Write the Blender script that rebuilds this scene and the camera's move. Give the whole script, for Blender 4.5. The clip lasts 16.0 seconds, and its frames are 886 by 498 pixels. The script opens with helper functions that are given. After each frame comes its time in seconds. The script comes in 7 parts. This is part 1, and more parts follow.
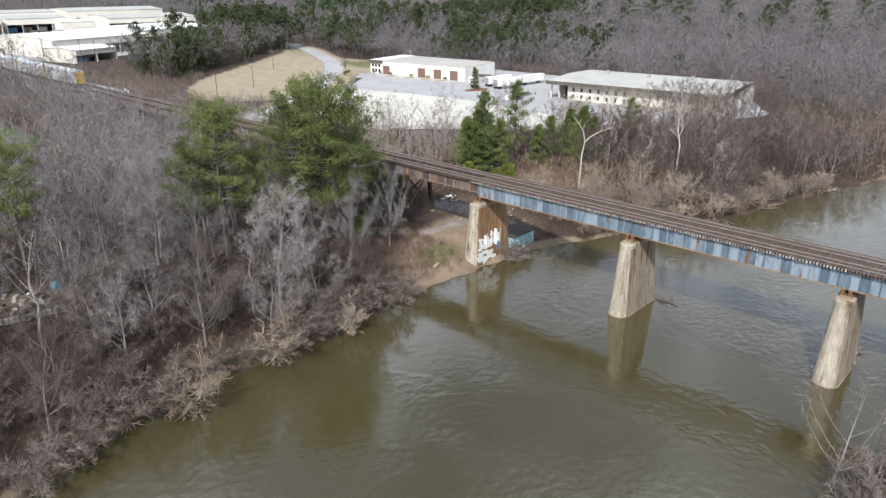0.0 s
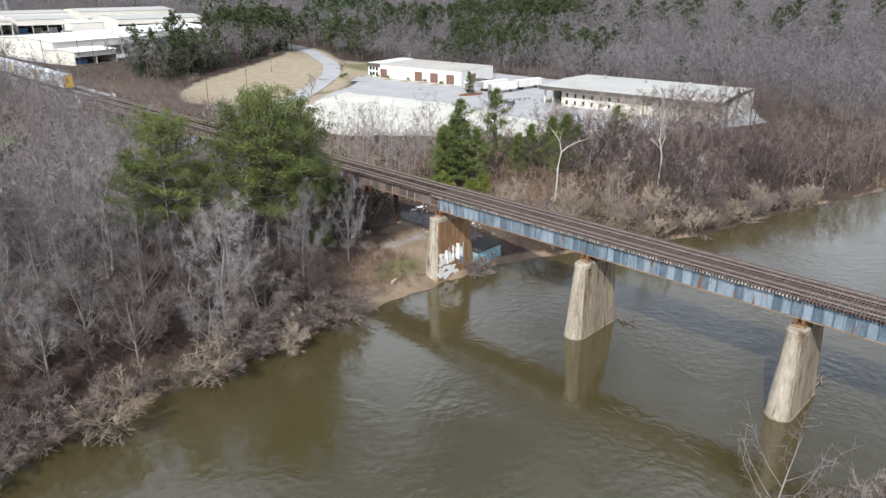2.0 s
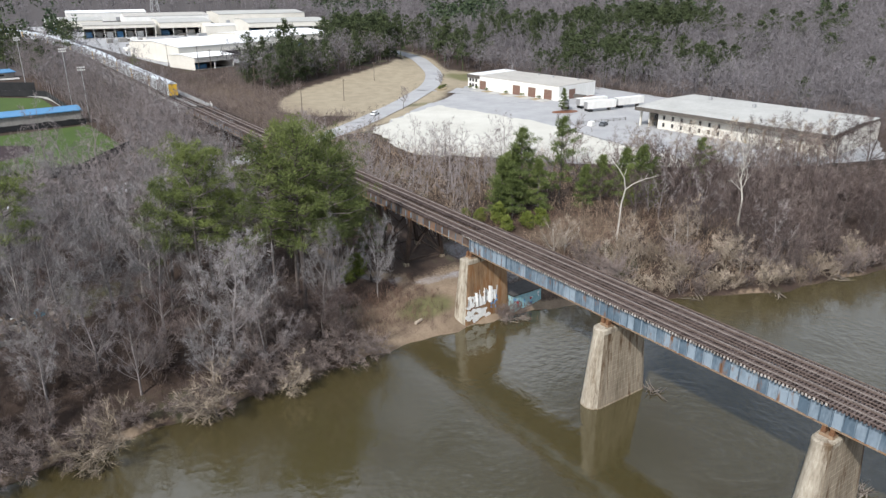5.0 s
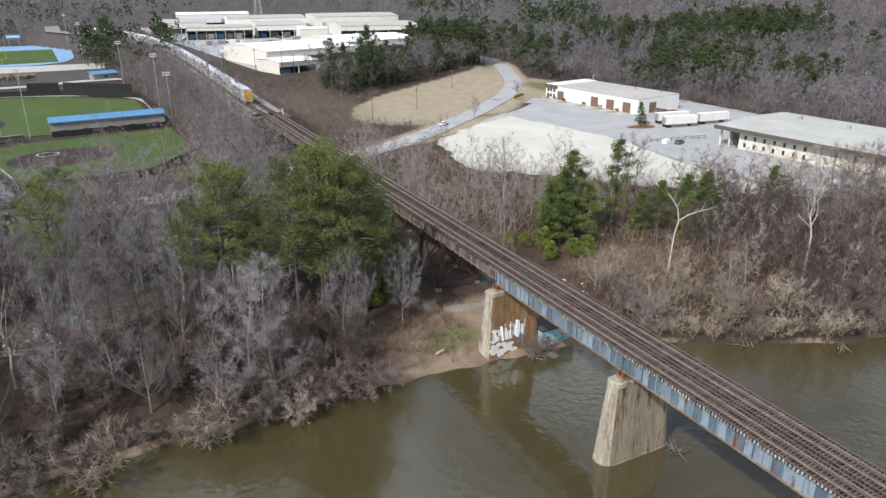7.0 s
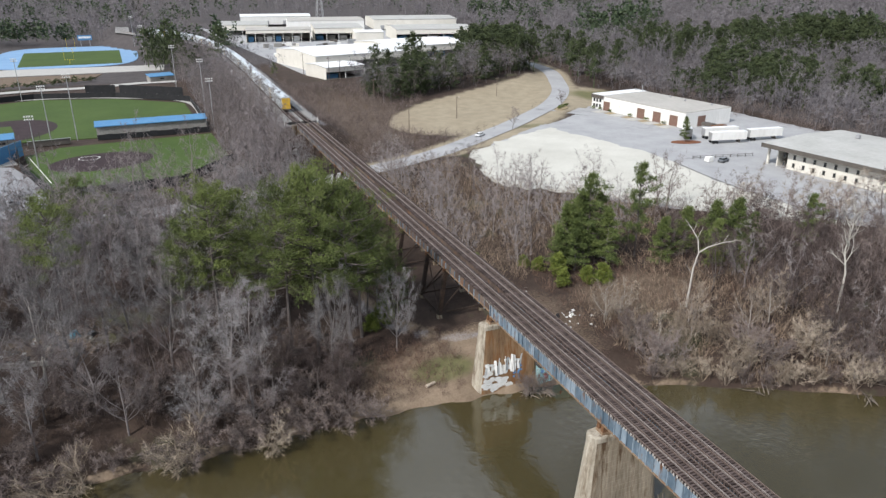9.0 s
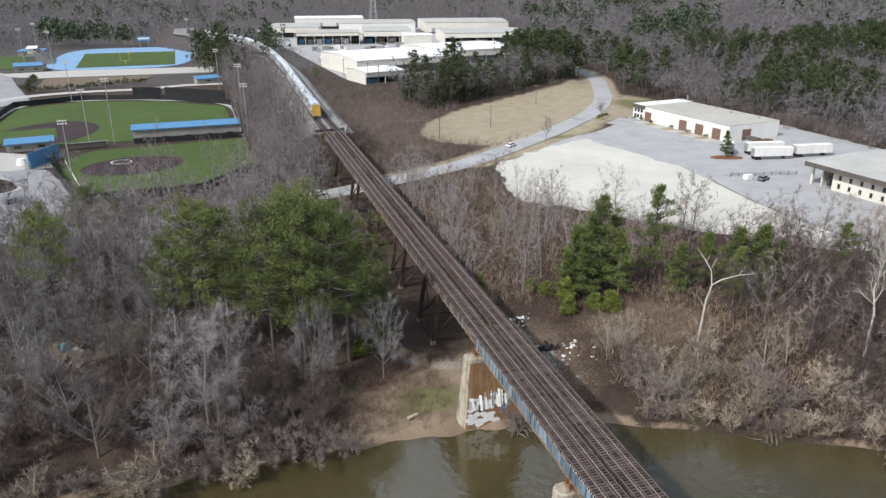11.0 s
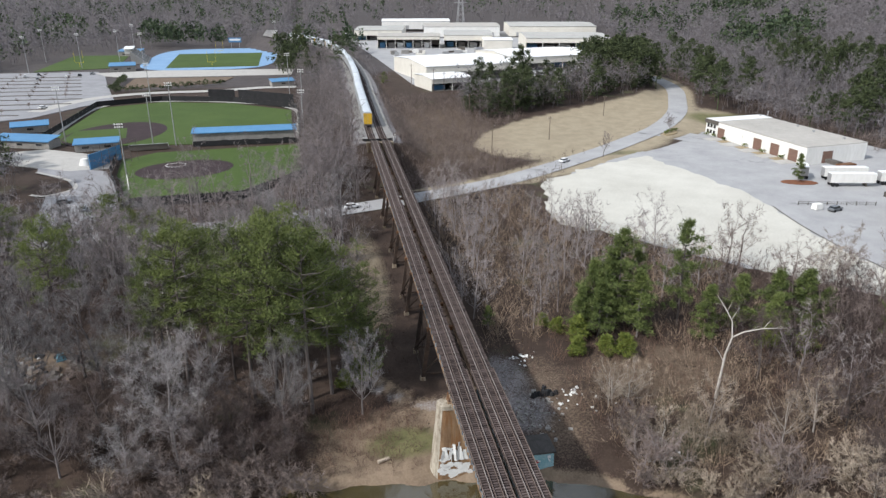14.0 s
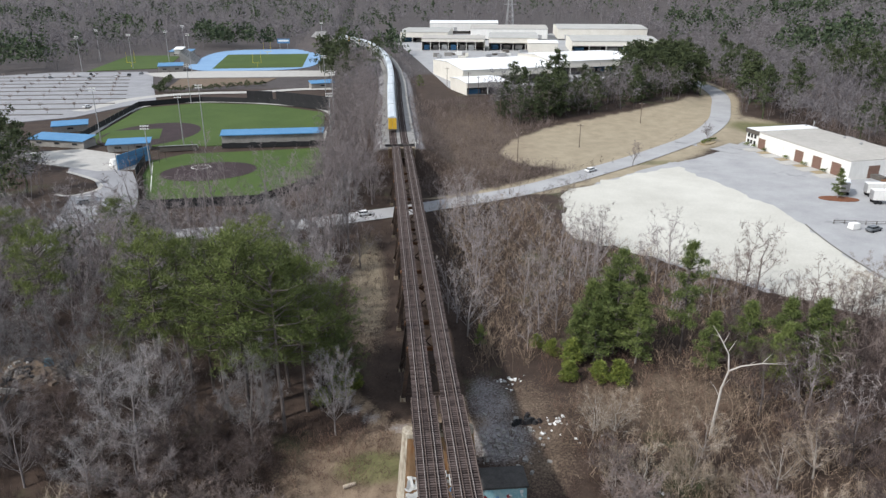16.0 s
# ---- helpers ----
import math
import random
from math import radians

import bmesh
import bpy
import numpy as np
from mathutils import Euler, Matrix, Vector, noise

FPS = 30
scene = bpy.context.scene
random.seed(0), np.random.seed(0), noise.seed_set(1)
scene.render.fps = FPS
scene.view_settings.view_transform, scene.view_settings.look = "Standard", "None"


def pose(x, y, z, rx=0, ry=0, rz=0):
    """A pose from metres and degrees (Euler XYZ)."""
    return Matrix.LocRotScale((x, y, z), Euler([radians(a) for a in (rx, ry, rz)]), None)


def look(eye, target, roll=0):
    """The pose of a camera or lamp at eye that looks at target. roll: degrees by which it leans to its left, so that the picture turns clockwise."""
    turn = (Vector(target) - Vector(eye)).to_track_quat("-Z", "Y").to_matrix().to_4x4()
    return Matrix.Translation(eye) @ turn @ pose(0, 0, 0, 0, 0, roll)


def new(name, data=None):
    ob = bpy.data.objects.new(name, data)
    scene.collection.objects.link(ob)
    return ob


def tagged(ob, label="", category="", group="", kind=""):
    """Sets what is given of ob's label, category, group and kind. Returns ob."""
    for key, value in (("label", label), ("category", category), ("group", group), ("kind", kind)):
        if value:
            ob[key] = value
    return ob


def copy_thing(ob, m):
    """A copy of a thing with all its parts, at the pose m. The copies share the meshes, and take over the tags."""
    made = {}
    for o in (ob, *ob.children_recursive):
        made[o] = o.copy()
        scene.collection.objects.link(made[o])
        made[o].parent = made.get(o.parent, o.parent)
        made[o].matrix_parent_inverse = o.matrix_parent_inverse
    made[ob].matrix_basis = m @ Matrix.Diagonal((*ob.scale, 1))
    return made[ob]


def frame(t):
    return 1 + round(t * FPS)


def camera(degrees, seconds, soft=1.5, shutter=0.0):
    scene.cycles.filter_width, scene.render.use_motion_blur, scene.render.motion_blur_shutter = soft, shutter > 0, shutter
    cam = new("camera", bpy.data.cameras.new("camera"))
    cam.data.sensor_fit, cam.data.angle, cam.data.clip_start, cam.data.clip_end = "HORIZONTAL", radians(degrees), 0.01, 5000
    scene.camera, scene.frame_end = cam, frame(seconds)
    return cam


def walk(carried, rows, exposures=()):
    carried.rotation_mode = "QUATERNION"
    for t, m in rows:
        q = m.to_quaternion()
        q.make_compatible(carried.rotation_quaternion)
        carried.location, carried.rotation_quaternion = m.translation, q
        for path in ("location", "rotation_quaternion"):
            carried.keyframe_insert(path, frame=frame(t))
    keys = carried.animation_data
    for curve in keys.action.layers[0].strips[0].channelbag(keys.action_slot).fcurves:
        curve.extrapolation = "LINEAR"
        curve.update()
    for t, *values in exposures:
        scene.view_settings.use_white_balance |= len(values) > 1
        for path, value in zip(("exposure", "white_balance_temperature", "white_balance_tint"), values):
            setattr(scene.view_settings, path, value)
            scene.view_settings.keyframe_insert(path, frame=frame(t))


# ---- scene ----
cam = camera(63.9, 16.0, 1.4)
METRES, EYE, TILT, LEAN, TURN = 100.0, 51.4, -21.0, 0.0, -48.83
ROWS = [
    (0.0, 0.0, 0.0, 0.0, 0.0, 0.0, -0.0),
    (0.5, 0.0281, 0.0088, 0.0026, 0.55, 0.01, -0.22),
    (1.0, 0.0556, 0.0185, 0.0083, 0.8, -0.01, -0.34),
    (1.5, 0.0828, 0.028, 0.018, 1.02, -0.04, -0.45),
    (2.0, 0.1092, 0.0374, 0.0293, 1.57, -0.06, -0.63),
    (2.5, 0.1352, 0.0479, 0.0415, 2.74, -0.09, -1.1),
    (3.0, 0.1613, 0.0586, 0.0545, 3.94, -0.14, -1.59),
    (3.5, 0.1869, 0.0701, 0.0672, 5.57, -0.2, -2.21),
    (4.0, 0.2127, 0.0821, 0.0809, 7.57, -0.3, -2.98),
    (6.5, 0.3356, 0.1587, 0.1553, 17.22, -1.12, -6.45),
    (7.0, 0.3575, 0.1768, 0.1703, 19.11, -1.35, -7.13),
    (7.5, 0.3785, 0.1954, 0.1858, 21.01, -1.6, -7.77),
    (8.0, 0.399, 0.2147, 0.2012, 22.67, -1.84, -8.37),
    (8.5, 0.4181, 0.2348, 0.2161, 23.47, -1.97, -8.67),
    (9.0, 0.4364, 0.2557, 0.2306, 24.18, -2.07, -8.93),
    (11.5, 0.5181, 0.3688, 0.3011, 30.11, -3.06, -10.91),
    (12.0, 0.5332, 0.3918, 0.3152, 31.36, -3.29, -11.31),
    (12.5, 0.5474, 0.4155, 0.3288, 32.6, -3.52, -11.71),
    (13.0, 0.5615, 0.4397, 0.3414, 33.87, -3.79, -12.09),
    (13.5, 0.5747, 0.4649, 0.3534, 35.14, -4.04, -12.45),
    (14.0, 0.588, 0.4904, 0.3653, 36.43, -4.31, -12.82),
    (14.5, 0.6007, 0.5159, 0.3773, 37.73, -4.6, -13.18),
    (15.0, 0.613, 0.5409, 0.3897, 38.98, -4.89, -13.53),
    (15.5, 0.6258, 0.5664, 0.4018, 40.0, -5.11, -13.81),
    (16.0, 0.6393, 0.5914, 0.4137, 40.92, -5.31, -14.05),
]
walk(cam, [(t, pose(-101.6, -78.2, EYE, TILT, LEAN, TURN) @ pose(METRES * x, METRES * y, METRES * z, 90 + pitch, roll, yaw)) for t, x, y, z, yaw, pitch, roll in ROWS], ((0.0, 0.20), (3.5, 0.15), (7.5, -0.03), (12.0, -0.08), (16.0, -0.10)))

# ---- world, sun, exposure ----
SUN_EL, SUN_AZ = 43.0, 246.0   # degrees; azimuth clockwise from +y
world = bpy.data.worlds.new("sky")
scene.world = world
world.use_nodes = True
wn, wl = world.node_tree.nodes, world.node_tree.links
wn.clear()
w_out = wn.new("ShaderNodeOutputWorld")
w_bg = wn.new("ShaderNodeBackground")
w_sky = wn.new("ShaderNodeTexSky")
w_sky.sky_type, w_sky.sun_disc = "NISHITA", False
w_sky.sun_elevation, w_sky.sun_rotation = radians(SUN_EL), radians(SUN_AZ)
w_sky.dust_density = 2.0
w_co = wn.new("ShaderNodeTexCoord")
w_noise = wn.new("ShaderNodeTexNoise")
w_noise.inputs["Scale"].default_value, w_noise.inputs["Detail"].default_value = 3.2, 6.0
w_ramp = wn.new("ShaderNodeValToRGB")
w_ramp.color_ramp.elements[0].position, w_ramp.color_ramp.elements[1].position = 0.36, 0.56
w_mix = wn.new("ShaderNodeMix")
w_mix.data_type = "RGBA"
w_mix.inputs["B"].default_value = (9.4, 10.5, 12.2, 1)
wl.new(w_co.outputs["Generated"], w_noise.inputs["Vector"])
wl.new(w_noise.outputs["Fac"], w_ramp.inputs["Fac"])
wl.new(w_ramp.outputs["Color"], w_mix.inputs["Factor"])
wl.new(w_sky.outputs["Color"], w_mix.inputs["A"])
wl.new(w_mix.outputs["Result"], w_bg.inputs["Color"])
w_bg.inputs["Strength"].default_value = 0.096
wl.new(w_bg.outputs["Background"], w_out.inputs["Surface"])
sun = new("sun", bpy.data.lights.new("sun", "SUN"))
sun.data.energy, sun.data.angle, sun.data.color = 4.25, radians(2.0), (1.0, 0.974, 0.948)
saz, sel = radians(SUN_AZ), radians(SUN_EL)
sun.matrix_world = look((500 * math.sin(saz) * math.cos(sel), 500 * math.cos(saz) * math.cos(sel), 500 * math.sin(sel)), (0, 0, 0))


# ---- materials ----
def mat(name, c1, c2, scale=1.0, rough=0.85, metal=0.0, bump=0.3, fine=8.0, rand=0.0, island=0.0, c3=None, c3at=0.62, c3scale=0.3, stretch=(1, 1, 1), spec=0.3, areas=()):
    """Two colours mixed by noise at two scales, a third in patches, relief, and a change from piece to piece."""
    m = bpy.data.materials.new(name)
    m.use_nodes = True
    n, l = m.node_tree.nodes, m.node_tree.links
    b = n["Principled BSDF"]
    geo = n.new("ShaderNodeNewGeometry")
    mp = n.new("ShaderNodeVectorMath")
    mp.operation = "MULTIPLY"
    mp.inputs[1].default_value = stretch
    l.new(geo.outputs["Position"], mp.inputs[0])

    def tex(s, detail):
        x = n.new("ShaderNodeTexNoise")
        x.inputs["Scale"].default_value, x.inputs["Detail"].default_value, x.inputs["Roughness"].default_value = s, detail, 0.65
        l.new(mp.outputs[0], x.inputs["Vector"])
        return x.outputs["Fac"]

    def maths(op, a, c, clamp=False):
        x = n.new("ShaderNodeMath")
        x.operation, x.use_clamp = op, clamp
        for k, v in enumerate((a, c)):
            if isinstance(v, (int, float)):
                x.inputs[k].default_value = v
            else:
                l.new(v, x.inputs[k])
        return x.outputs[0]

    def mix(fac, a, c):
        x = n.new("ShaderNodeMix")
        x.data_type = "RGBA"
        l.new(fac, x.inputs["Factor"])
        for key, v in (("A", a), ("B", c)):
            if isinstance(v, tuple):
                x.inputs[key].default_value = (*v, 1)
            else:
                l.new(v, x.inputs[key])
        return x.outputs["Result"]

    big, small = tex(scale, 4), tex(scale * fine, 3)
    f = maths("ADD", maths("MULTIPLY", big, 0.6), maths("MULTIPLY", small, 0.4))
    if rand:
        info = n.new("ShaderNodeObjectInfo")
        f = maths("ADD", f, maths("MULTIPLY", maths("SUBTRACT", info.outputs["Random"], 0.5), rand))
    if island:
        f = maths("ADD", f, maths("MULTIPLY", maths("SUBTRACT", geo.outputs["Random Per Island"], 0.5), island))
    f = maths("MULTIPLY", maths("SUBTRACT", f, 0.32), 2.8, True)
    col = mix(f, c1, c2)
    if c3:
        patch = maths("MULTIPLY", maths("SUBTRACT", tex(c3scale, 5), c3at), 9.0, True)
        col = mix(patch, col, c3)
    for key, ca, cb in areas:          # ground of another kind, where the mesh says so
        at = n.new("ShaderNodeAttribute")
        at.attribute_name = key
        edge = maths("MULTIPLY", maths("SUBTRACT", maths("ADD", at.outputs["Fac"], maths("MULTIPLY", maths("SUBTRACT", small, 0.5), 0.7)), 0.3), 2.5, True)
        col = mix(edge, col, mix(f, ca, cb))
    l.new(col, b.inputs["Base Color"])
    b.inputs["Roughness"].default_value, b.inputs["Metallic"].default_value = rough, metal
    b.inputs["Specular IOR Level"].default_value = spec
    if bump:
        bp = n.new("ShaderNodeBump")
        bp.inputs["Strength"].default_value, bp.inputs["Distance"].default_value = bump, 0.05
        l.new(small, bp.inputs["Height"])
        l.new(bp.outputs["Normal"], b.inputs["Normal"])
    return m


# Litter base is darker than leaves, with woodland shade put into its colour.
M_LITTER = mat("leaf_litter", (0.028, 0.0185, 0.014), (0.074, 0.051, 0.039), 0.22, 0.95, bump=0.7, fine=14, c3=(0.075, 0.080, 0.040), c3at=0.60, c3scale=0.045,
               areas=(("hay", (0.245, 0.203, 0.140), (0.370, 0.315, 0.225)), ("mud", (0.130, 0.094, 0.064), (0.280, 0.213, 0.152)), ("grass", (0.100, 0.105, 0.045), (0.190, 0.174, 0.085)), ("stone", (0.150, 0.140, 0.140), (0.340, 0.323, 0.325)), ("woodfloor", (0.050, 0.043, 0.042), (0.098, 0.085, 0.082))))
M_BARK = mat("grey_bark", (0.115, 0.102, 0.098), (0.29, 0.26, 0.25), 0.8, 0.9, rand=0.4, fine=6)
M_TWIG = mat("bare_twigs", (0.14, 0.12, 0.116), (0.32, 0.285, 0.276), 0.12, 0.9, bump=0, rand=0.5, island=0.3)
M_SILVERTWIG = mat("silver_twigs", (0.15, 0.133, 0.124), (0.36, 0.325, 0.3), 0.12, 0.9, bump=0, rand=0.5, island=0.3)
M_DULLTWIG = mat("dull_brown_twigs", (0.120, 0.090, 0.080), (0.280, 0.224, 0.200), 0.12, 0.9, bump=0, rand=0.5, island=0.35)
M_PALEBARK = mat("pale_bark", (0.240, 0.212, 0.200), (0.500, 0.465, 0.420), 0.8, 0.9, rand=0.35, fine=6)
M_BRIGHTPINE = mat("bright_pine_needles", (0.058, 0.082, 0.024), (0.175, 0.212, 0.066), 0.35, 0.7, bump=0, island=0.45, rand=0.3)
M_PALE = mat("pale_twigs", (0.195, 0.156, 0.118), (0.47, 0.395, 0.312), 0.2, 0.9, bump=0, rand=0.4, island=0.3)
M_WHITEBARK = mat("white_sycamore_bark", (0.35, 0.33, 0.29), (0.66, 0.63, 0.56), 1.0, 0.85)
# Undergrowth tone lowered so its colour paints the shaded gaps between crowns.
M_BROWNTWIG = mat("brown_brush", (0.028, 0.019, 0.016), (0.092, 0.064, 0.05), 0.10, 0.95, bump=0, island=0.5)
# Cool narrow mix: the haze of distance is put into the twig colour.
M_FARWOOD = mat("hazy_far_bare_woods", (0.104, 0.094, 0.1), (0.232, 0.213, 0.221), 0.035, 0.95, bump=0, island=0.14, fine=9)
M_PINE = mat("pine_needles", (0.05, 0.068, 0.021), (0.158, 0.188, 0.055), 0.30, 0.75, bump=0, island=0.24, rand=0.3)
M_YELLOWGREEN = mat("yellow_green_leaves", (0.09, 0.12, 0.025), (0.21, 0.24, 0.05), 0.5, 0.7, bump=0, island=0.5)
M_FARPINE = mat("far_pine_crowns", (0.030, 0.048, 0.026), (0.070, 0.095, 0.045), 0.05, 0.8, bump=0, island=0.35)
M_CONC = mat("stained_concrete", (0.105, 0.08, 0.055), (0.41, 0.348, 0.262), 0.45, 0.9, fine=7, bump=0.6, c3=(0.095, 0.058, 0.032), c3at=0.50, c3scale=0.9, stretch=(1, 1, 0.14))
M_RUSTCONC = mat("rust_stained_concrete", (0.105, 0.058, 0.030), (0.36, 0.235, 0.135), 0.5, 0.9, fine=7, bump=0.5, c3=(0.21, 0.10, 0.04), c3at=0.5, c3scale=0.8, stretch=(1, 1, 0.14))
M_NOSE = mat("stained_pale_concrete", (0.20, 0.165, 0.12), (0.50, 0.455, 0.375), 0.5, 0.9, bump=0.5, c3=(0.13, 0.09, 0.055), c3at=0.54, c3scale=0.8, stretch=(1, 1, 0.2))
M_BLUE = mat("weathered_blue_paint", (0.085, 0.125, 0.165), (0.245, 0.305, 0.36), 0.6, 0.65, rand=0.42, fine=5, c3=(0.17, 0.09, 0.05), c3at=0.555, c3scale=0.8, stretch=(1, 1, 0.35))
M_RUST = mat("rusty_steel", (0.085, 0.042, 0.022), (0.21, 0.105, 0.052), 0.8, 0.8, bump=0.4, c3=(0.06, 0.045, 0.04), c3at=0.58, c3scale=0.6)
M_DARKSTEEL = mat("dark_trestle_steel", (0.022, 0.018, 0.016), (0.085, 0.055, 0.04), 0.6, 0.8)
M_TIE = mat("weathered_tie", (0.034, 0.024, 0.022), (0.118, 0.09, 0.083), 0.8, 0.9, rand=0.25, island=0.25, fine=10)
M_RAIL = mat("worn_rail", (0.2, 0.165, 0.15), (0.36, 0.31, 0.28), 1.0, 0.45, metal=0.3)
M_BALLAST = mat("grey_ballast", (0.17, 0.16, 0.15), (0.38, 0.37, 0.35), 0.5, 0.95, bump=0.8, fine=20)
M_ASPHALT = mat("worn_asphalt", (0.29, 0.29, 0.295), (0.41, 0.41, 0.41), 0.12, 0.9, fine=20, c3=(0.20, 0.20, 0.20), c3scale=0.08)
M_GRAVEL = mat("pale_gravel", (0.44, 0.425, 0.375), (0.60, 0.585, 0.525), 0.06, 0.95, bump=0.5, fine=30, c3=(0.36, 0.345, 0.305), c3at=0.62, c3scale=0.03)
M_HAY = mat("dry_winter_grass", (0.26, 0.205, 0.125), (0.40, 0.325, 0.205), 0.09, 0.95, bump=0.6, fine=25, c3=(0.20, 0.19, 0.09), c3at=0.62, c3scale=0.03)
M_TURF = mat("green_turf", (0.042, 0.074, 0.014), (0.07, 0.108, 0.024), 0.05, 0.9, fine=20)
M_CLAY = mat("brown_infield_clay", (0.03, 0.019, 0.021), (0.052, 0.035, 0.037), 0.2, 0.95)
M_TRACKBLUE = mat("blue_running_track", (0.17, 0.3, 0.48), (0.23, 0.37, 0.54), 0.1, 0.8)
M_CREAM = mat("cream_wall", (0.62, 0.59, 0.52), (0.74, 0.71, 0.64), 0.2, 0.8, bump=0.1)
M_WHITE = mat("white_painted_metal", (0.68, 0.67, 0.63), (0.82, 0.81, 0.78), 0.15, 0.6, bump=0.1, stretch=(1, 1, 0.3))
M_ROOF = mat("tan_roof", (0.37, 0.35, 0.315), (0.48, 0.455, 0.415), 0.1, 0.7, bump=0.1, c3=(0.55, 0.54, 0.51), c3at=0.66, c3scale=0.08)
M_WROOF = mat("white_metal_roof", (0.72, 0.72, 0.71), (0.86, 0.86, 0.86), 0.1, 0.5, bump=0.1)
M_GREYROOF = mat("grey_gravel_roof", (0.36, 0.355, 0.33), (0.47, 0.465, 0.44), 0.1, 0.85)
M_BROWNDOOR = mat("brown_door", (0.17, 0.10, 0.075), (0.22, 0.135, 0.105), 1.0, 0.6)
M_DARK = mat("dark_fascia", (0.08, 0.07, 0.06), (0.13, 0.115, 0.10), 0.5, 0.7)
M_GLASS = mat("dark_window_glass", (0.015, 0.018, 0.02), (0.03, 0.035, 0.04), 1.0, 0.1, bump=0, spec=0.6)
M_BLUEROOF = mat("bright_blue_roof", (0.06, 0.19, 0.36), (0.1, 0.25, 0.43), 0.3, 0.5, bump=0.1)
M_BLOCK = mat("grey_block_wall", (0.20, 0.19, 0.175), (0.34, 0.325, 0.30), 0.25, 0.85)
M_BLACK = mat("black_fence_mesh", (0.012, 0.013, 0.014), (0.03, 0.03, 0.032), 0.4, 0.8)
M_POLE = mat("galvanised_pole", (0.33, 0.33, 0.33), (0.46, 0.46, 0.46), 1.0, 0.5, metal=0.4)
M_WOODPOLE = mat("wood_pole", (0.10, 0.075, 0.06), (0.19, 0.15, 0.12), 1.0, 0.9)
M_SILVER = mat("silver_railcar", (0.45, 0.47, 0.48), (0.62, 0.64, 0.65), 0.3, 0.5, metal=0.2, c3=(0.30, 0.24, 0.19), c3at=0.64, c3scale=0.5)
M_CARROOF = mat("railcar_roof", (0.46, 0.50, 0.53), (0.62, 0.66, 0.69), 0.3, 0.5, stretch=(1, 0.3, 1))
M_YELLOW = mat("yellow_railcar_end", (0.55, 0.32, 0.03), (0.66, 0.42, 0.05), 0.5, 0.6)
M_TRASH = mat("white_rubbish", (0.35, 0.35, 0.34), (0.78, 0.78, 0.76), 2.0, 0.7, rand=0.9, island=0.9)
M_GRAFWHITE = mat("white_graffiti_paint", (0.60, 0.60, 0.58), (0.80, 0.80, 0.78), 1.2, 0.7, c3=(0.35, 0.31, 0.25), c3at=0.63, c3scale=1.2)
M_GRAFBLUE = mat("blue_graffiti_paint", (0.08, 0.17, 0.40), (0.20, 0.40, 0.62), 1.0, 0.7)
M_GRAFTEAL = mat("teal_graffiti_paint", (0.14, 0.36, 0.42), (0.42, 0.56, 0.56), 0.7, 0.7, c3=(0.40, 0.10, 0.14), c3at=0.62, c3scale=0.5)
M_MULCH = mat("rusty_mulch", (0.12, 0.05, 0.03), (0.24, 0.10, 0.05), 1.0, 0.95)
M_PAD = mat("pale_concrete_pad", (0.36, 0.345, 0.32), (0.48, 0.465, 0.435), 0.3, 0.9)
M_DRIFT = mat("grey_driftwood", (0.1, 0.083, 0.07), (0.24, 0.205, 0.175), 1.5, 0.9, rand=0.6)
M_TARP = mat("blue_tarpaulin", (0.06, 0.20, 0.30), (0.14, 0.34, 0.42), 0.8, 0.6)
M_RED = mat("red_paint", (0.35, 0.03, 0.04), (0.45, 0.05, 0.06), 1.0, 0.4)
M_CARGREY = mat("grey_car_paint", (0.12, 0.13, 0.14), (0.16, 0.17, 0.18), 1.0, 0.3, bump=0)
M_CARWHITE = mat("white_car_paint", (0.72, 0.72, 0.72), (0.80, 0.80, 0.80), 1.0, 0.3, bump=0)
# Left-woods grey: cloud shade over that bank is put into the twig colour.
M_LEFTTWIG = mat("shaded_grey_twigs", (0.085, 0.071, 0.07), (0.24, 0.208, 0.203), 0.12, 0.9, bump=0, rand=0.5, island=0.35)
M_GOAL = mat("yellow_goal_paint", (0.60, 0.48, 0.04), (0.70, 0.56, 0.06), 1.0, 0.5)
M_SLOPEPINE = mat("dark_pine_needles", (0.030, 0.042, 0.020), (0.082, 0.102, 0.042), 0.12, 0.8, bump=0, island=0.3)
M_BUFFBRUSH = mat("buff_brush", (0.165, 0.118, 0.084), (0.39, 0.3, 0.222), 0.12, 0.95, bump=0, island=0.5)
M_GUARD = mat("rusty_guard_rail", (0.085, 0.062, 0.052), (0.18, 0.135, 0.115), 1.0, 0.7)
# Brown bark and left-bank twigs, lowered in tone partly to hold cloud shade.
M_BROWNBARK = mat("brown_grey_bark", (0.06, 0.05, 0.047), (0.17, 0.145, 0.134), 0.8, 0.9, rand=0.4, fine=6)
M_LEFTSILVER = mat("cloud_dimmed_silver_twigs", (0.125, 0.115, 0.115), (0.325, 0.305, 0.301), 0.12, 0.9, bump=0, rand=0.5, island=0.3)
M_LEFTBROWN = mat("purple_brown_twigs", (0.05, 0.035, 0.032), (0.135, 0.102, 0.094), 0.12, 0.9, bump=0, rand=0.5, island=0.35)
M_BUFFTREE = mat("warm_grey_twigs", (0.185, 0.142, 0.107), (0.47, 0.382, 0.298), 0.12, 0.9, bump=0, rand=0.4, island=0.3)
M_CARPARK = mat("pale_car_park_asphalt", (0.22, 0.22, 0.23), (0.33, 0.33, 0.34), 0.12, 0.9, fine=20)
M_BROWNWOOD = mat("brown_woodland_twigs", (0.105, 0.08, 0.072), (0.27, 0.218, 0.196), 0.12, 0.9, bump=0, island=0.3)
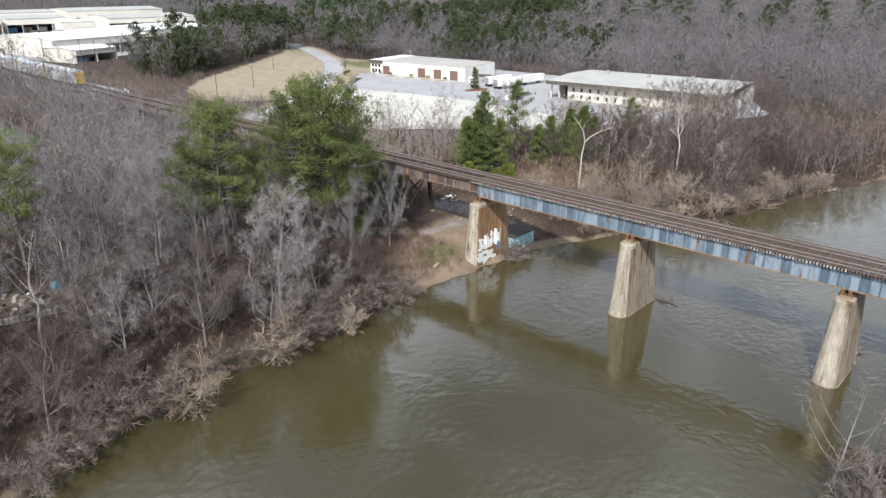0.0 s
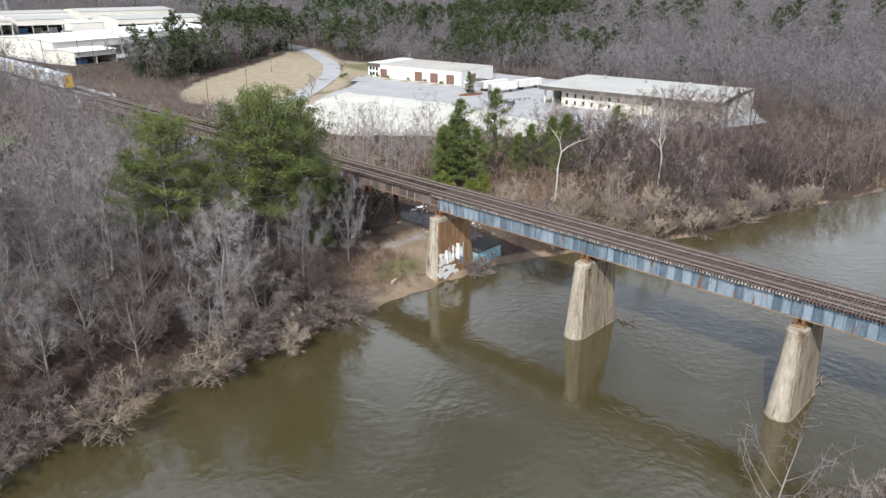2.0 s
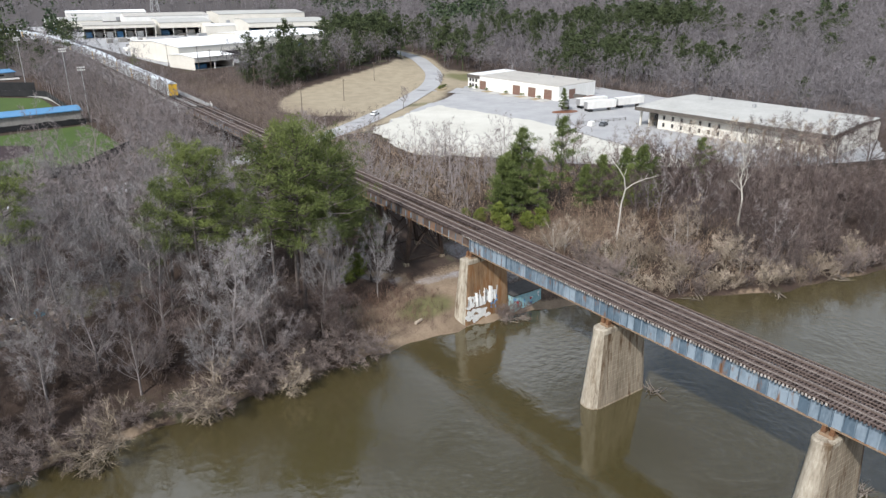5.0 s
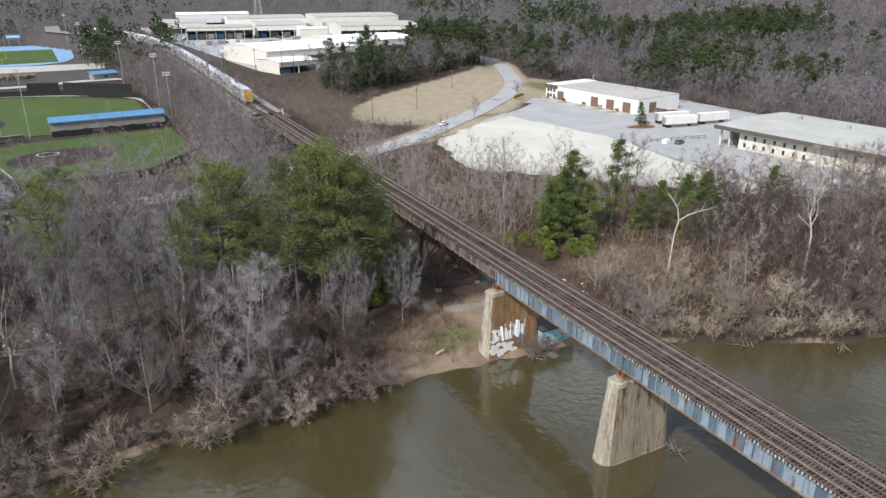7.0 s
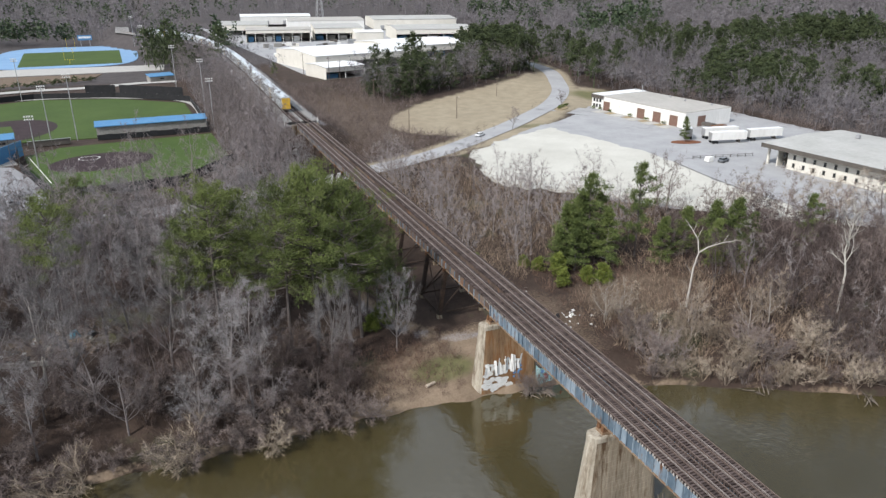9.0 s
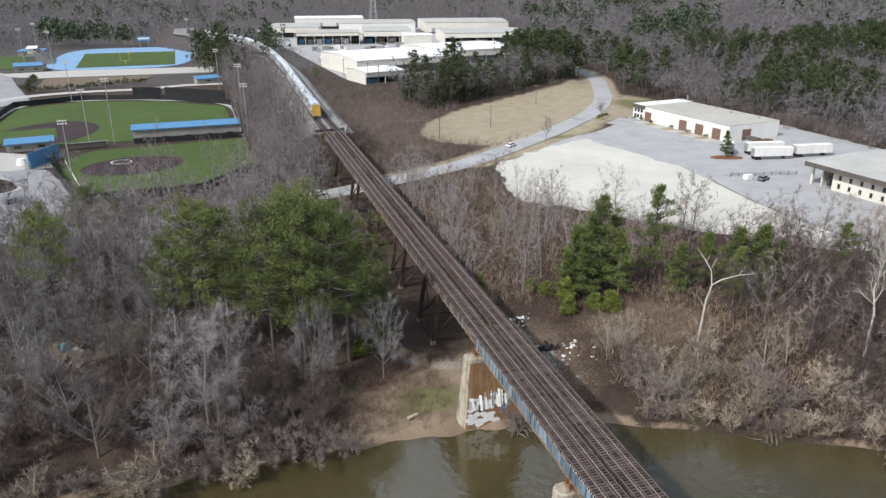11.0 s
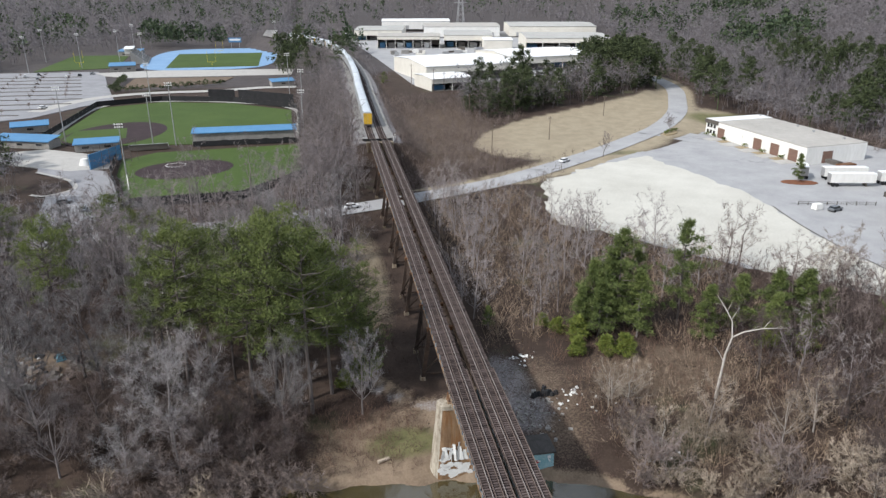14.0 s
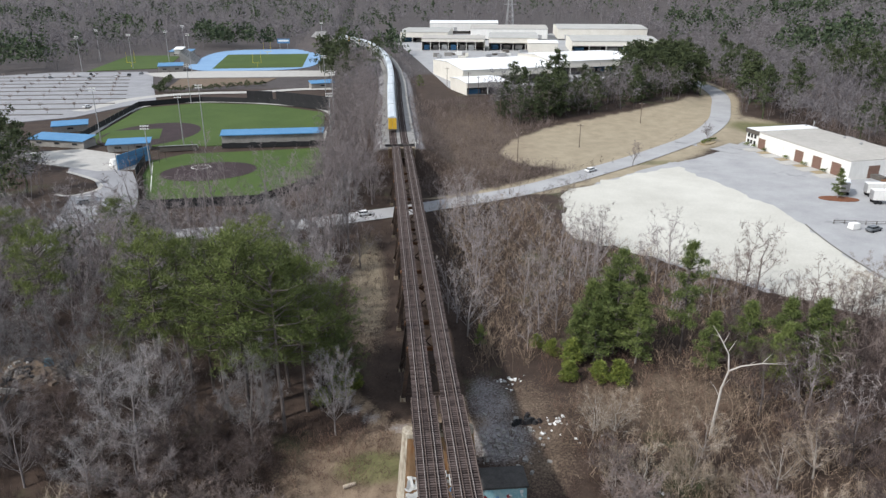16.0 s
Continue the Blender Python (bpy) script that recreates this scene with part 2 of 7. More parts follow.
M_SLAB = mat("dark_grey_slab", (0.035, 0.033, 0.031), (0.085, 0.08, 0.075), 0.8, 0.8)
M_REDBRUSH = mat("red_brown_brush", (0.072, 0.044, 0.036), (0.170, 0.111, 0.093), 0.2, 0.95, bump=0, island=0.5)
M_RUSTWEED = mat("rusty_weeds", (0.105, 0.062, 0.045), (0.260, 0.172, 0.128), 0.2, 0.95, bump=0, island=0.5)
M_TIEEND = mat("pale_tie_end", (0.22, 0.20, 0.18), (0.42, 0.39, 0.36), 2.0, 0.9, rand=0.8)
M_FLANGE = mat("rust_stained_flange", (0.13, 0.075, 0.045), (0.34, 0.25, 0.165), 0.5, 0.8, c3=(0.22, 0.10, 0.04), c3at=0.58, c3scale=0.4)
M_MUD = mat("river_mud", (0.104, 0.074, 0.048), (0.200, 0.146, 0.104), 0.5, 0.8, bump=0.6)

# brown river water: murky body, sky and bank mirrored in small ripples
M_WATER = bpy.data.materials.new("river_water")
M_WATER.use_nodes = True
n, l = M_WATER.node_tree.nodes, M_WATER.node_tree.links
wb = n["Principled BSDF"]
wb.inputs["Roughness"].default_value, wb.inputs["IOR"].default_value = 0.06, 1.6
wb.inputs["Specular IOR Level"].default_value = 1.0
wg = n.new("ShaderNodeNewGeometry")
wt1, wt2, wt3 = (n.new("ShaderNodeTexNoise") for _ in range(3))
for x, s, dt in ((wt1, 0.8, 6), (wt2, 0.05, 4), (wt3, 0.02, 2)):
    x.inputs["Scale"].default_value, x.inputs["Detail"].default_value = s, dt
    l.new(wg.outputs["Position"], x.inputs["Vector"])
wt2.inputs["Distortion"].default_value = 0.8
wm = n.new("ShaderNodeMix")
wm.data_type = "RGBA"
wm.inputs["A"].default_value, wm.inputs["B"].default_value = (0.050, 0.040, 0.014, 1), (0.070, 0.058, 0.029, 1)
l.new(wt3.outputs["Fac"], wm.inputs["Factor"])
l.new(wm.outputs["Result"], wb.inputs["Base Color"])
wx = n.new("ShaderNodeMath")
wx.operation = "MULTIPLY"
wr = n.new("ShaderNodeMapRange")      # calm and ruffled stretches
wr.inputs["From Min"].default_value, wr.inputs["From Max"].default_value = 0.42, 0.64
wr.inputs["To Min"].default_value, wr.inputs["To Max"].default_value = 0.25, 1.3
l.new(wt2.outputs["Fac"], wr.inputs["Value"])
l.new(wt1.outputs["Fac"], wx.inputs[0])
l.new(wr.outputs["Result"], wx.inputs[1])
wbp = n.new("ShaderNodeBump")
wbp.inputs["Strength"].default_value, wbp.inputs["Distance"].default_value = 0.42, 0.2
l.new(wx.outputs[0], wbp.inputs["Height"])
l.new(wbp.outputs["Normal"], wb.inputs["Normal"])


# ---- mesh helpers ----
class MB:
    """Collects simple solids into one mesh."""

    def __init__(self):
        self.v, self.f = [], []

    def face(self, pts):
        k = len(self.v)
        self.v += [tuple(p) for p in pts]
        self.f.append(tuple(range(k, k + len(pts))))

    def box(self, c, s, rz=0.0, top=1.0):
        k = len(self.v)
        ca, sa = math.cos(radians(rz)), math.sin(radians(rz))
        for dz in (-0.5, 0.5):
            w = 1.0 if dz < 0 else top
            for dx, dy in ((-0.5, -0.5), (0.5, -0.5), (0.5, 0.5), (-0.5, 0.5)):
                x, y = dx * s[0] * w, dy * s[1] * w
                self.v.append((c[0] + x * ca - y * sa, c[1] + x * sa + y * ca, c[2] + dz * s[2]))
        self.f += [tuple(k + i for i in q) for q in ((0, 3, 2, 1), (4, 5, 6, 7), (0, 1, 5, 4), (1, 2, 6, 5), (2, 3, 7, 6), (3, 0, 4, 7))]
        return self

    def tube(self, pts, radii, n=5, cap=False):
        k0 = len(self.v)
        pts = [Vector(p) for p in pts]
        for i, p in enumerate(pts):
            a, c = pts[max(0, i - 1)], pts[min(len(pts) - 1, i + 1)]
            d = (c - a).normalized()
            side = d.cross(Vector((0.31, 0.95, 0.02))).normalized() if abs(d.y) < 0.9 else d.cross(Vector((1, 0, 0))).normalized()
            up = d.cross(side)
            for j in range(n):
                an = 2 * math.pi * j / n
                self.v.append(tuple(p + radii[i] * (math.cos(an) * side + math.sin(an) * up)))
        for i in range(len(pts) - 1):
            for j in range(n):
                a, b = k0 + i * n + j, k0 + i * n + (j + 1) % n
                self.f.append((a, b, b + n, a + n))
        if cap:
            self.f.append(tuple(k0 + j for j in range(n)))
            self.f.append(tuple(k0 + (len(pts) - 1) * n + j for j in reversed(range(n))))
        return self

    def beam(self, p, q, w, h):
        p, q = Vector(p), Vector(q)
        d = (q - p).normalized()
        side = d.cross(Vector((0, 0, 1)))
        side = (side if side.length > 0.05 else Vector((1, 0, 0))).normalized()
        up = side.cross(d)
        k = len(self.v)
        for e in (p, q):
            for a, b in ((-1, -1), (1, -1), (1, 1), (-1, 1)):
                self.v.append(tuple(e + side * (a * w / 2) + up * (b * h / 2)))
        self.f += [tuple(k + i for i in f) for f in ((0, 1, 2, 3), (7, 6, 5, 4), (0, 4, 5, 1), (1, 5, 6, 2), (2, 6, 7, 3), (3, 7, 4, 0))]
        return self

    def prism(self, poly, z0, z1, scale1=1.0):
        k, n = len(self.v), len(poly)
        cx, cy = sum(p[0] for p in poly) / n, sum(p[1] for p in poly) / n
        self.v += [(x, y, z0) for x, y in poly] + [(cx + (x - cx) * scale1, cy + (y - cy) * scale1, z1) for x, y in poly]
        self.f.append(tuple(k + i for i in reversed(range(n))))
        self.f.append(tuple(k + n + i for i in range(n)))
        for i in range(n):
            j = (i + 1) % n
            self.f.append((k + i, k + j, k + n + j, k + n + i))
        return self

    def mesh(self, name, material, smooth=False):
        me = bpy.data.meshes.new(name)
        me.from_pydata(self.v, [], self.f)
        me.materials.append(material)
        if smooth:
            me.polygons.foreach_set("use_smooth", [True] * len(me.polygons))
        me.update()
        return me


def tri_mesh(name, tris, material):
    """A mesh of loose triangles from an array (n, 3, 3)."""
    tris = np.asarray(tris, dtype=np.float32).reshape(-1, 3, 3)
    k = len(tris)
    me = bpy.data.meshes.new(name)
    me.vertices.add(3 * k)
    me.vertices.foreach_set("co", tris.ravel())
    me.loops.add(3 * k)
    me.loops.foreach_set("vertex_index", np.arange(3 * k, dtype=np.int32))
    me.polygons.add(k)
    me.polygons.foreach_set("loop_start", np.arange(0, 3 * k, 3, dtype=np.int32))
    me.materials.append(material)
    me.update(calc_edges=True)
    return me


def thing(name, label, category, group="", kind="", at=None):
    """An Empty at the base of a thing, to parent its parts."""
    ob = tagged(new(name), label, category, group, kind)
    if at is not None:
        ob.matrix_basis = at
    return ob


def part(name, me, material, parent, label="", at=None):
    """One mesh object under a thing or part. me: a mesh or an MB."""
    if isinstance(me, MB):
        me = me.mesh(name, material)
    ob = tagged(new(name, me), label)
    ob.parent = parent
    if at is not None:
        ob.matrix_basis = at
    return ob


def solo(name, me, material, label, category, group="", kind="", at=None):
    if isinstance(me, MB):
        me = me.mesh(name, material)
    ob = tagged(new(name, me), label, category, group, kind)
    if at is not None:
        ob.matrix_basis = at
    return ob


def structure(name, me, material, label="", category=""):
    return solo(name, me, material, label, category, "", "structure")


# ---- lie of the land ----
BANK_X = (-420, -250, -84, -76, -60, -45, -31, -16, -5, 4, 13, 26, 36, 56, 82, 116, 200, 420)
BANK_Y = (-40, -25, -4, -1.5, 0.5, -1, 0.2, -1, -1.6, -2.4, -5, -10.5, -16.5, -27, -33, -45, -72, -150)
NEAR_X = (-420, -110, -60, -30, -10, 40, 150, 420)
NEAR_Y = (-90, -74, -70, -69, -77, -92, -135, -230)
TRACK_Y = (-120, 0, 120, 170, 210, 250, 300, 350, 400, 440, 476, 499, 540, 620)
TRACK_X = (-1.3, 0.95, 2.6, 3.3, 4.4, 5.6, 7.6, 8.2, 7.2, 4.4, 0.5, -4.5, -17, -52)
LOT_Z, ROAD_W = 8.2, 8.6
ROAD = ((-140, 84, 6.2), (-80, 96, 6.4), (-36, 101, 6.6), (-8, 108, 6.9), (10, 114, 7.1), (41, 126, 7.7), (77, 150, 8.2), (98, 166, 8.6), (122, 186, 9.4), (143, 212, 10.2),
        (158, 240, 11.0), (170, 266, 11.6), (176, 290, 12.1), (177, 315, 12.6), (172, 345, 13.0), (158, 395, 13.4), (140, 450, 13.6))


def smooth(t):
    t = np.clip(t, 0, 1)
    return t * t * (3 - 2 * t)


def spline(pts, step):
    """Points along a smooth curve through pts."""
    pts = [np.array(p, float) for p in pts]
    out = []
    for i in range(len(pts) - 1):
        p0, p1, p2, p3 = pts[max(0, i - 1)], pts[i], pts[i + 1], pts[min(len(pts) - 1, i + 2)]
        k = max(2, int(np.linalg.norm(p2 - p1) / step))
        for j in range(k):
            t = j / k
            out.append(0.5 * (2 * p1 + (p2 - p0) * t + (2 * p0 - 5 * p1 + 4 * p2 - p3) * t ** 2 + (3 * p1 - p0 - 3 * p2 + p3) * t ** 3))
    out.append(pts[-1])
    return np.array(out)


ROAD_PTS = spline(ROAD, 4.0)


def track_x(y):
    return np.interp(y, TRACK_Y, TRACK_X)


def waves(x, y):
    return (np.sin(x * 0.11 + 1.3 * np.sin(y * 0.07)) * np.sin(y * 0.13 + 0.9 * np.sin(x * 0.05)) + 0.5 * np.sin(x * 0.31 + y * 0.23) * np.sin(y * 0.37 - x * 0.19))


def lot_side(x, y):
    """Metres inside the gravel lot's lower edge."""
    return np.minimum((x - 41) * 0.755 + (y - 84) * 0.656, 1.0 * (x - 41) + 0.25 * (y - 84))


def ground_z(x, y):
    x, y = np.asarray(x, float), np.asarray(y, float)
    d = y - np.interp(x, BANK_X, BANK_Y) + 0.3 * np.sin(x * 0.6) + 0.35 * np.sin(x * 0.23 + 2) + 0.3 * np.sin(x * 0.93 + 1) * (x < 14)
    steep = np.interp(d, (-30, -4, 0, 1.0, 2.8, 8, 16, 40, 90), (-3, -1.2, -0.05, 0.8, 1.5, 2.8, 4.3, 5.2, 6.2))
    gentle = np.interp(d, (-30, -5, 0, 3.0, 7, 12, 20, 40, 90), (-3, -1.2, -0.05, 0.9, 1.9, 3.0, 4.4, 5.2, 6.2))
    tr = smooth((x - 8) / 14)
    left = steep * (1 - tr) + gentle * tr
    d2 = np.interp(x, NEAR_X, NEAR_Y) - y + 0.6 * np.sin(x * 0.5)
    near = np.interp(d2, (-30, -4, 0, 1, 4, 20), (-3, -1.2, -0.05, 0.9, 1.8, 4))
    h = np.maximum(left, near)
    rough = smooth((d - 4) / 10) * 0.35
    lot = smooth((lot_side(x, y) + 9) / 8)
    lot *= smooth((y + 10) / 14 + 0.6 * (x > 100))
    h = h * (1 - lot) + LOT_Z * lot
    hill = smooth((y - 195) / 70) * smooth((x - 4) / 22)
    h = h * (1 - hill) + 13.3 * hill
    far = 26 * smooth((y - 640) / 700) + 26 * smooth((x - 215) / 380) * smooth((y + 150) / 160) + 14 * smooth((-170 - x) / 260)
    h = h + far + rough * waves(x, y) * (1 - lot) * (0.4 + 0.6 * smooth((y - 70) / -20)) + far * 0.12 * np.sin(x * 0.012 + 0.5) * np.sin(y * 0.010 + 1)
    ball = smooth((-20 - x) / 5) * smooth((y - 108) / 14)
    h = h * (1 - ball) + 6.15 * ball
    dc = np.maximum(np.abs(x - track_x(y)) - 6.5, 0)
    h = np.where(y > 120, np.maximum(h, np.minimum(15.25, 15.25 - 0.55 * dc - 0.75 * np.maximum(0, 156 - y))), h)
    return h


def road_blend(x, y, h):
    """Lays the ground level with the road beside and under it."""
    best = np.full(np.shape(x), 1e9)
    rz = np.zeros(np.shape(x))
    for px, py, pz in ROAD_PTS:
        q = np.hypot(x - px, y - py)
        rz = np.where(q < best, pz, rz)
        best = np.minimum(best, q)
    w = 1 - smooth((best - 7.0) / 9)
    return h * (1 - w) + (rz - 0.15) * w, best


def height(x, y):
    h, _ = road_blend(np.array([float(x)]), np.array([float(y)]), ground_z(np.array([float(x)]), np.array([float(y)])))
    return float(h[0])


def axis(*runs):
    return np.unique(np.concatenate([np.arange(a, b, s) for a, b, s in runs]).round(3))


gx = axis((-4000, -600, 400), (-600, -200, 40), (-200, -120, 8), (-120, 124, 1.5), (124, 220, 3.5), (220, 420, 12), (420, 1200, 60), (1200, 4001, 400))
gy = axis((-1500, -200, 130), (-200, -90, 8), (-90, -50, 2.5), (-50, -9, 0.8), (-9, 5, 0.6), (5, 12, 1.2), (12, 140, 2.5), (140, 330, 3.5), (330, 700, 12), (700, 1500, 50), (1500, 4501, 300))
GX, GY = np.meshgrid(gx, gy)
GZ, ROAD_D = road_blend(GX, GY, ground_z(GX, GY))
nx_, ny_ = len(gx), len(gy)
me = bpy.data.meshes.new("ground")
idx = np.arange(nx_ * ny_).reshape(ny_, nx_)
quads = np.stack([idx[:-1, :-1], idx[:-1, 1:], idx[1:, 1:], idx[1:, :-1]], -1).reshape(-1, 4)
me.from_pydata(np.stack([GX, GY, GZ], -1).reshape(-1, 3).tolist(), [], quads.tolist())
me.polygons.foreach_set("use_smooth", [True] * len(me.polygons))
me.materials.append(M_LITTER)


def poly_mask(poly, soft=2.0):
    """1 inside a polygon, 0 outside, for each vertex of the ground."""
    ins = np.zeros(GX.shape, bool)
    for (xa, ya), (xb, yb) in zip(poly, poly[1:] + poly[:1]):
        c = (ya > GY) != (yb > GY)
        ins ^= c & (GX < (xb - xa) * (GY - ya) / ((yb - ya) if yb != ya else 1e-9) + xa)
    ins = ins.astype(float)
    for _ in range(2):
        p = np.pad(ins, 1, mode="edge")
        ins = (p[:-2, 1:-1] + p[2:, 1:-1] + p[1:-1, :-2] + p[1:-1, 2:] + 2 * ins) / 6
    return ins


def line_mask(pts, w):
    best = np.full(GX.shape, 1e9)
    for p in spline(pts, 1.2):
        best = np.minimum(best, np.hypot(GX - p[0], GY - p[1]))
    return np.clip(1.3 - best / w, 0, 1)


def blob(x, y, rx, ry):
    return np.clip(1.6 - 1.3 * np.hypot((GX - x) / rx, (GY - y) / ry), 0, 1)


HAYFIELD = [(40, 172), (50, 194), (68, 212), (100, 228), (136, 246), (158, 264), (172, 284), (168, 262), (152, 226), (120, 190), (96, 170), (74, 154), (58, 148), (44, 156)]
BANK_D = GY - np.interp(GX, BANK_X, BANK_Y) + 0.3 * np.sin(GX * 0.6) + 0.35 * np.sin(GX * 0.23 + 2) + 0.3 * np.sin(GX * 0.93 + 1) * (GX < 14)
verge = np.clip(1.4 - np.abs(ROAD_D - 5.5) / 3.5, 0, 1) * (GY > 120)
AREAS = {
    "hay": np.maximum.reduce([poly_mask(HAYFIELD), 0.8 * poly_mask([(54, 122), (84, 140), (108, 156), (121, 169), (134, 175), (162, 183), (172, 215), (160, 222), (128, 196), (98, 170), (77, 153)]), 0.75 * verge, 0.5 * blob(-8.5, 64, 6, 40), 0.6 * blob(158, 196, 22, 9)]),
    "mud": np.maximum.reduce([np.clip(1.2 - np.abs(BANK_D - 0.6) / np.where(GX < -24, 0.9, np.where(GX > 22, 1.15, 2.0)), 0, 1) * (GX < 150) * np.where(GX < -24, 0.6 + 0.3 * np.sin(GX * 0.5), 1) * np.where(GX > 22, 0.45 + 0.45 * np.sin(GX * 0.41) * np.sin(GX * 0.13 + 1), 1), 1.0 * blob(-8, 4.5, 15, 8), 0.55 * blob(-69, 35, 10, 6.5), line_mask([(-14, 34), (-12, 24), (-9, 17), (-4, 12), (2, 9), (9, 11)], 1.5), 0.7 * blob(3, 10, 9, 5), 0.45 * blob(16, 10, 10, 18), 0.5 * blob(38, 14, 20, 12), 0.42 * blob(36, 190, 34, 80)]),
    "grass": np.maximum.reduce([0.85 * blob(-8, 5, 7, 3.5), 0.8 * blob(160, 202, 22, 14), 0.6 * blob(92, 152, 14, 3.5)]),
    "woodfloor": np.clip(np.maximum((GX - 188) / 20, (GY - 345) / 25), 0, 1) * (GY > -90),
    "stone": np.maximum.reduce([0.7 * line_mask([(-15, 30), (-12, 19), (-5, 12.5), (4, 10.5)], 1.4), 0.62 * blob(11, 8, 6.5, 6), 0.55 * blob(11, 17, 5, 10), np.clip(1.2 - (np.abs(GX - track_x(GY)) - 6.5) / 3.0, 0, 1) * (GY > 154) * (GY < 600)]),
}
for key, val in AREAS.items():
    at = me.attributes.new(key, "FLOAT", "POINT")
    at.data.foreach_set("value", np.clip(val, 0, 1).ravel().astype(np.float32))
structure("ground", me, M_LITTER, "brown leaf-littered river bank and woodland ground", "ground")

wat = MB()
wx_ = np.linspace(-420, 420, 29)
for i in range(28):
    a, b = wx_[i], wx_[i + 1]
    na, nb, fa, fb = np.interp(a, NEAR_X, NEAR_Y) - 6, np.interp(b, NEAR_X, NEAR_Y) - 6, np.interp(a, BANK_X, BANK_Y) + 6, np.interp(b, BANK_X, BANK_Y) + 6
    wat.face([(a, na, 0), (b, nb, 0), (b, fb, 0), (a, fa, 0)])
wme = wat.mesh("water", M_WATER)
bmw = bmesh.new()
bmw.from_mesh(wme)
bmesh.ops.remove_doubles(bmw, verts=bmw.verts, dist=0.01)
bmw.to_mesh(wme)
structure("water", wme, M_WATER, "murky olive-brown river with small ripples", "river")


def ribbon(pts, width, lift=0.0, x0=None, x1=None):
    """A flat band along points (x, y, z)."""
    m = MB()
    a = x0 if x0 is not None else -width / 2
    b = x1 if x1 is not None else width / 2
    L, Rr = [], []
    for i, p in enumerate(pts):
        d = pts[min(i + 1, len(pts) - 1)] - pts[max(i - 1, 0)]
        nrm = np.array([d[1], -d[0]]) / (np.hypot(d[0], d[1]) + 1e-9)
        L.append((p[0] + nrm[0] * a, p[1] + nrm[1] * a, p[2] + lift))
        Rr.append((p[0] + nrm[0] * b, p[1] + nrm[1] * b, p[2] + lift))
    for i in range(len(pts) - 1):
        m.face([L[i], Rr[i], Rr[i + 1], L[i + 1]])
    return m


def flat(poly, z, thick=0.1):
    m = MB()
    area = sum(p[0] * q[1] - q[0] * p[1] for p, q in zip(poly, poly[1:] + poly[:1]))
    return m.prism(poly if area > 0 else poly[::-1], z - thick, z)


structure("road", ribbon(ROAD_PTS, ROAD_W, 0.06), M_ASPHALT, "pale worn asphalt road winding uphill", "road")
def rough(poly, amp, step, seed=1):
    """A polygon with uneven, worn edges."""
    r = random.Random(seed)
    out = []
    for (xa, ya), (xb, yb) in zip(poly, poly[1:] + poly[:1]):
        k = max(1, int(math.hypot(xb - xa, yb - ya) / step))
        for i in range(k):
            out.append((xa + (xb - xa) * i / k + r.gauss(0, amp), ya + (yb - ya) * i / k + r.gauss(0, amp)))
    return out


structure("drive_entrance", ribbon(spline([(115, 184, 9.42), (120, 178.5, 9.0), (126, 172, 8.5), (131, 165, 8.29)], 2), 15, 0.02), M_ASPHALT, "asphalt entrance from the road into the yard", "drive")
LOT = [(41, 84), (47, 104), (54, 122), (84, 143), (108, 159), (121, 172), (133, 178), (160, 186), (182, 186), (186, 60), (190, 20), (150, -6), (116, 8), (90, 28), (62, 60)]
structure("pavement", flat(rough([(60, 60), (47, 100), (54, 122), (84, 143), (108, 160), (121, 174), (136, 180), (186, 186), (190, 20), (150, -4), (116, 8), (90, 28)], 0.5, 3.0), LOT_Z + 0.05, 0.6), M_ASPHALT, "grey asphalt yard before the industrial buildings", "yard")
structure("gravel_lot", flat(rough([(41, 84), (43, 92), (51, 120), (62, 128), (74, 134.5), (90, 143), (97, 146), (102, 120), (105, 95), (104.5, 82), (102, 68), (101, 50), (102, 30), (104, 17), (90, 28), (62, 60)], 0.7, 2.5, 2), LOT_Z + 0.11, 0.6), M_GRAVEL, "bright pale gravel lot", "gravel lot")
structure("kerb", ribbon(spline([(105.2, 84, LOT_Z + 0.2), (102.6, 68, LOT_Z + 0.2), (101.6, 50, LOT_Z + 0.2), (102.6, 30, LOT_Z + 0.2)], 3), 0.35), M_DARK, "low dark kerb along the gravel lot", "kerb")


# ---- railway bridge ----
RAIL_Z, TIE_Z = 16.35, 16.15      # rail head and top of ties
YAW_B = -1.05
BM = Matrix.Translation((0.85, 0, 0)) @ Matrix.Rotation(radians(YAW_B), 4, "Z")
TRACKS = (-1.9, 1.9)              # track centres across the deck
GIRD_TOP, GIRD_BOT = TIE_Z - 0.37, TIE_Z - 2.9
PIER_TOP = 12.15


def oval(hx, hy, n=8):
    """A long shape with rounded ends: half length hx, half width hy."""
    pts = []
    for s in (1, -1):
        for i in range(n + 1):
            a = -math.pi / 2 + math.pi * i / n
            pts.append((s * (hx - hy + hy * math.cos(a)), s * hy * math.sin(a)))
    return pts


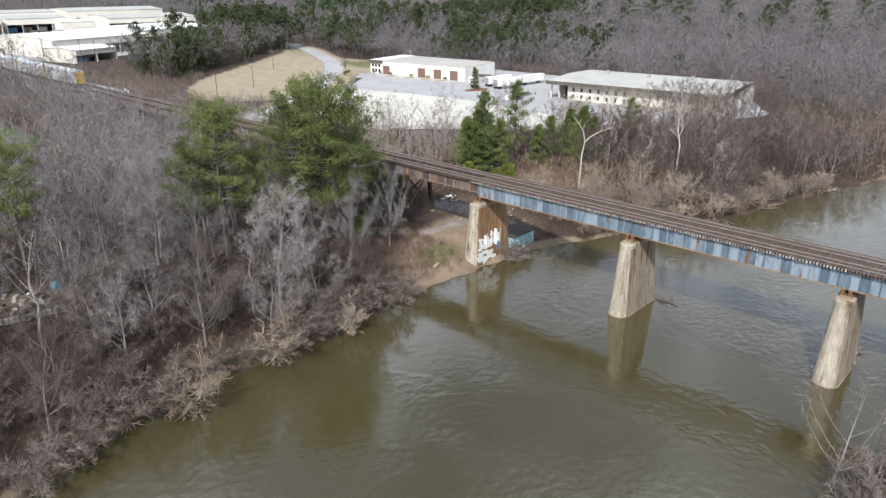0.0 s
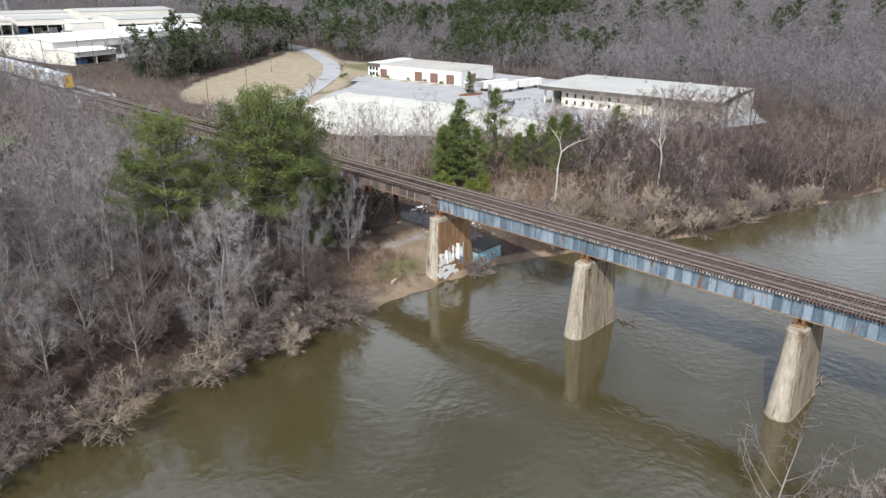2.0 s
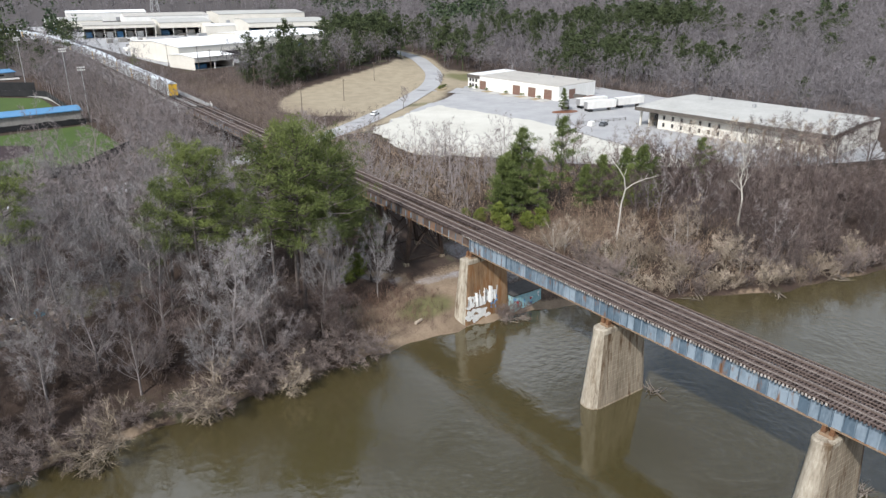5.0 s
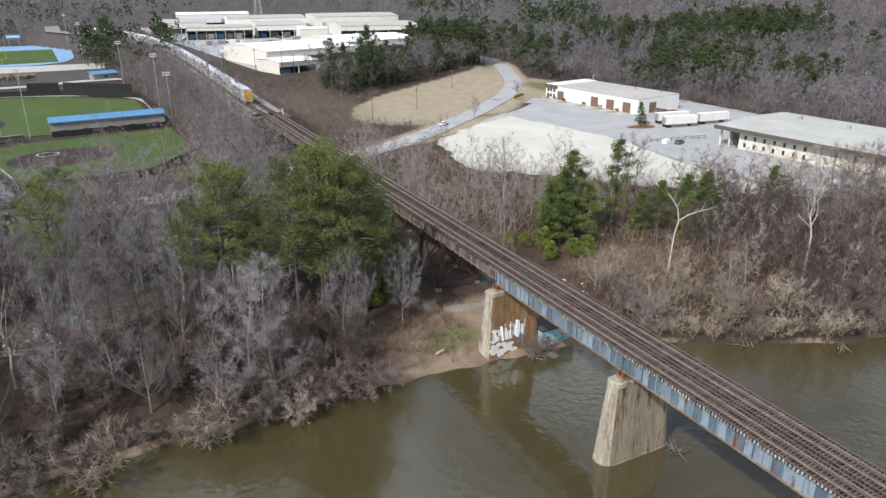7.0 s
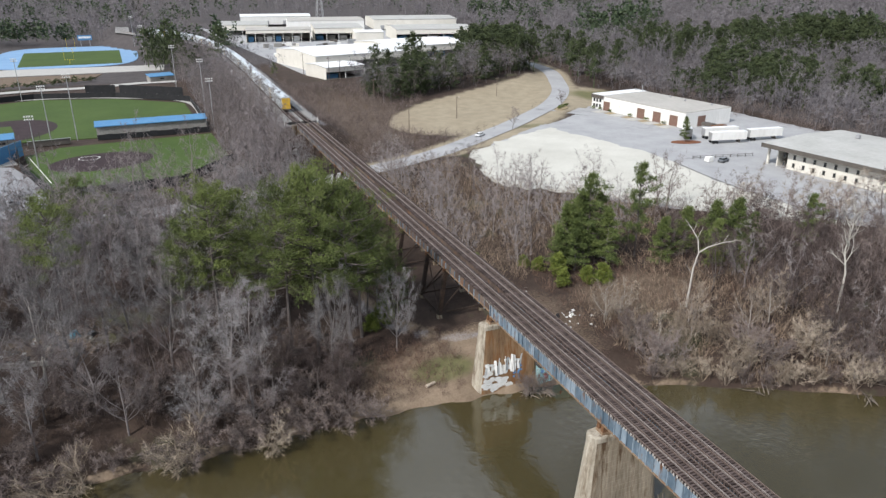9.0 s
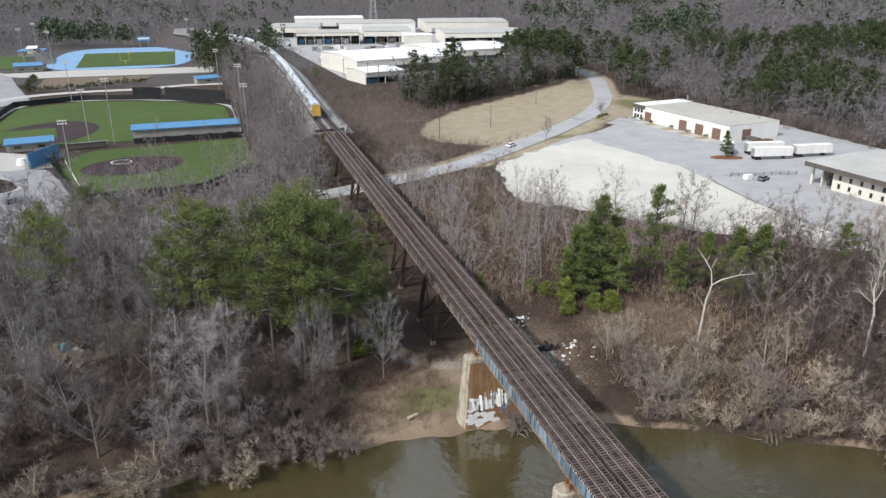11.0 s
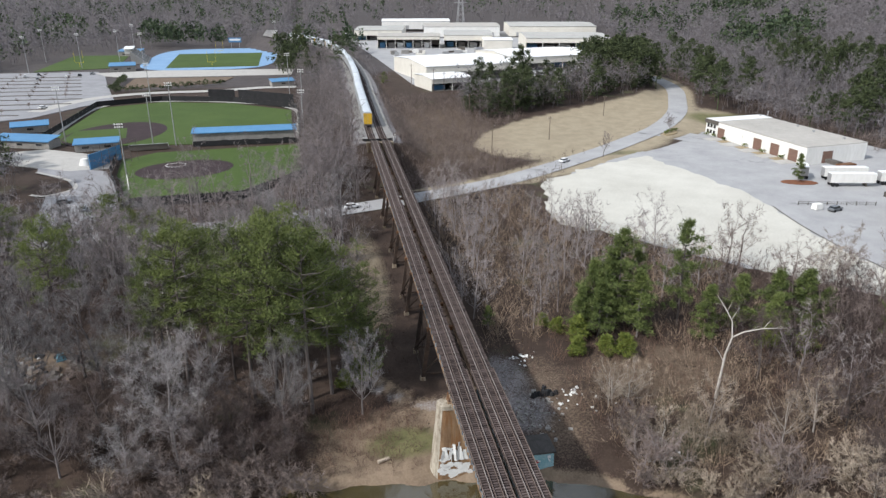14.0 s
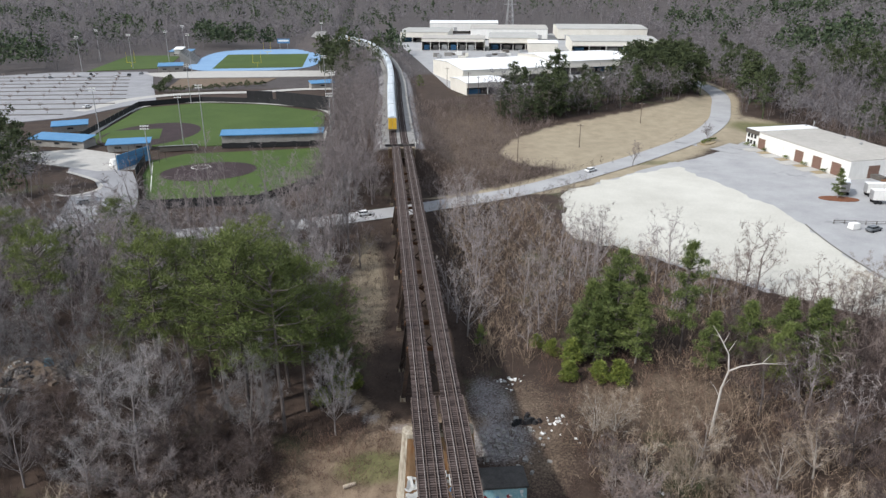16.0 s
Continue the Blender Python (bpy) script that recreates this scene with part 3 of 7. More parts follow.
def pier(y, graffiti):
    t = thing("bridge_pier", "tall weathered concrete bridge pier with rust streaks standing in the river", "bridge pier", "river piers", at=BM @ Matrix.Translation((0, y, 0)))
    zb = -2.0
    m = MB()
    rings = [(zb, 6.15, 1.75)]
    for k in range(15):               # lifts of the formwork, with a thin groove at each joint
        z = 0.76 * k
        f = z / (PIER_TOP - 0.75)
        hx, hy = 5.95 - 1.15 * f, 1.65 - 0.57 * f
        rings += [(z, hx, hy), (z + 0.02, hx - 0.02, hy - 0.02), (z + 0.07, hx - 0.02, hy - 0.02), (z + 0.09, hx - 0.007, hy - 0.007)]
    rings.append((PIER_TOP - 0.75, 4.8, 1.08))
    polys = [[(px, py, z) for px, py in oval(hx, hy)] for z, hx, hy in rings]
    for pa, pb in zip(polys, polys[1:]):
        for i in range(len(pa)):
            j = (i + 1) % len(pa)
            m.face([pa[i], pa[j], pb[j], pb[i]])
    m.face(polys[-1])
    part("shaft", m, M_RUSTCONC if graffiti else M_CONC, t, "rust-stained concrete shaft" if graffiti else "")
    foot = MB().prism(oval(6.1, 1.8), zb, 0.12, 0.99)
    part("footing", foot, M_CONC, t, "water-worn concrete footing")
    # skin over the -x end of the shaft, in a paler mix
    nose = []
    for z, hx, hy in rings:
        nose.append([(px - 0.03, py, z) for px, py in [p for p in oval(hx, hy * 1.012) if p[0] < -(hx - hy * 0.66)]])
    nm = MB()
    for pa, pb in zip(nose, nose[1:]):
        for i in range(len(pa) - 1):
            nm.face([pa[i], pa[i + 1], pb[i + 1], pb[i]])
    part("nose", nm.mesh("nose", M_NOSE, True), M_NOSE, t, "pale stained upstream nose")
    c = MB().prism(oval(4.88, 1.16), PIER_TOP - 0.75, PIER_TOP - 0.14, 0.995).prism(oval(4.80, 1.10), PIER_TOP - 0.14, PIER_TOP, 0.93)
    part("cap", c, M_NOSE, t, "rounded stained concrete cap")
    for tx in TRACKS:
        for gx_ in (-1.0, 1.0):
            for dy in (-0.45, 0.45):
                part("bearing", MB().box((tx + gx_, dy, (PIER_TOP + GIRD_BOT) / 2), (0.75, 0.55, GIRD_BOT - PIER_TOP), top=0.75), M_RUST, t, "rusty steel bridge bearing")
        part("bolster", MB().box((tx, 0, PIER_TOP + 0.16), (2.9, 1.5, 0.34), top=0.95), M_FLANGE, t, "rust-stained bearing block")
    if graffiti:
        rng = random.Random(5)
        yy = lambda z: -(1.65 - 0.05 * z) - 0.02
        for k in range(15):          # plain upright bars of white paint
            x = -4.15 + 0.43 * k + rng.uniform(-0.12, 0.12)
            z0, z1 = 3.2 + rng.uniform(-0.3, 0.5) + 0.03 * k, (4.9, 5.5, 5.3, 4.5, 5.9, 6.2, 5.4, 4.8, 6.4, 6.1, 5.3, 6.5, 6.3, 5.1, 6.2)[k]
            part("paint_bar", MB().beam((x, yy(z0), z0), (x + rng.uniform(-0.4, 0.4), yy(z1), z1), 0.03, rng.uniform(0.5, 0.85)), M_GRAFWHITE, t, "white spray-painted bar")
        for k in range(6):
            x, z0 = -3.8 + 0.95 * k, rng.uniform(3.6, 5.8)
            part("paint_bar", MB().beam((x, yy(z0) - 0.01, z0), (x + rng.uniform(0.6, 1.1), yy(z0) - 0.01, z0 + rng.uniform(-0.2, 0.5)), 0.03, rng.uniform(0.28, 0.42)), M_GRAFWHITE, t, "white spray-painted bar")
        for k in range(46):
            px, pz = (rng.uniform(-4.6, 0.6), rng.uniform(0.6, 2.7)) if k < 32 else (rng.uniform(-4.2, 1.6), rng.uniform(3.3, 5.4))
            pw, ph = rng.uniform(0.35, 0.75), rng.uniform(0.25, 0.5)
            rim = [(px + pw * rng.uniform(0.7, 1.2) * math.cos(a), pz + ph * rng.uniform(0.7, 1.2) * math.sin(a)) for a in np.linspace(0, 5.7, 10)]
            blot = MB()
            blot.face([(bx, -(1.65 - 0.05 * bz) - 0.012 - 0.0015 * (k % 9), bz) for bx, bz in rim])
            part("paint_patch", blot, M_GRAFWHITE, t, "whitewashed patch")
        for k in range(9):
            px, pz = rng.uniform(0.2, 2.2), rng.uniform(2.2, 4.2)
            part("paint_bar", MB().beam((px, -(1.65 - 0.05 * pz) - 0.035, pz), (px + rng.uniform(-0.7, 0.7), -(1.65 - 0.05 * pz) - 0.035, pz + rng.uniform(-0.6, 0.9)), 0.03, 0.3), M_GRAFBLUE, t, "blue spray-painted bar")
    return t


SPANS = ((-31.1, 0.0), (-62.3, -31.1), (-93.5, -62.3), (-124.7, -93.5))
pier(0, True)
for y in (-31.1, -62.3, -93.5, -124.7):
    pier(y, False)

stiff_me = MB().box((0, 0, 0), (0.16, 0.11, GIRD_TOP - GIRD_BOT - 0.12)).mesh("stiffener", M_BLUE)
panel_cache = {}


def girder_span(y0, y1, material, web_label, stiff=True, depth=0.0, n=26, xs=TRACKS):
    """The four plate girders of one span, each with flanges, web panels and stiffeners."""
    sp = thing("girder_span", "riveted steel plate girder span carrying two railway tracks", "bridge span", "girder spans", at=BM)
    bot = GIRD_BOT + depth
    L = y1 - y0 - 0.12
    yc = (y0 + y1) / 2
    for tx in xs:
        for gx_ in (-1.0, 1.0):
            x = tx + gx_
            # Top flange coloured dark to paint the shadow band beneath the tie ends.
            part("top_flange", MB().box((x, yc, GIRD_TOP - 0.04), (0.42, L, 0.08)), M_DARKSTEEL, sp)
            part("bottom_flange", MB().box((x, yc, bot + 0.05), (0.46, L, 0.12)), M_FLANGE, sp, "rust-brown bottom flange")
            outer = (tx == xs[0] and gx_ < 0) or (tx == xs[-1] and gx_ > 0)
            if outer and stiff:
                pl = L / n
                key = (round(pl, 4), material.name, round(depth, 2))
                if key not in panel_cache:
                    panel_cache[key] = MB().box((0, 0, 0), (0.05, pl - 0.02, GIRD_TOP - bot - 0.16)).mesh("web_panel", material)
                for k in range(n):
                    part("web_panel", panel_cache[key], material, sp, at=Matrix.Translation((x, y0 + 0.06 + pl * (k + 0.5), (GIRD_TOP + bot) / 2)))
                s = -1 if gx_ < 0 else 1
                for k in range(n + 1):
                    part("stiffener", stiff_me, material, sp, at=Matrix.Translation((x + s * 0.1, y0 + 0.06 + pl * k, (GIRD_TOP + GIRD_BOT) / 2)) @ Matrix.Diagonal((1, 1.6 if k in (0, n) else 1, (GIRD_TOP - bot - 0.1) / (GIRD_TOP - GIRD_BOT - 0.1), 1)))
            else:
                part("web", MB().box((x, yc, (GIRD_TOP + bot) / 2), (0.05, L, GIRD_TOP - bot - 0.16)), material, sp)
        br = MB()
        k = max(3, int(L / 3.0))
        for i in range(k):
            a, b = y0 + L * i / k, y0 + L * (i + 1) / k
            br.beam((tx - 0.97, a, GIRD_TOP - 0.25), (tx + 0.97, b, GIRD_TOP - 0.25), 0.1, 0.1)
            br.beam((tx - 0.97, b, bot + 0.3), (tx + 0.97, b, GIRD_TOP - 0.3), 0.1, 0.1)
        part("cross_bracing", br, M_RUST, sp)
    return sp


for y0, y1 in SPANS:
    girder_span(y0, y1, M_BLUE, "")

# trestle: short rusty girder spans on steel towers
TOWERS = ((18.5, 27.5), (42.0, 49.8), (66.0, 75.0), (91.5, 99.0), (117.0, 125.0))
TR_END = 152.0
stops = [0.0] + [y for pair in TOWERS for y in pair] + [TR_END]
M_RUSTGIRDER = mat("rust_streaked_girder", (0.085, 0.06, 0.05), (0.20, 0.155, 0.13), 0.5, 0.75, rand=0.3, c3=(0.20, 0.095, 0.045), c3at=0.56, c3scale=0.5, stretch=(1, 1, 0.4))
for i in range(len(stops) - 1):
    girder_span(stops[i], stops[i + 1], M_RUSTGIRDER, "", True, 0.75, max(5, int((stops[i + 1] - stops[i]) / 1.9)))


def bent(y, base, tower):
    """One steel bent: two battered legs, cap, struts and crossed braces."""
    top = GIRD_BOT + 0.72
    xs_t, xs_b = (-3.0, 3.0), (-3.9 - 0.04 * (top - base), 3.9 + 0.04 * (top - base))
    for k in (0, 1):
        leg = MB().beam((xs_b[k], y, base), (xs_t[k], y, top), 0.62, 0.65)
        lg = part("leg", leg, M_DARKSTEEL, tower)
        part("plinth", MB().box((xs_b[k], y, base - 0.3), (1.0, 1.0, 1.1), top=0.8), M_CONC, lg, "stained concrete plinth")
    part("cap_beam", MB().box((0, y, top + 0.01), (7.0, 0.55, 0.6)), M_RUST, tower)
    part("strut", MB().beam((xs_b[0] * 0.96, y, base + 0.7), (xs_b[1] * 0.96, y, base + 0.7), 0.3, 0.3), M_DARKSTEEL, tower)
    part("brace", MB().beam((xs_b[0], y - 0.1, base + 0.8), (xs_t[1], y - 0.1, top - 0.4), 0.22, 0.2), M_DARKSTEEL, tower)
    part("brace", MB().beam((xs_b[1], y + 0.12, base + 0.8), (xs_t[0], y + 0.12, top - 0.4), 0.22, 0.2), M_DARKSTEEL, tower)


for ya, yb in TOWERS:
    tw = thing("trestle_tower", "dark rusty steel trestle tower with crossed braces under the railway", "trestle tower", "trestle towers", at=BM)
    za, zb = (max(height(*(BM @ Vector((s * 4.2, y, 0))).xy) for s in (-1, 1)) for y in (ya, yb))
    top = GIRD_BOT + 0.6
    bent(ya, za + 0.35, tw)
    bent(yb, zb + 0.35, tw)
    for s in (-1, 1):
        b0, t0 = s * 4.3, s * 3.0
        part("strut", MB().beam((b0, ya, za + 0.9), (b0, yb, zb + 0.9), 0.28, 0.3), M_DARKSTEEL, tw)
        part("brace", MB().beam((b0, ya, za + 1.0), (t0, yb, top - 0.3), 0.2, 0.2), M_DARKSTEEL, tw)
        part("brace", MB().beam((b0 + 0.2 * s, yb, zb + 1.0), (t0 + 0.2 * s, ya, top - 0.3), 0.2, 0.2), M_DARKSTEEL, tw)
ab = thing("abutment", "concrete abutment at the end of the trestle", "abutment", at=BM)
part("wall", MB().box((0, TR_END + 1.2, 11.0), (9, 2.4, 8.6)), M_CONC, ab)
part("cap", MB().box((0, TR_END + 1.2, 15.36), (9.0, 2.5, 0.2)), M_CONC, ab)


# ---- tracks ----
def rail_mesh(pts, off, z):
    r = ribbon([np.array([p[0], p[1], z]) for p in pts], 0.08, 0, off - 0.045, off + 0.045)
    for side in (off - 0.045, off + 0.045):
        a = ribbon([np.array([p[0], p[1], z]) for p in pts], 0, 0, side, side)
        k = len(r.v)
        vs = a.v
        for i in range(0, len(vs), 4):
            r.face([vs[i], vs[i + 3], (vs[i + 3][0], vs[i + 3][1], z - 0.16), (vs[i][0], vs[i][1], z - 0.16)])
    return r


BRIDGE_PTS = [np.array((BM @ Vector((0, y, 0))).to_tuple()) for y in np.arange(-122, TR_END + 0.1, 3.0)]
FAR_PTS = [np.array([track_x(y) , y, 0.0]) for y in np.concatenate([np.arange(TR_END + 4, 500, 6), np.arange(500, 700, 8)])]
ALL_PTS = BRIDGE_PTS + FAR_PTS
for k, tx in enumerate(TRACKS):
    tr = thing("railway_track", "railway track of rusty rails on weathered timber ties", "railway track", "railway tracks")
    for off in (-0.7525, 0.7525):
        part("rail", rail_mesh(ALL_PTS, tx + off, RAIL_Z), M_RAIL, tr)
    for off in (-0.42, 0.42):
        part("guard_rail", rail_mesh(BRIDGE_PTS, tx + off, RAIL_Z - 0.04), M_GUARD, tr)
    half = 1.68
    ties = np.arange(-121.5, TR_END, 0.43)
    tie_me = MB().box((0, 0, 0), (2 * half, 0.24, 0.34)).mesh("tie", M_TIE)
    tie_me.materials.append(M_TIEEND)
    for i_, f_ in enumerate(tie_me.polygons):
        f_.material_index = 1 if i_ == (5, 3)[k] else 0
    tie_short = MB().box((0, 0, 0), (2.8, 0.22, 0.32)).mesh("tie", M_TIE)
    rng = random.Random(40 + k)
    count = 0
    rest = MB()
    for y in ties:
        on_river = y < 1.5
        skew = rng.gauss(0, 0.012)
        dz = rng.gauss(0, 0.012)
        dx = rng.gauss(0, 0.035)
        if -62 < y < 62 and count < 296:
            part("tie", tie_me if on_river else tie_short, M_TIE, tr, at=BM @ Matrix.Translation((tx + dx, y, TIE_Z - 0.18 + dz)) @ Matrix.Rotation(skew, 4, "Z"))
            count += 1
        else:
            p = BM @ Vector((tx + dx, y, TIE_Z - 0.14 + dz))
            rest.box(p, (2 * half if on_river else 2.8, 0.22, 0.34), YAW_B)
    for p, q in zip(FAR_PTS, FAR_PTS[1:]):
        if p[1] > 420:
            break
        d = q - p
        an = math.degrees(math.atan2(d[1], d[0])) - 90
        for i in range(9):
            c = p + d * i / 9
            nr = np.array([d[1], -d[0], 0]) / np.linalg.norm(d)
            rest.box(tuple(c + nr * tx + np.array([0, 0, TIE_Z - 0.12])), (2.6, 0.25, 0.24), an)
    tagged(part("tie_bed", rest, M_TIE, tr), kind="stuff")
    for s in (-1, 1):
        e = s * (half - 0.12)
        part("guard_timber", MB().box((0, 0, 0), (0.10, 123.0, 0.10)), M_GUARD, tr, at=BM @ Matrix.Translation((tx + e, -60.3, TIE_Z + 0.065)))
bal = ribbon([np.array([p[0], p[1], TIE_Z - 0.1]) for p in FAR_PTS], 11.5)
structure("ballast", bal, M_BALLAST, "grey stone ballast under the tracks", "ballast")


# ---- train of covered car carriers on the left track ----
def railcar(y):
    p, q = np.array([track_x(y + 3), y + 3]), np.array([track_x(y + 24), y + 24])
    d = q - p
    an = math.degrees(math.atan2(d[1], d[0])) - 90
    nr = np.array([d[1], -d[0]]) / np.linalg.norm(d)
    c = (p + q) / 2 + nr * TRACKS[0]
    m = pose(c[0], c[1], RAIL_Z, 0, 0, an)
    t = thing("railcar", "silver covered car-carrier railcar with yellow end doors", "railcar", "train cars", at=m)
    L, W, H = 27.0, 3.1, 5.7
    part("underframe", MB().box((0, 0, 0.95), (2.7, L, 0.4)), M_DARK, t)
    sides = MB().box((0, 0, 3.1), (W, L - 0.5, 4.0))
    part("side_panel", sides, M_SILVER, t)
    rib_me = MB().box((0, 0, 0), (0.09, 0.14, 4.0)).mesh("side_post", M_SILVER)
    for s in (-1, 1):
        for k in range(19):
            part("side_post", rib_me, M_SILVER, t, at=Matrix.Translation((s * (W / 2 + 0.04), -L / 2 + 0.8 + k * 1.41, 3.1)))
    rf = MB()
    prof = [(-W / 2 - 0.03, 5.1), (-W / 2 + 0.25, 5.45), (-0.7, H), (0.7, H), (W / 2 - 0.25, 5.45), (W / 2 + 0.03, 5.1)]
    for (xa, za), (xb, zb) in zip(prof, prof[1:]):
        rf.face([(xa, -L / 2, za), (xb, -L / 2, zb), (xb, L / 2, zb), (xa, L / 2, za)])
    for e in (-L / 2, L / 2):
        rf.face([(x, e, z) for x, z in prof])
    part("roof", rf, M_CARROOF, t, "silver-white ribbed steel roof")
    for e in (-1, 1):
        for s in (-1, 1):
            part("end_door", MB().box((s * 0.76, e * (L / 2 - 0.18), 3.05), (1.46, 0.3, 4.05)), M_YELLOW, t, "yellow ladder-braced end door")
        tk = part("truck", MB().box((0, e * 9.6, 0.62), (2.2, 2.6, 0.35)), M_DARK, t)
        for dy in (-0.9, 0.9):
            part("wheelset", MB().tube([(-0.85, e * 9.6 + dy, 0.45), (0.85, e * 9.6 + dy, 0.45)], [0.45, 0.45], 12, True), M_RAIL, tk)
    return t


TRAIN_Y = 174.0
for i in range(14):
    railcar(TRAIN_Y + i * 28.3)


# ---- tree shapes ----
def unit(az, el):
    return np.array([math.cos(az) * math.cos(el), math.sin(az) * math.cos(el), math.sin(el)])


def blades(points, dirs, lengths, widths, rng):
    """Thin tapering twigs, one triangle each."""
    p, d = np.asarray(points), np.asarray(dirs)
    r = rng.normal(size=p.shape)
    s = np.cross(d, r)
    s /= np.linalg.norm(s, axis=1, keepdims=True) + 1e-9
    w = np.asarray(widths)[:, None] / 2
    return np.stack([p - s * w, p + s * w, p + d * np.asarray(lengths)[:, None]], 1)


def bare_tree(seed, H, R, limbs=13, subs=7, twigs=12, clear=0.3, stems=1, up=0.5, wood=1.0, light=False, tw=1.0):
    """A leafless tree: trunk and limbs, and a crown of fine twigs."""
    rng = np.random.default_rng(seed)
    W = MB()
    P, D, Ln, Wd = [], [], [], []
    for st in range(stems):
        r0 = H * 0.0125 * wood / stems ** 0.4
        lean = rng.normal(0, 0.10 + 0.2 * (stems > 1), 2)
        top = H * rng.uniform(0.8, 0.92)
        path = [np.array([0, 0, -0.6])]
        for i in range(1, 6):
            f = i / 5
            path.append(np.array([lean[0] * top * f + rng.normal(0, 0.22), lean[1] * top * f + rng.normal(0, 0.22), top * f]))
        rad = [r0 * (1.25 - 1.12 * i / 5) for i in range(6)]
        W.tube(path, rad, 4 if light else 6)
        path = np.array(path)
        az0 = rng.uniform(0, 6.28)
        nl = max(4, limbs // stems)
        for i in range(nl):
            f = clear + (0.98 - clear) * (i + rng.uniform(0, 0.8)) / nl
            k = min(4, int(f * 5))
            base = path[k] + (path[k + 1] - path[k]) * (f * 5 - k)
            az = az0 + i * 2.4 + rng.normal(0, 0.3)
            el = radians(rng.uniform(18, 48)) + up * f * 0.6
            ln = R * (1.15 - 0.55 * f) * rng.uniform(0.75, 1.2)
            d = unit(az, el)
            pts = [base]
            for j in range(3):
                d = d + np.array([rng.normal(0, 0.16), rng.normal(0, 0.16), 0.10 + 0.12 * up])
                d /= np.linalg.norm(d)
                pts.append(pts[-1] + d * ln / 3)
            lr = r0 * (0.66 - 0.36 * f)
            W.tube(pts[::3] if light else pts, [lr, lr * 0.3] if light else [lr, lr * 0.72, lr * 0.45, lr * 0.16], 3 if light else 4)
            pts = np.array(pts)
            for s in range(subs):
                g = 0.22 + 0.78 * (s + rng.uniform(0, 0.9)) / subs
                q = min(2, int(g * 3))
                sb = pts[q] + (pts[q + 1] - pts[q]) * (g * 3 - q)
                dd = (pts[q + 1] - pts[q]) / np.linalg.norm(pts[q + 1] - pts[q])
                dd = dd * 0.8 + rng.normal(0, 0.55, 3) + np.array([0, 0, 0.25 * up])
                dd /= np.linalg.norm(dd)
                sl = ln * rng.uniform(0.28, 0.5) * (1.15 - 0.5 * g)
                if light:
                    P.append(sb[None]), D.append(dd[None]), Ln.append(np.array([sl])), Wd.append(np.array([0.07 * tw]))
                else:
                    W.tube([sb, sb + dd * sl], [max(0.035, lr * 0.38), 0.016], 3)
                tt = rng.uniform(0.1, 1.0, twigs)
                P.append(sb + dd * sl * tt[:, None])
                td = dd * 0.8 + rng.normal(0, 0.55, (twigs, 3)) + np.array([0, 0, 0.18 * up])
                D.append(td / np.linalg.norm(td, axis=1, keepdims=True))
                Ln.append(sl * rng.uniform(0.35, 0.75, twigs) + 0.25)
                Wd.append(tw * rng.uniform(0.034, 0.06, twigs))
    return W, blades(np.concatenate(P), np.concatenate(D), np.concatenate(Ln), np.concatenate(Wd), rng)


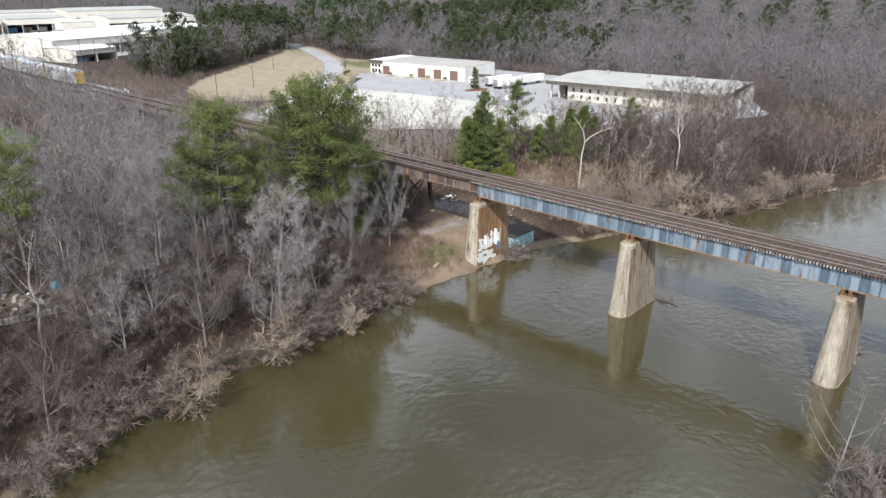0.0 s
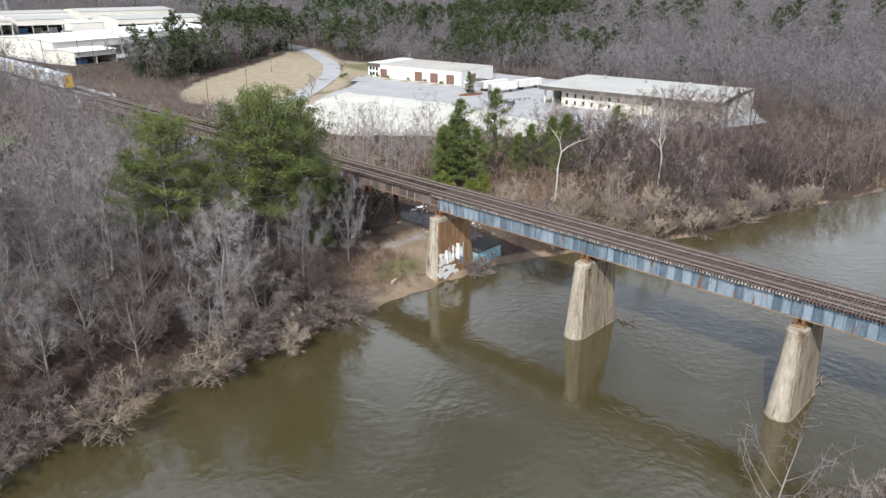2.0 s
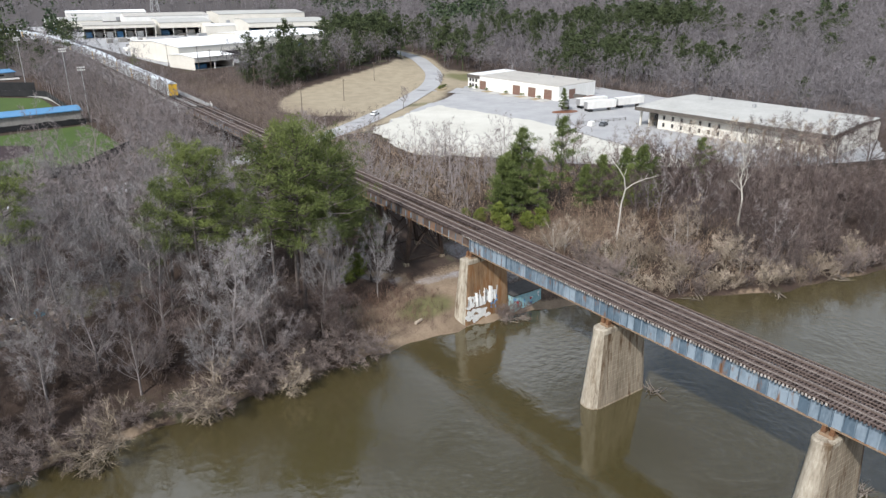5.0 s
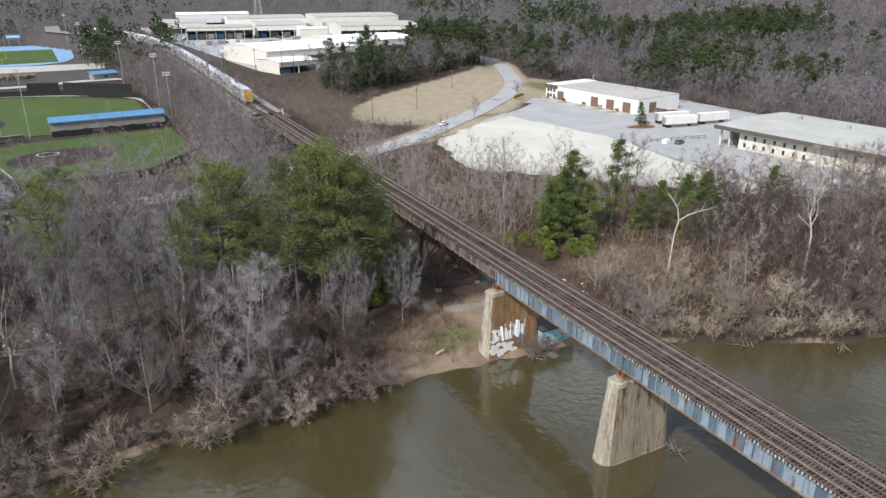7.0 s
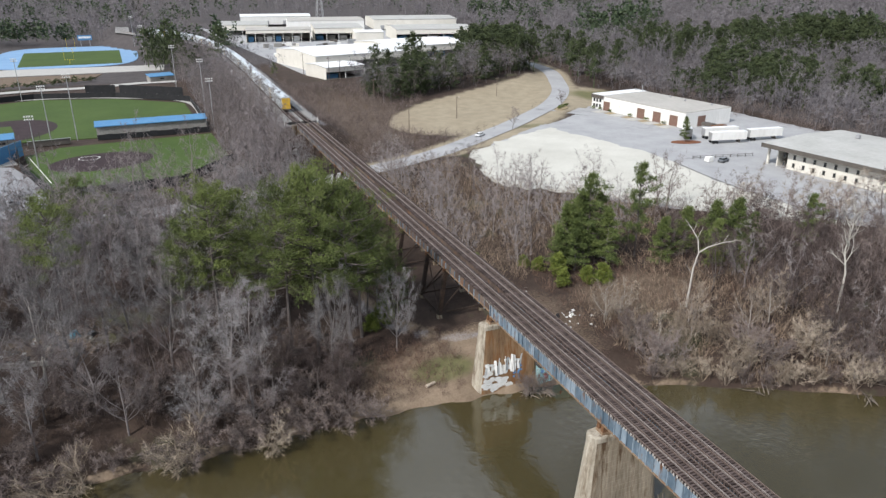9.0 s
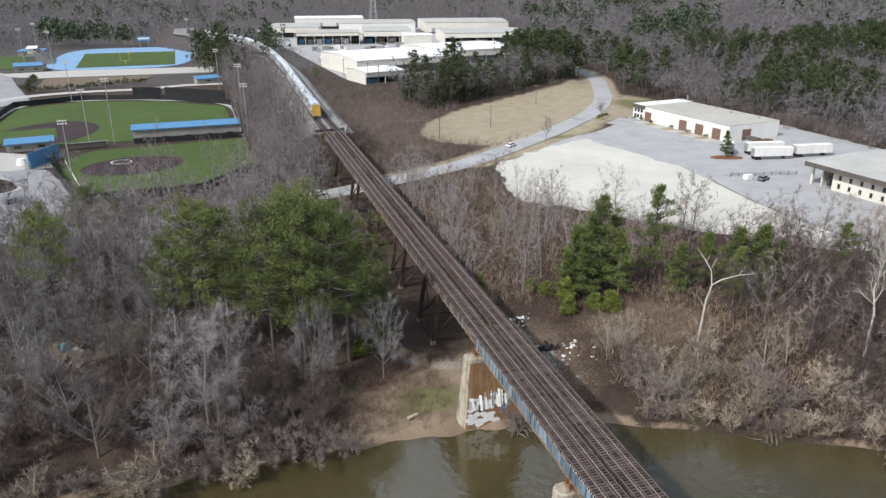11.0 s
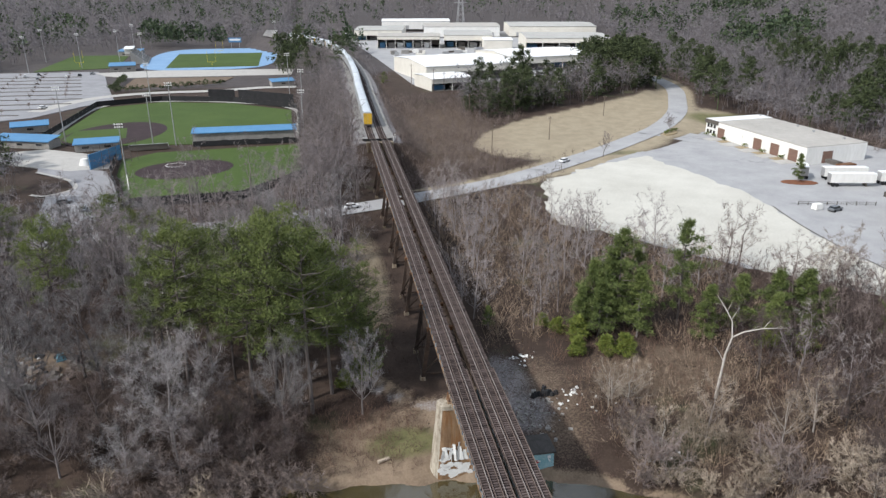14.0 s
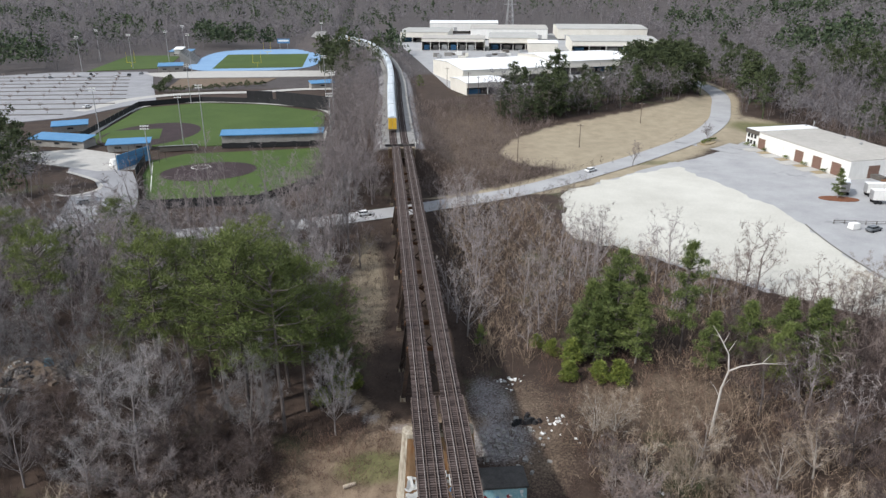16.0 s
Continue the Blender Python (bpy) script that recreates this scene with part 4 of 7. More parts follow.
def crown_tree(seed, H, R, limbs=13, subs=7, twigs=26, low=0.28, tw=1.0, wood=1.0, light=False, lean=0.05, fuzz=1.0):
    """A leafless tree whose limbs fan out to a rounded crown of fine twigs."""
    rng = np.random.default_rng(seed)
    W = MB()
    P, D, Ln, Wd = [], [], [], []
    r0 = H * 0.0118 * wood
    cz, rz = H * (1 + low) / 2, H * (1 - low) / 2
    off = rng.normal(0, lean, 2) * H
    path = np.array([[off[0] * f * f + rng.normal(0, 0.02 * H) * f, off[1] * f * f + rng.normal(0, 0.02 * H) * f, -0.6 + (0.84 * H + 0.6) * f] for f in (0, 0.2, 0.4, 0.6, 0.8, 1.0)])
    W.tube(path, [r0 * k for k in (1.2, 1.0, 0.8, 0.55, 0.3, 0.1)], 4 if light else 6)
    for i in range(limbs):
        sl_ = 0.97 - 1.42 * (i + rng.uniform(0, 0.9)) / limbs
        az = i * 2.4 + rng.normal(0, 0.35)
        cl = math.sqrt(max(0.03, 1 - sl_ * sl_))
        out = np.array([math.cos(az), math.sin(az), 0])
        tip = np.array([off[0] * 0.7, off[1] * 0.7, cz]) + (out * R * cl + np.array([0, 0, rz * sl_])) * rng.uniform(0.78, 1.12)
        hb = math.hypot(tip[0], tip[1])
        zb = float(np.clip(tip[2] - hb * rng.uniform(0.9, 1.5) - 0.07 * H, 0.16 * H, 0.76 * H))
        base = np.array([np.interp(zb, path[:, 2], path[:, k]) for k in range(2)] + [zb])
        ctl = base + (tip - base) * np.array([0.64, 0.64, 0.40]) + rng.normal(0, 0.05, 3) * R
        bez = lambda u: base * (1 - u) ** 2 + ctl * 2 * u * (1 - u) + tip * u * u
        lr = r0 * (0.40 - 0.30 * zb / H)
        pts = [bez(u) for u in ((0, 0.5, 1) if light else (0, 0.3, 0.65, 1))]
        W.tube(pts, [lr, lr * 0.6, lr * 0.15] if light else [lr, lr * 0.7, lr * 0.4, lr * 0.12], 3 if light else 4)
        for s in range(subs):
            u = 0.34 + 0.66 * (s + rng.uniform(0, 0.95)) / subs
            sb = bez(u)
            dd = (tip - base) / (np.linalg.norm(tip - base) + 1e-9) * 0.5 + rng.normal(0, 0.6, 3) + np.array([0, 0, 0.15])
            dd /= np.linalg.norm(dd)
            sl = (0.24 * R + 0.03 * H) * rng.uniform(0.6, 1.2) * (1.15 - 0.35 * u)
            if light:
                P.append(sb[None]), D.append(dd[None]), Ln.append(np.array([sl])), Wd.append(np.array([0.06 * tw]))
            else:
                W.tube([sb, sb + dd * sl], [max(0.022, lr * 0.26), 0.012], 3)
            tt = rng.uniform(0.1, 1.05, twigs)
            P.append(sb + dd * sl * tt[:, None] + rng.normal(0, 0.13 * sl, (twigs, 3)))
            td = dd * 0.45 + rng.normal(0, 0.55, (twigs, 3)) + np.array([0, 0, 0.16])
            D.append(td / np.linalg.norm(td, axis=1, keepdims=True))
            Ln.append((0.2 * sl + 0.62) * rng.uniform(0.6, 1.5, twigs) * fuzz)
            Wd.append(tw * rng.uniform(0.025, 0.046, twigs))
    return W, blades(np.concatenate(P), np.concatenate(D), np.concatenate(Ln), np.concatenate(Wd), rng)


def brush(seed, H, R, stems=14, twigs=5):
    """A low thicket of thin stems and side twigs."""
    rng = np.random.default_rng(seed)
    az = rng.uniform(0, 6.283, stems)
    el = np.radians(rng.uniform(35, 85, stems))
    d = np.stack([np.cos(az) * np.cos(el), np.sin(az) * np.cos(el), np.sin(el)], 1)
    b = np.stack([rng.normal(0, R * 0.3, stems), rng.normal(0, R * 0.3, stems), np.full(stems, -0.1)], 1)
    ln = H * rng.uniform(0.6, 1.1, stems)
    out = [blades(b, d, ln, np.full(stems, 0.07), rng)]
    for k in range(twigs):
        f = rng.uniform(0.25, 0.95, stems)
        dd = d + rng.normal(0, 0.5, (stems, 3))
        dd /= np.linalg.norm(dd, axis=1, keepdims=True)
        out.append(blades(b + d * (ln * f)[:, None], dd, ln * rng.uniform(0.2, 0.5, stems), np.full(stems, 0.05), rng))
    return np.concatenate(out)


def needle_crown(centres, radii, per, rng, size=0.55, width=0.2):
    """Tufts of needles round given clump centres."""
    out = []
    for c, r in zip(centres, radii):
        d = rng.normal(size=(per, 3))
        d[:, 2] = d[:, 2] * 0.6 + 0.25
        d /= np.linalg.norm(d, axis=1, keepdims=True)
        p = c + d * (r * rng.uniform(0.25, 0.85, per))[:, None]
        dd = d + rng.normal(0, 0.45, (per, 3)) + np.array([0, 0, 0.25])
        dd /= np.linalg.norm(dd, axis=1, keepdims=True)
        out.append(blades(p, dd, size * rng.uniform(0.7, 1.4, per), width * rng.uniform(0.7, 1.3, per), rng))
    return np.concatenate(out)


def pine_tree(seed, H, R, clear=0.45, limbs=26, clumps=6, per=34, cone=0.3, light=False, size=0.55, width=0.2):
    """A pine: straight trunk, whorled limbs, tufted clumps with gaps between them."""
    rng = np.random.default_rng(seed)
    W = MB()
    path = [(rng.normal(0, 0.15), rng.normal(0, 0.15), z) for z in np.linspace(-0.6, H * 0.97, 6)]
    W.tube(path, [H * 0.013 * (1.15 - 0.2 * i) for i in range(6)], 7)
    C, Rd = [], []
    for i in range(limbs):
        f = (i + rng.uniform(0, 1)) / limbs
        z = H * (clear + (0.97 - clear) * f)
        prof = (math.sin(math.pi * min(1, 0.22 + 0.75 * f)) ** 0.8) * (1 - cone) + cone * (1 - f)
        if clear > 0.35:                 # old pines carry a domed crown
            prof = math.sqrt(max(0.05, 1 - ((f - 0.42) / 0.63) ** 2))
        ln = max(0.6, R * prof * rng.uniform(0.7, 1.12))
        az = i * 2.4 + rng.normal(0, 0.4)
        el = radians(-4 + 38 * f + rng.normal(0, 7))
        d = unit(az, el)
        b = np.array([0, 0, z])
        if light:
            W.tube([b, b + d * ln], [0.10, 0.03], 3)
        else:
            W.tube([b, b + d * ln * 0.55, b + d * ln + np.array([0, 0, 0.12 * ln])], [0.11, 0.07, 0.02], 4)
        for j in range(clumps):
            g = 0.35 + 0.65 * (j + rng.uniform(0.2, 1)) / clumps
            C.append(b + d * ln * g + np.array([rng.normal(0, 0.22 * ln * g), rng.normal(0, 0.22 * ln * g), rng.uniform(0, 0.5) + 0.1 * ln * g]))
            Rd.append(rng.uniform(0.6, 1.15))
    return W, needle_crown(C, Rd, per, rng, size, width)




# ---- buildings ----
def frame_m(p, q, z):
    """Local frame with origin p, x along the front p to q, y into the building."""
    a = math.degrees(math.atan2(q[1] - p[1], q[0] - p[0]))
    return pose(p[0], p[1], z, 0, 0, a), math.hypot(q[0] - p[0], q[1] - p[1])


def opening(parent, name, x, z0, w, h, y, material, frame_mat, label="", slats=0):
    """A recessed door or window in a front at y, with its frame."""
    o = part(name, MB().box((x, y + 0.02, z0 + h / 2), (w, 0.10, h)), material, parent, label)
    fr = MB()
    for sx in (-1, 1):
        fr.box((x + sx * (w / 2 + 0.06), y - 0.05, z0 + h / 2), (0.12, 0.16, h + 0.24))
    fr.box((x, y - 0.05, z0 + h + 0.06), (w, 0.16, 0.12))
    part("frame", fr, frame_mat, o)
    for k in range(slats):
        part("panel", MB().box((x, y - 0.05, z0 + h * (k + 0.5) / slats), (w - 0.1, 0.05, h / slats - 0.06)), material, o)
    return o


def yard_building():
    m, L = frame_m((137.2, 176.5), (143.6, 123.5), LOT_Z + 0.05)
    D, H = 25.5, 5.9
    t = thing("industrial_building", "long low white industrial building with brown loading doors", "building", at=m)
    part("wall", MB().box((L / 2, 0.2, H / 2), (L, 0.4, H)), M_WHITE, t)
    part("wall", MB().box((L / 2, D - 0.2, H / 2), (L, 0.4, H)), M_WHITE, t)
    part("wall", MB().box((0.2, D / 2, H / 2), (0.4, D - 0.8, H)), M_WHITE, t)
    part("wall", MB().box((L - 0.2, D / 2, H / 2), (0.4, D - 0.8, H)), M_WHITE, t)
    part("roof", MB().box((L / 2 + 3.5, D / 2, H + 0.1), (L - 7.2, D + 0.2, 0.36)), M_ROOF, t, "flat tan membrane roof")
    part("roof", MB().box((3.45, D / 2, H + 0.25), (7.1, D + 0.5, 0.5)), M_WROOF, t, "white office roof")
    part("parapet", MB().box((3.6, -0.25, H - 0.35), (7.6, 0.5, 1.5)), M_DARK, t, "dark brown shingled fascia")
    part("parapet", MB().box((-0.25, D * 0.2, H - 0.35), (0.5, D * 0.4, 1.5)), M_DARK, t, "dark brown shingled fascia")
    opening(t, "door", 9.6, 0, 4.0, 4.0, -0.02, M_BROWNDOOR, M_CREAM, "brown roll-up door", 6)
    opening(t, "door", 19.6, 0, 4.2, 3.8, -0.02, M_WHITE, M_CREAM, "white roll-up door", 6)
    for x in (30.0, 38.8, 47.6):
        opening(t, "door", x, 0, 4.2, 4.2, -0.02, M_BROWNDOOR, M_CREAM, "brown roll-up door", 6)
    for z in (0.9, 3.2):
        for x in (1.6, 3.4, 5.4):
            opening(t, "window", x, z, 0.9, 1.3, -0.02, M_GLASS, M_DARK)
    for z in (0.9, 3.2):
        for y in (2.0, 5.0, 8.0):
            part("window", MB().box((-0.03, y, z + 0.65), (0.1, 1.0, 1.3)), M_GLASS, t)
    part("door", MB().box((L + 0.03, 9.0, 2.2), (0.1, 4.2, 4.0)), M_BROWNDOOR, t, "brown side door")
    for x, y in ((2.0, D - 1.5), (24, D - 3), (34, D - 5), (47, D - 4)):
        part("roof_vent", MB().box((x, y, H + 0.6), (0.8, 0.8, 0.8), top=0.8), M_POLE, t)
    part("flue", MB().tube([(5.5, D - 1, H), (5.5, D - 1, H + 3.0)], [0.18, 0.18], 8, True), M_POLE, t)
    for x in (12.8, 24.8, 34.4, 43.2, 2.5, 6.8):
        g = np.random.default_rng(int(x * 10))
        c = [np.array([g.normal(0, 0.5), g.normal(0, 0.3), 0.55 + g.uniform(0, 0.5)]) for _ in range(9)]
        tr = needle_crown(c, [0.55] * 9, 24, g, 0.35, 0.16)
        p = m @ Vector((x, -1.3, 0))
        solo("clipped_shrub", tri_mesh("clipped_shrub", tr, M_PINE), M_PINE, "small rounded evergreen shrub against the wall", "shrub", "foundation shrubs", at=Matrix.Translation(p))


def office_building():
    m, L = frame_m((127.5, 71.0), (134.5, 6.0), LOT_Z + 0.05)
    D, H = 40.0, 6.2
    t = thing("industrial_building", "tan flat-roofed industrial building with deep grey fascia", "building", at=m)
    part("wall", MB().box((L / 2 + 4, 2.7, H / 2), (L - 8, 0.4, H)), M_CREAM, t)
    part("wall", MB().box((L / 2, D - 0.2, H / 2), (L, 0.4, H)), M_CREAM, t)
    part("wall", MB().box((4.2, D / 2 + 1, H / 2), (0.4, D - 4, H)), M_CREAM, t)
    part("wall", MB().box((L - 0.2, D / 2 + 1, H / 2), (0.4, D - 4, H)), M_CREAM, t)
    rf = MB()
    e, hi = 0.6, 1.3
    rf.face([(0, 0, H + e), (L, 0, H + e), (L, D / 2, H + hi), (0, D / 2, H + hi)])
    rf.face([(0, D / 2, H + hi), (L, D / 2, H + hi), (L, D, H + e), (0, D, H + e)])
    part("roof", rf, M_GREYROOF, t, "grey gravel roof")
    fa = MB().box((L / 2, 0.15, H), (L, 0.3, 1.25)).box((0.15, D / 2, H), (0.3, D, 1.25)).box((L - 0.15, D / 2, H), (0.3, D, 1.25))
    part("fascia", fa, M_DARK, t, "dark grey-brown fascia")
    part("soffit", MB().box((L / 2, D / 2, H - 0.5), (L - 0.7, D - 0.6, 0.1)), M_DARK, t)
    for k in range(8):
        for z in (0.9, 3.3):
            opening(t, "window", 7.0 + k * 3.3, z, 0.55, 1.2, 2.48, M_GLASS, M_DARK)
    for k in range(4):
        part("column", MB().box((1.0 + k * 0.0, 3 + k * 9.0, H / 2 - 0.3), (0.6, 0.6, H - 0.6)), M_CREAM, t)
    for k in range(5):
        part("pilaster", MB().box((L - 26 + k * 5.5, 2.4, H / 2 - 0.3), (0.5, 0.3, H - 0.6)), M_HAY, t)
    opening(t, "door", L - 14, 0, 3.6, 3.8, 2.48, M_WHITE, M_CREAM, "white roll-up door", 5)
    for x, y in ((12, 30), (30, 26), (45, 31)):
        part("roof_vent", MB().box((x, y, H + 1.7), (1.2, 1.2, 1.0), top=0.8), M_POLE, t)


def shed(p, q, D, z, H, rise, wall_mat, roof_mat, label, open_front=0.0, doors=0, bays=0):
    """A metal warehouse: gabled roof across its depth, with open bays or doors in its front."""
    m, L = frame_m(p, q, z)
    t = thing("warehouse", label, "warehouse", "white warehouses", at=m)
    lo = open_front * H
    part("wall", MB().box((L / 2, D - 0.15, H / 2), (L, 0.3, H)), wall_mat, t)
    for x in (0.15, L - 0.15):
        w = MB()
        pr = [(0.3, 0), (D - 0.3, 0), (D - 0.3, H), (D / 2, H + rise), (0.3, H)]
        for s in (-0.15, 0.15):
            pts = [(x + s, y, zz) for y, zz in pr]
            w.face(pts if s > 0 else pts[::-1])
        for (ya, za), (yb, zb) in zip(pr, pr[1:] + pr[:1]):
            w.face([(x - 0.15, ya, za), (x - 0.15, yb, zb), (x + 0.15, yb, zb), (x + 0.15, ya, za)])
        part("wall", w, wall_mat, t)
    if lo:
        part("wall", MB().box((L / 2, 0.15, (H + lo) / 2), (L - 0.6, 0.3, H - lo)), wall_mat, t)
        part("floor", MB().box((L / 2, D / 2, 0.05), (L - 0.7, D - 0.8, 0.1)), M_BLOCK, t)
        for k in range(1, bays):
            part("post", MB().box((L * k / bays, 0.2, lo / 2), (0.35, 0.35, lo)), M_WHITE, t)
            part("stacked_load", MB().box((L * (k - 0.5) / bays, D * 0.3, lo * 0.3), (L / bays * 0.6, D * 0.25, lo * 0.6)), (M_WHITE, M_BLUEROOF, M_BLOCK)[k % 3], t)
    else:
        part("wall", MB().box((L / 2, 0.15, H / 2), (L - 0.6, 0.3, H)), wall_mat, t)
    for k in range(doors):
        opening(t, "door", L * (k + 0.5) / doors, 0, 3.4, min(3.8, H * 0.7), -0.02, M_POLE, M_WHITE, "grey roll-up door", 4)
    for s in (0, 1):
        rf = MB()
        y0, y1 = (-0.35, D / 2) if s == 0 else (D + 0.35, D / 2)
        z0 = H - 0.02
        rf.face([(-0.4, y0, z0 + 0.15), (L + 0.4, y0, z0 + 0.15), (L + 0.4, y1, H + rise + 0.15), (-0.4, y1, H + rise + 0.15)])
        rf.face([(-0.4, y0, z0), (L + 0.4, y0, z0), (L + 0.4, y0, z0 + 0.15), (-0.4, y0, z0 + 0.15)])
        rp = part("roof_slope", rf, roof_mat, t)
        for k in range(int(L / 3.5)):
            x = 1.75 + 3.5 * k
            part("roof_seam", MB().beam((x, y0, z0 + 0.17), (x, y1, H + rise + 0.17), 0.12, 0.06), roof_mat, rp)
    return t


yard_building()
office_building()
Z2 = 13.3
W_LABEL = "cream metal warehouse with a low-pitched white roof"
shed((42, 273.5), (64, 279), 23, Z2, 6.0, 0.8, M_CREAM, M_WROOF, "cream metal warehouse annex with a white roof", 0.62, 0, 2)
shed((44, 304), (100, 315), 56, Z2, 8.6, 1.6, M_CREAM, M_WROOF, W_LABEL, 0.6, 0, 3)
shed((102, 340), (160, 352), 52, Z2, 8.4, 1.8, M_CREAM, M_WROOF, W_LABEL, 0.55, 0, 5)
shed((37, 503), (86, 494), 34, Z2, 9.5, 1.0, M_CREAM, M_ROOF, "cream open-fronted warehouse with loads in its bays", 0.74, 0, 7)
shed((90, 497), (128, 490), 60, Z2, 10.0, 1.2, M_CREAM, M_GREYROOF, "cream open-fronted warehouse with loads in its bays", 0.6, 0, 4)
shed((116, 470), (138, 466), 26, Z2, 8.0, 0.8, M_CREAM, M_WROOF, "plain cream metal shed in the works yard")
shed((150, 470), (214, 458), 60, Z2, 9.0, 1.5, M_CREAM, M_GREYROOF, "cream warehouse with a grey roof", 0.6, 0, 5)
shed((24, 580), (66, 572), 60, Z2, 9.0, 1.0, M_CREAM, M_GREYROOF, "cream warehouse with a grey roof", 0.5, 0, 4)
shed((90, 600), (160, 588), 60, Z2 + 1, 9.0, 1.2, M_WHITE, M_ROOF, "large pale warehouse far off", 0, 5)
shed((170, 590), (250, 575), 70, Z2 + 1, 9.0, 1.5, M_CREAM, M_GREYROOF, "large grey-roofed warehouse far off", 0, 5)
shed((60, 690), (130, 680), 40, Z2 + 2, 8.0, 1.5, M_WHITE, M_WROOF, "large white warehouse far off", 0, 4)
structure("works_yard", flat([(36, 300), (42, 296), (64, 290), (100, 306), (160, 340), (214, 420), (236, 560), (225, 700), (20, 700), (22, 560), (30, 420)], Z2 + 0.12, 0.5), M_ASPHALT, "pale paved yard round the warehouses", "yard")
yr = random.Random(31)
for k in range(46):
    x, y = yr.uniform(40, 150), yr.uniform(392, 480)
    s = (yr.uniform(2, 7), yr.uniform(2, 3), yr.uniform(1.0, 3.0))
    p = thing("stacked_goods", "stack of crated goods in the works yard", "stacked goods", "yard stacks", at=pose(x, y, Z2 + 0.12, 0, 0, yr.uniform(-20, 20)))
    part("crate", MB().box((0, 0, s[2] / 2 + 0.15), s, 0, 0.97), (M_WHITE, M_BLOCK, M_DARK, M_POLE, M_CREAM)[k % 5], p)
    part("pallet", MB().box((0, 0, 0.075), (s[0] * 0.98, s[1] * 0.98, 0.15)), M_WOODPOLE, p)


# ---- sports ground ----
FZ = 6.35


def disc_poly(cx, cy, rx, ry, n=28, rot=0.0):
    return [(cx + rx * math.cos(2 * math.pi * i / n) * math.cos(rot) - ry * math.sin(2 * math.pi * i / n) * math.sin(rot), cy + rx * math.cos(2 * math.pi * i / n) * math.sin(rot) + ry * math.sin(2 * math.pi * i / n) * math.cos(rot)) for i in range(n)]


structure("turf_outfield", flat([(-122, 219), (-121, 297), (-94, 309), (-58, 299), (-28, 273), (-26.8, 229), (-26.8, 208), (-66, 204), (-92, 206), (-104, 203)], FZ + 0.06, 0.4), M_TURF, "bright green baseball outfield", "turf")
structure("infield_clay", flat(disc_poly(-99, 230, 19, 25, 30, -0.25), FZ + 0.10, 0.4), M_CLAY, "dark brown baseball infield", "infield")
structure("infield_grass", flat([(-117, 238), (-97, 241), (-93, 220), (-111, 212), (-117, 219)], FZ + 0.14, 0.4), M_TURF, "green infield square", "turf")
structure("turf_softball", flat([(-86, 181), (-76, 191), (-24, 196), (-22.5, 150), (-40, 128), (-72, 125), (-83, 160)], FZ + 0.06, 0.4), M_TURF, "green softball outfield", "turf")
structure("infield_clay", flat(disc_poly(-62, 164, 16, 12.5, 28, 0.2), FZ + 0.10, 0.4), M_CLAY, "dark brown softball infield", "infield")
ring_m = MB()
for i in range(20):
    a0, a1 = 2 * math.pi * i / 20, 2 * math.pi * (i + 1) / 20
    ring_m.face([(3.1 * math.cos(a0), 2.7 * math.sin(a0), 0), (3.4 * math.cos(a0), 3.0 * math.sin(a0), 0), (3.4 * math.cos(a1), 3.0 * math.sin(a1), 0), (3.1 * math.cos(a1), 2.7 * math.sin(a1), 0)])
solo("chalk_circle", ring_m, M_WHITE, "white chalk circle on the infield", "marking", kind="structure", at=pose(-66, 170, FZ + 0.13))
solo("foul_line", MB().box((0, 0, 0), (0.25, 40, 0.02)), M_WHITE, "white chalk foul line", "marking", kind="structure", at=pose(-80, 160, FZ + 0.14, 0, 0, 14))
structure("running_track", flat([(-92 + 49 * math.copysign(abs(math.cos(a)) ** 0.55, math.cos(a)), 525 + 78 * math.copysign(abs(math.sin(a)) ** 0.55, math.sin(a))) for a in np.linspace(0, 2 * math.pi, 45)[:-1]], FZ + 0.10, 0.5), M_TRACKBLUE, "bright blue running track", "running track")
structure("turf_stadium", flat([(-118, 460), (-54, 462), (-56, 560), (-124, 560)], FZ + 0.16, 0.5), M_TURF, "green stadium turf", "turf")
structure("turf_practice", flat([(-203, 455), (-206, 560), (-163, 560), (-153, 470)], FZ + 0.10, 0.5), M_TURF, "green practice field", "turf")
structure("car_park", flat([(-178, 258), (-146, 274), (-121, 322), (-138, 380), (-150, 425), (-160, 448), (-225, 450), (-310, 408), (-305, 262)], FZ + 0.09, 0.4), M_CARPARK, "large pale car park", "car park")
structure("drive", flat([(-112, 176), (-100, 172), (-88, 166), (-81, 148), (-76, 130), (-72, 104), (-92, 100), (-94, 118), (-98, 138), (-92, 145), (-97, 156), (-110, 168)], FZ + 0.09, 0.5), M_CARPARK, "grey curving drive with parking bays", "drive")
structure("kerb", ribbon(spline([(-110, 168, FZ + 0.2), (-97, 156, FZ + 0.2), (-92, 145, FZ + 0.2), (-98, 138, FZ + 0.2), (-103, 140, FZ + 0.2)], 1.5), 1.3), M_PAD, "pale concrete kerb along the drive", "kerb")
for k in range(5):
    solo("bay_line", MB().box((0, 0, 0), (4.6, 0.22, 0.02)), M_WHITE, "white painted parking bay line", "marking", "bay lines", "structure", at=pose(-94.0 + 1.4 * k, 137.5 - 2.9 * k, FZ + 0.11, 0, 0, 22))
structure("plaza", flat([(-142, 198), (-118, 204), (-92, 188), (-87, 170), (-100, 168), (-125, 182)], FZ + 0.10, 0.4), M_PAD, "pale paved entrance plaza", "plaza")


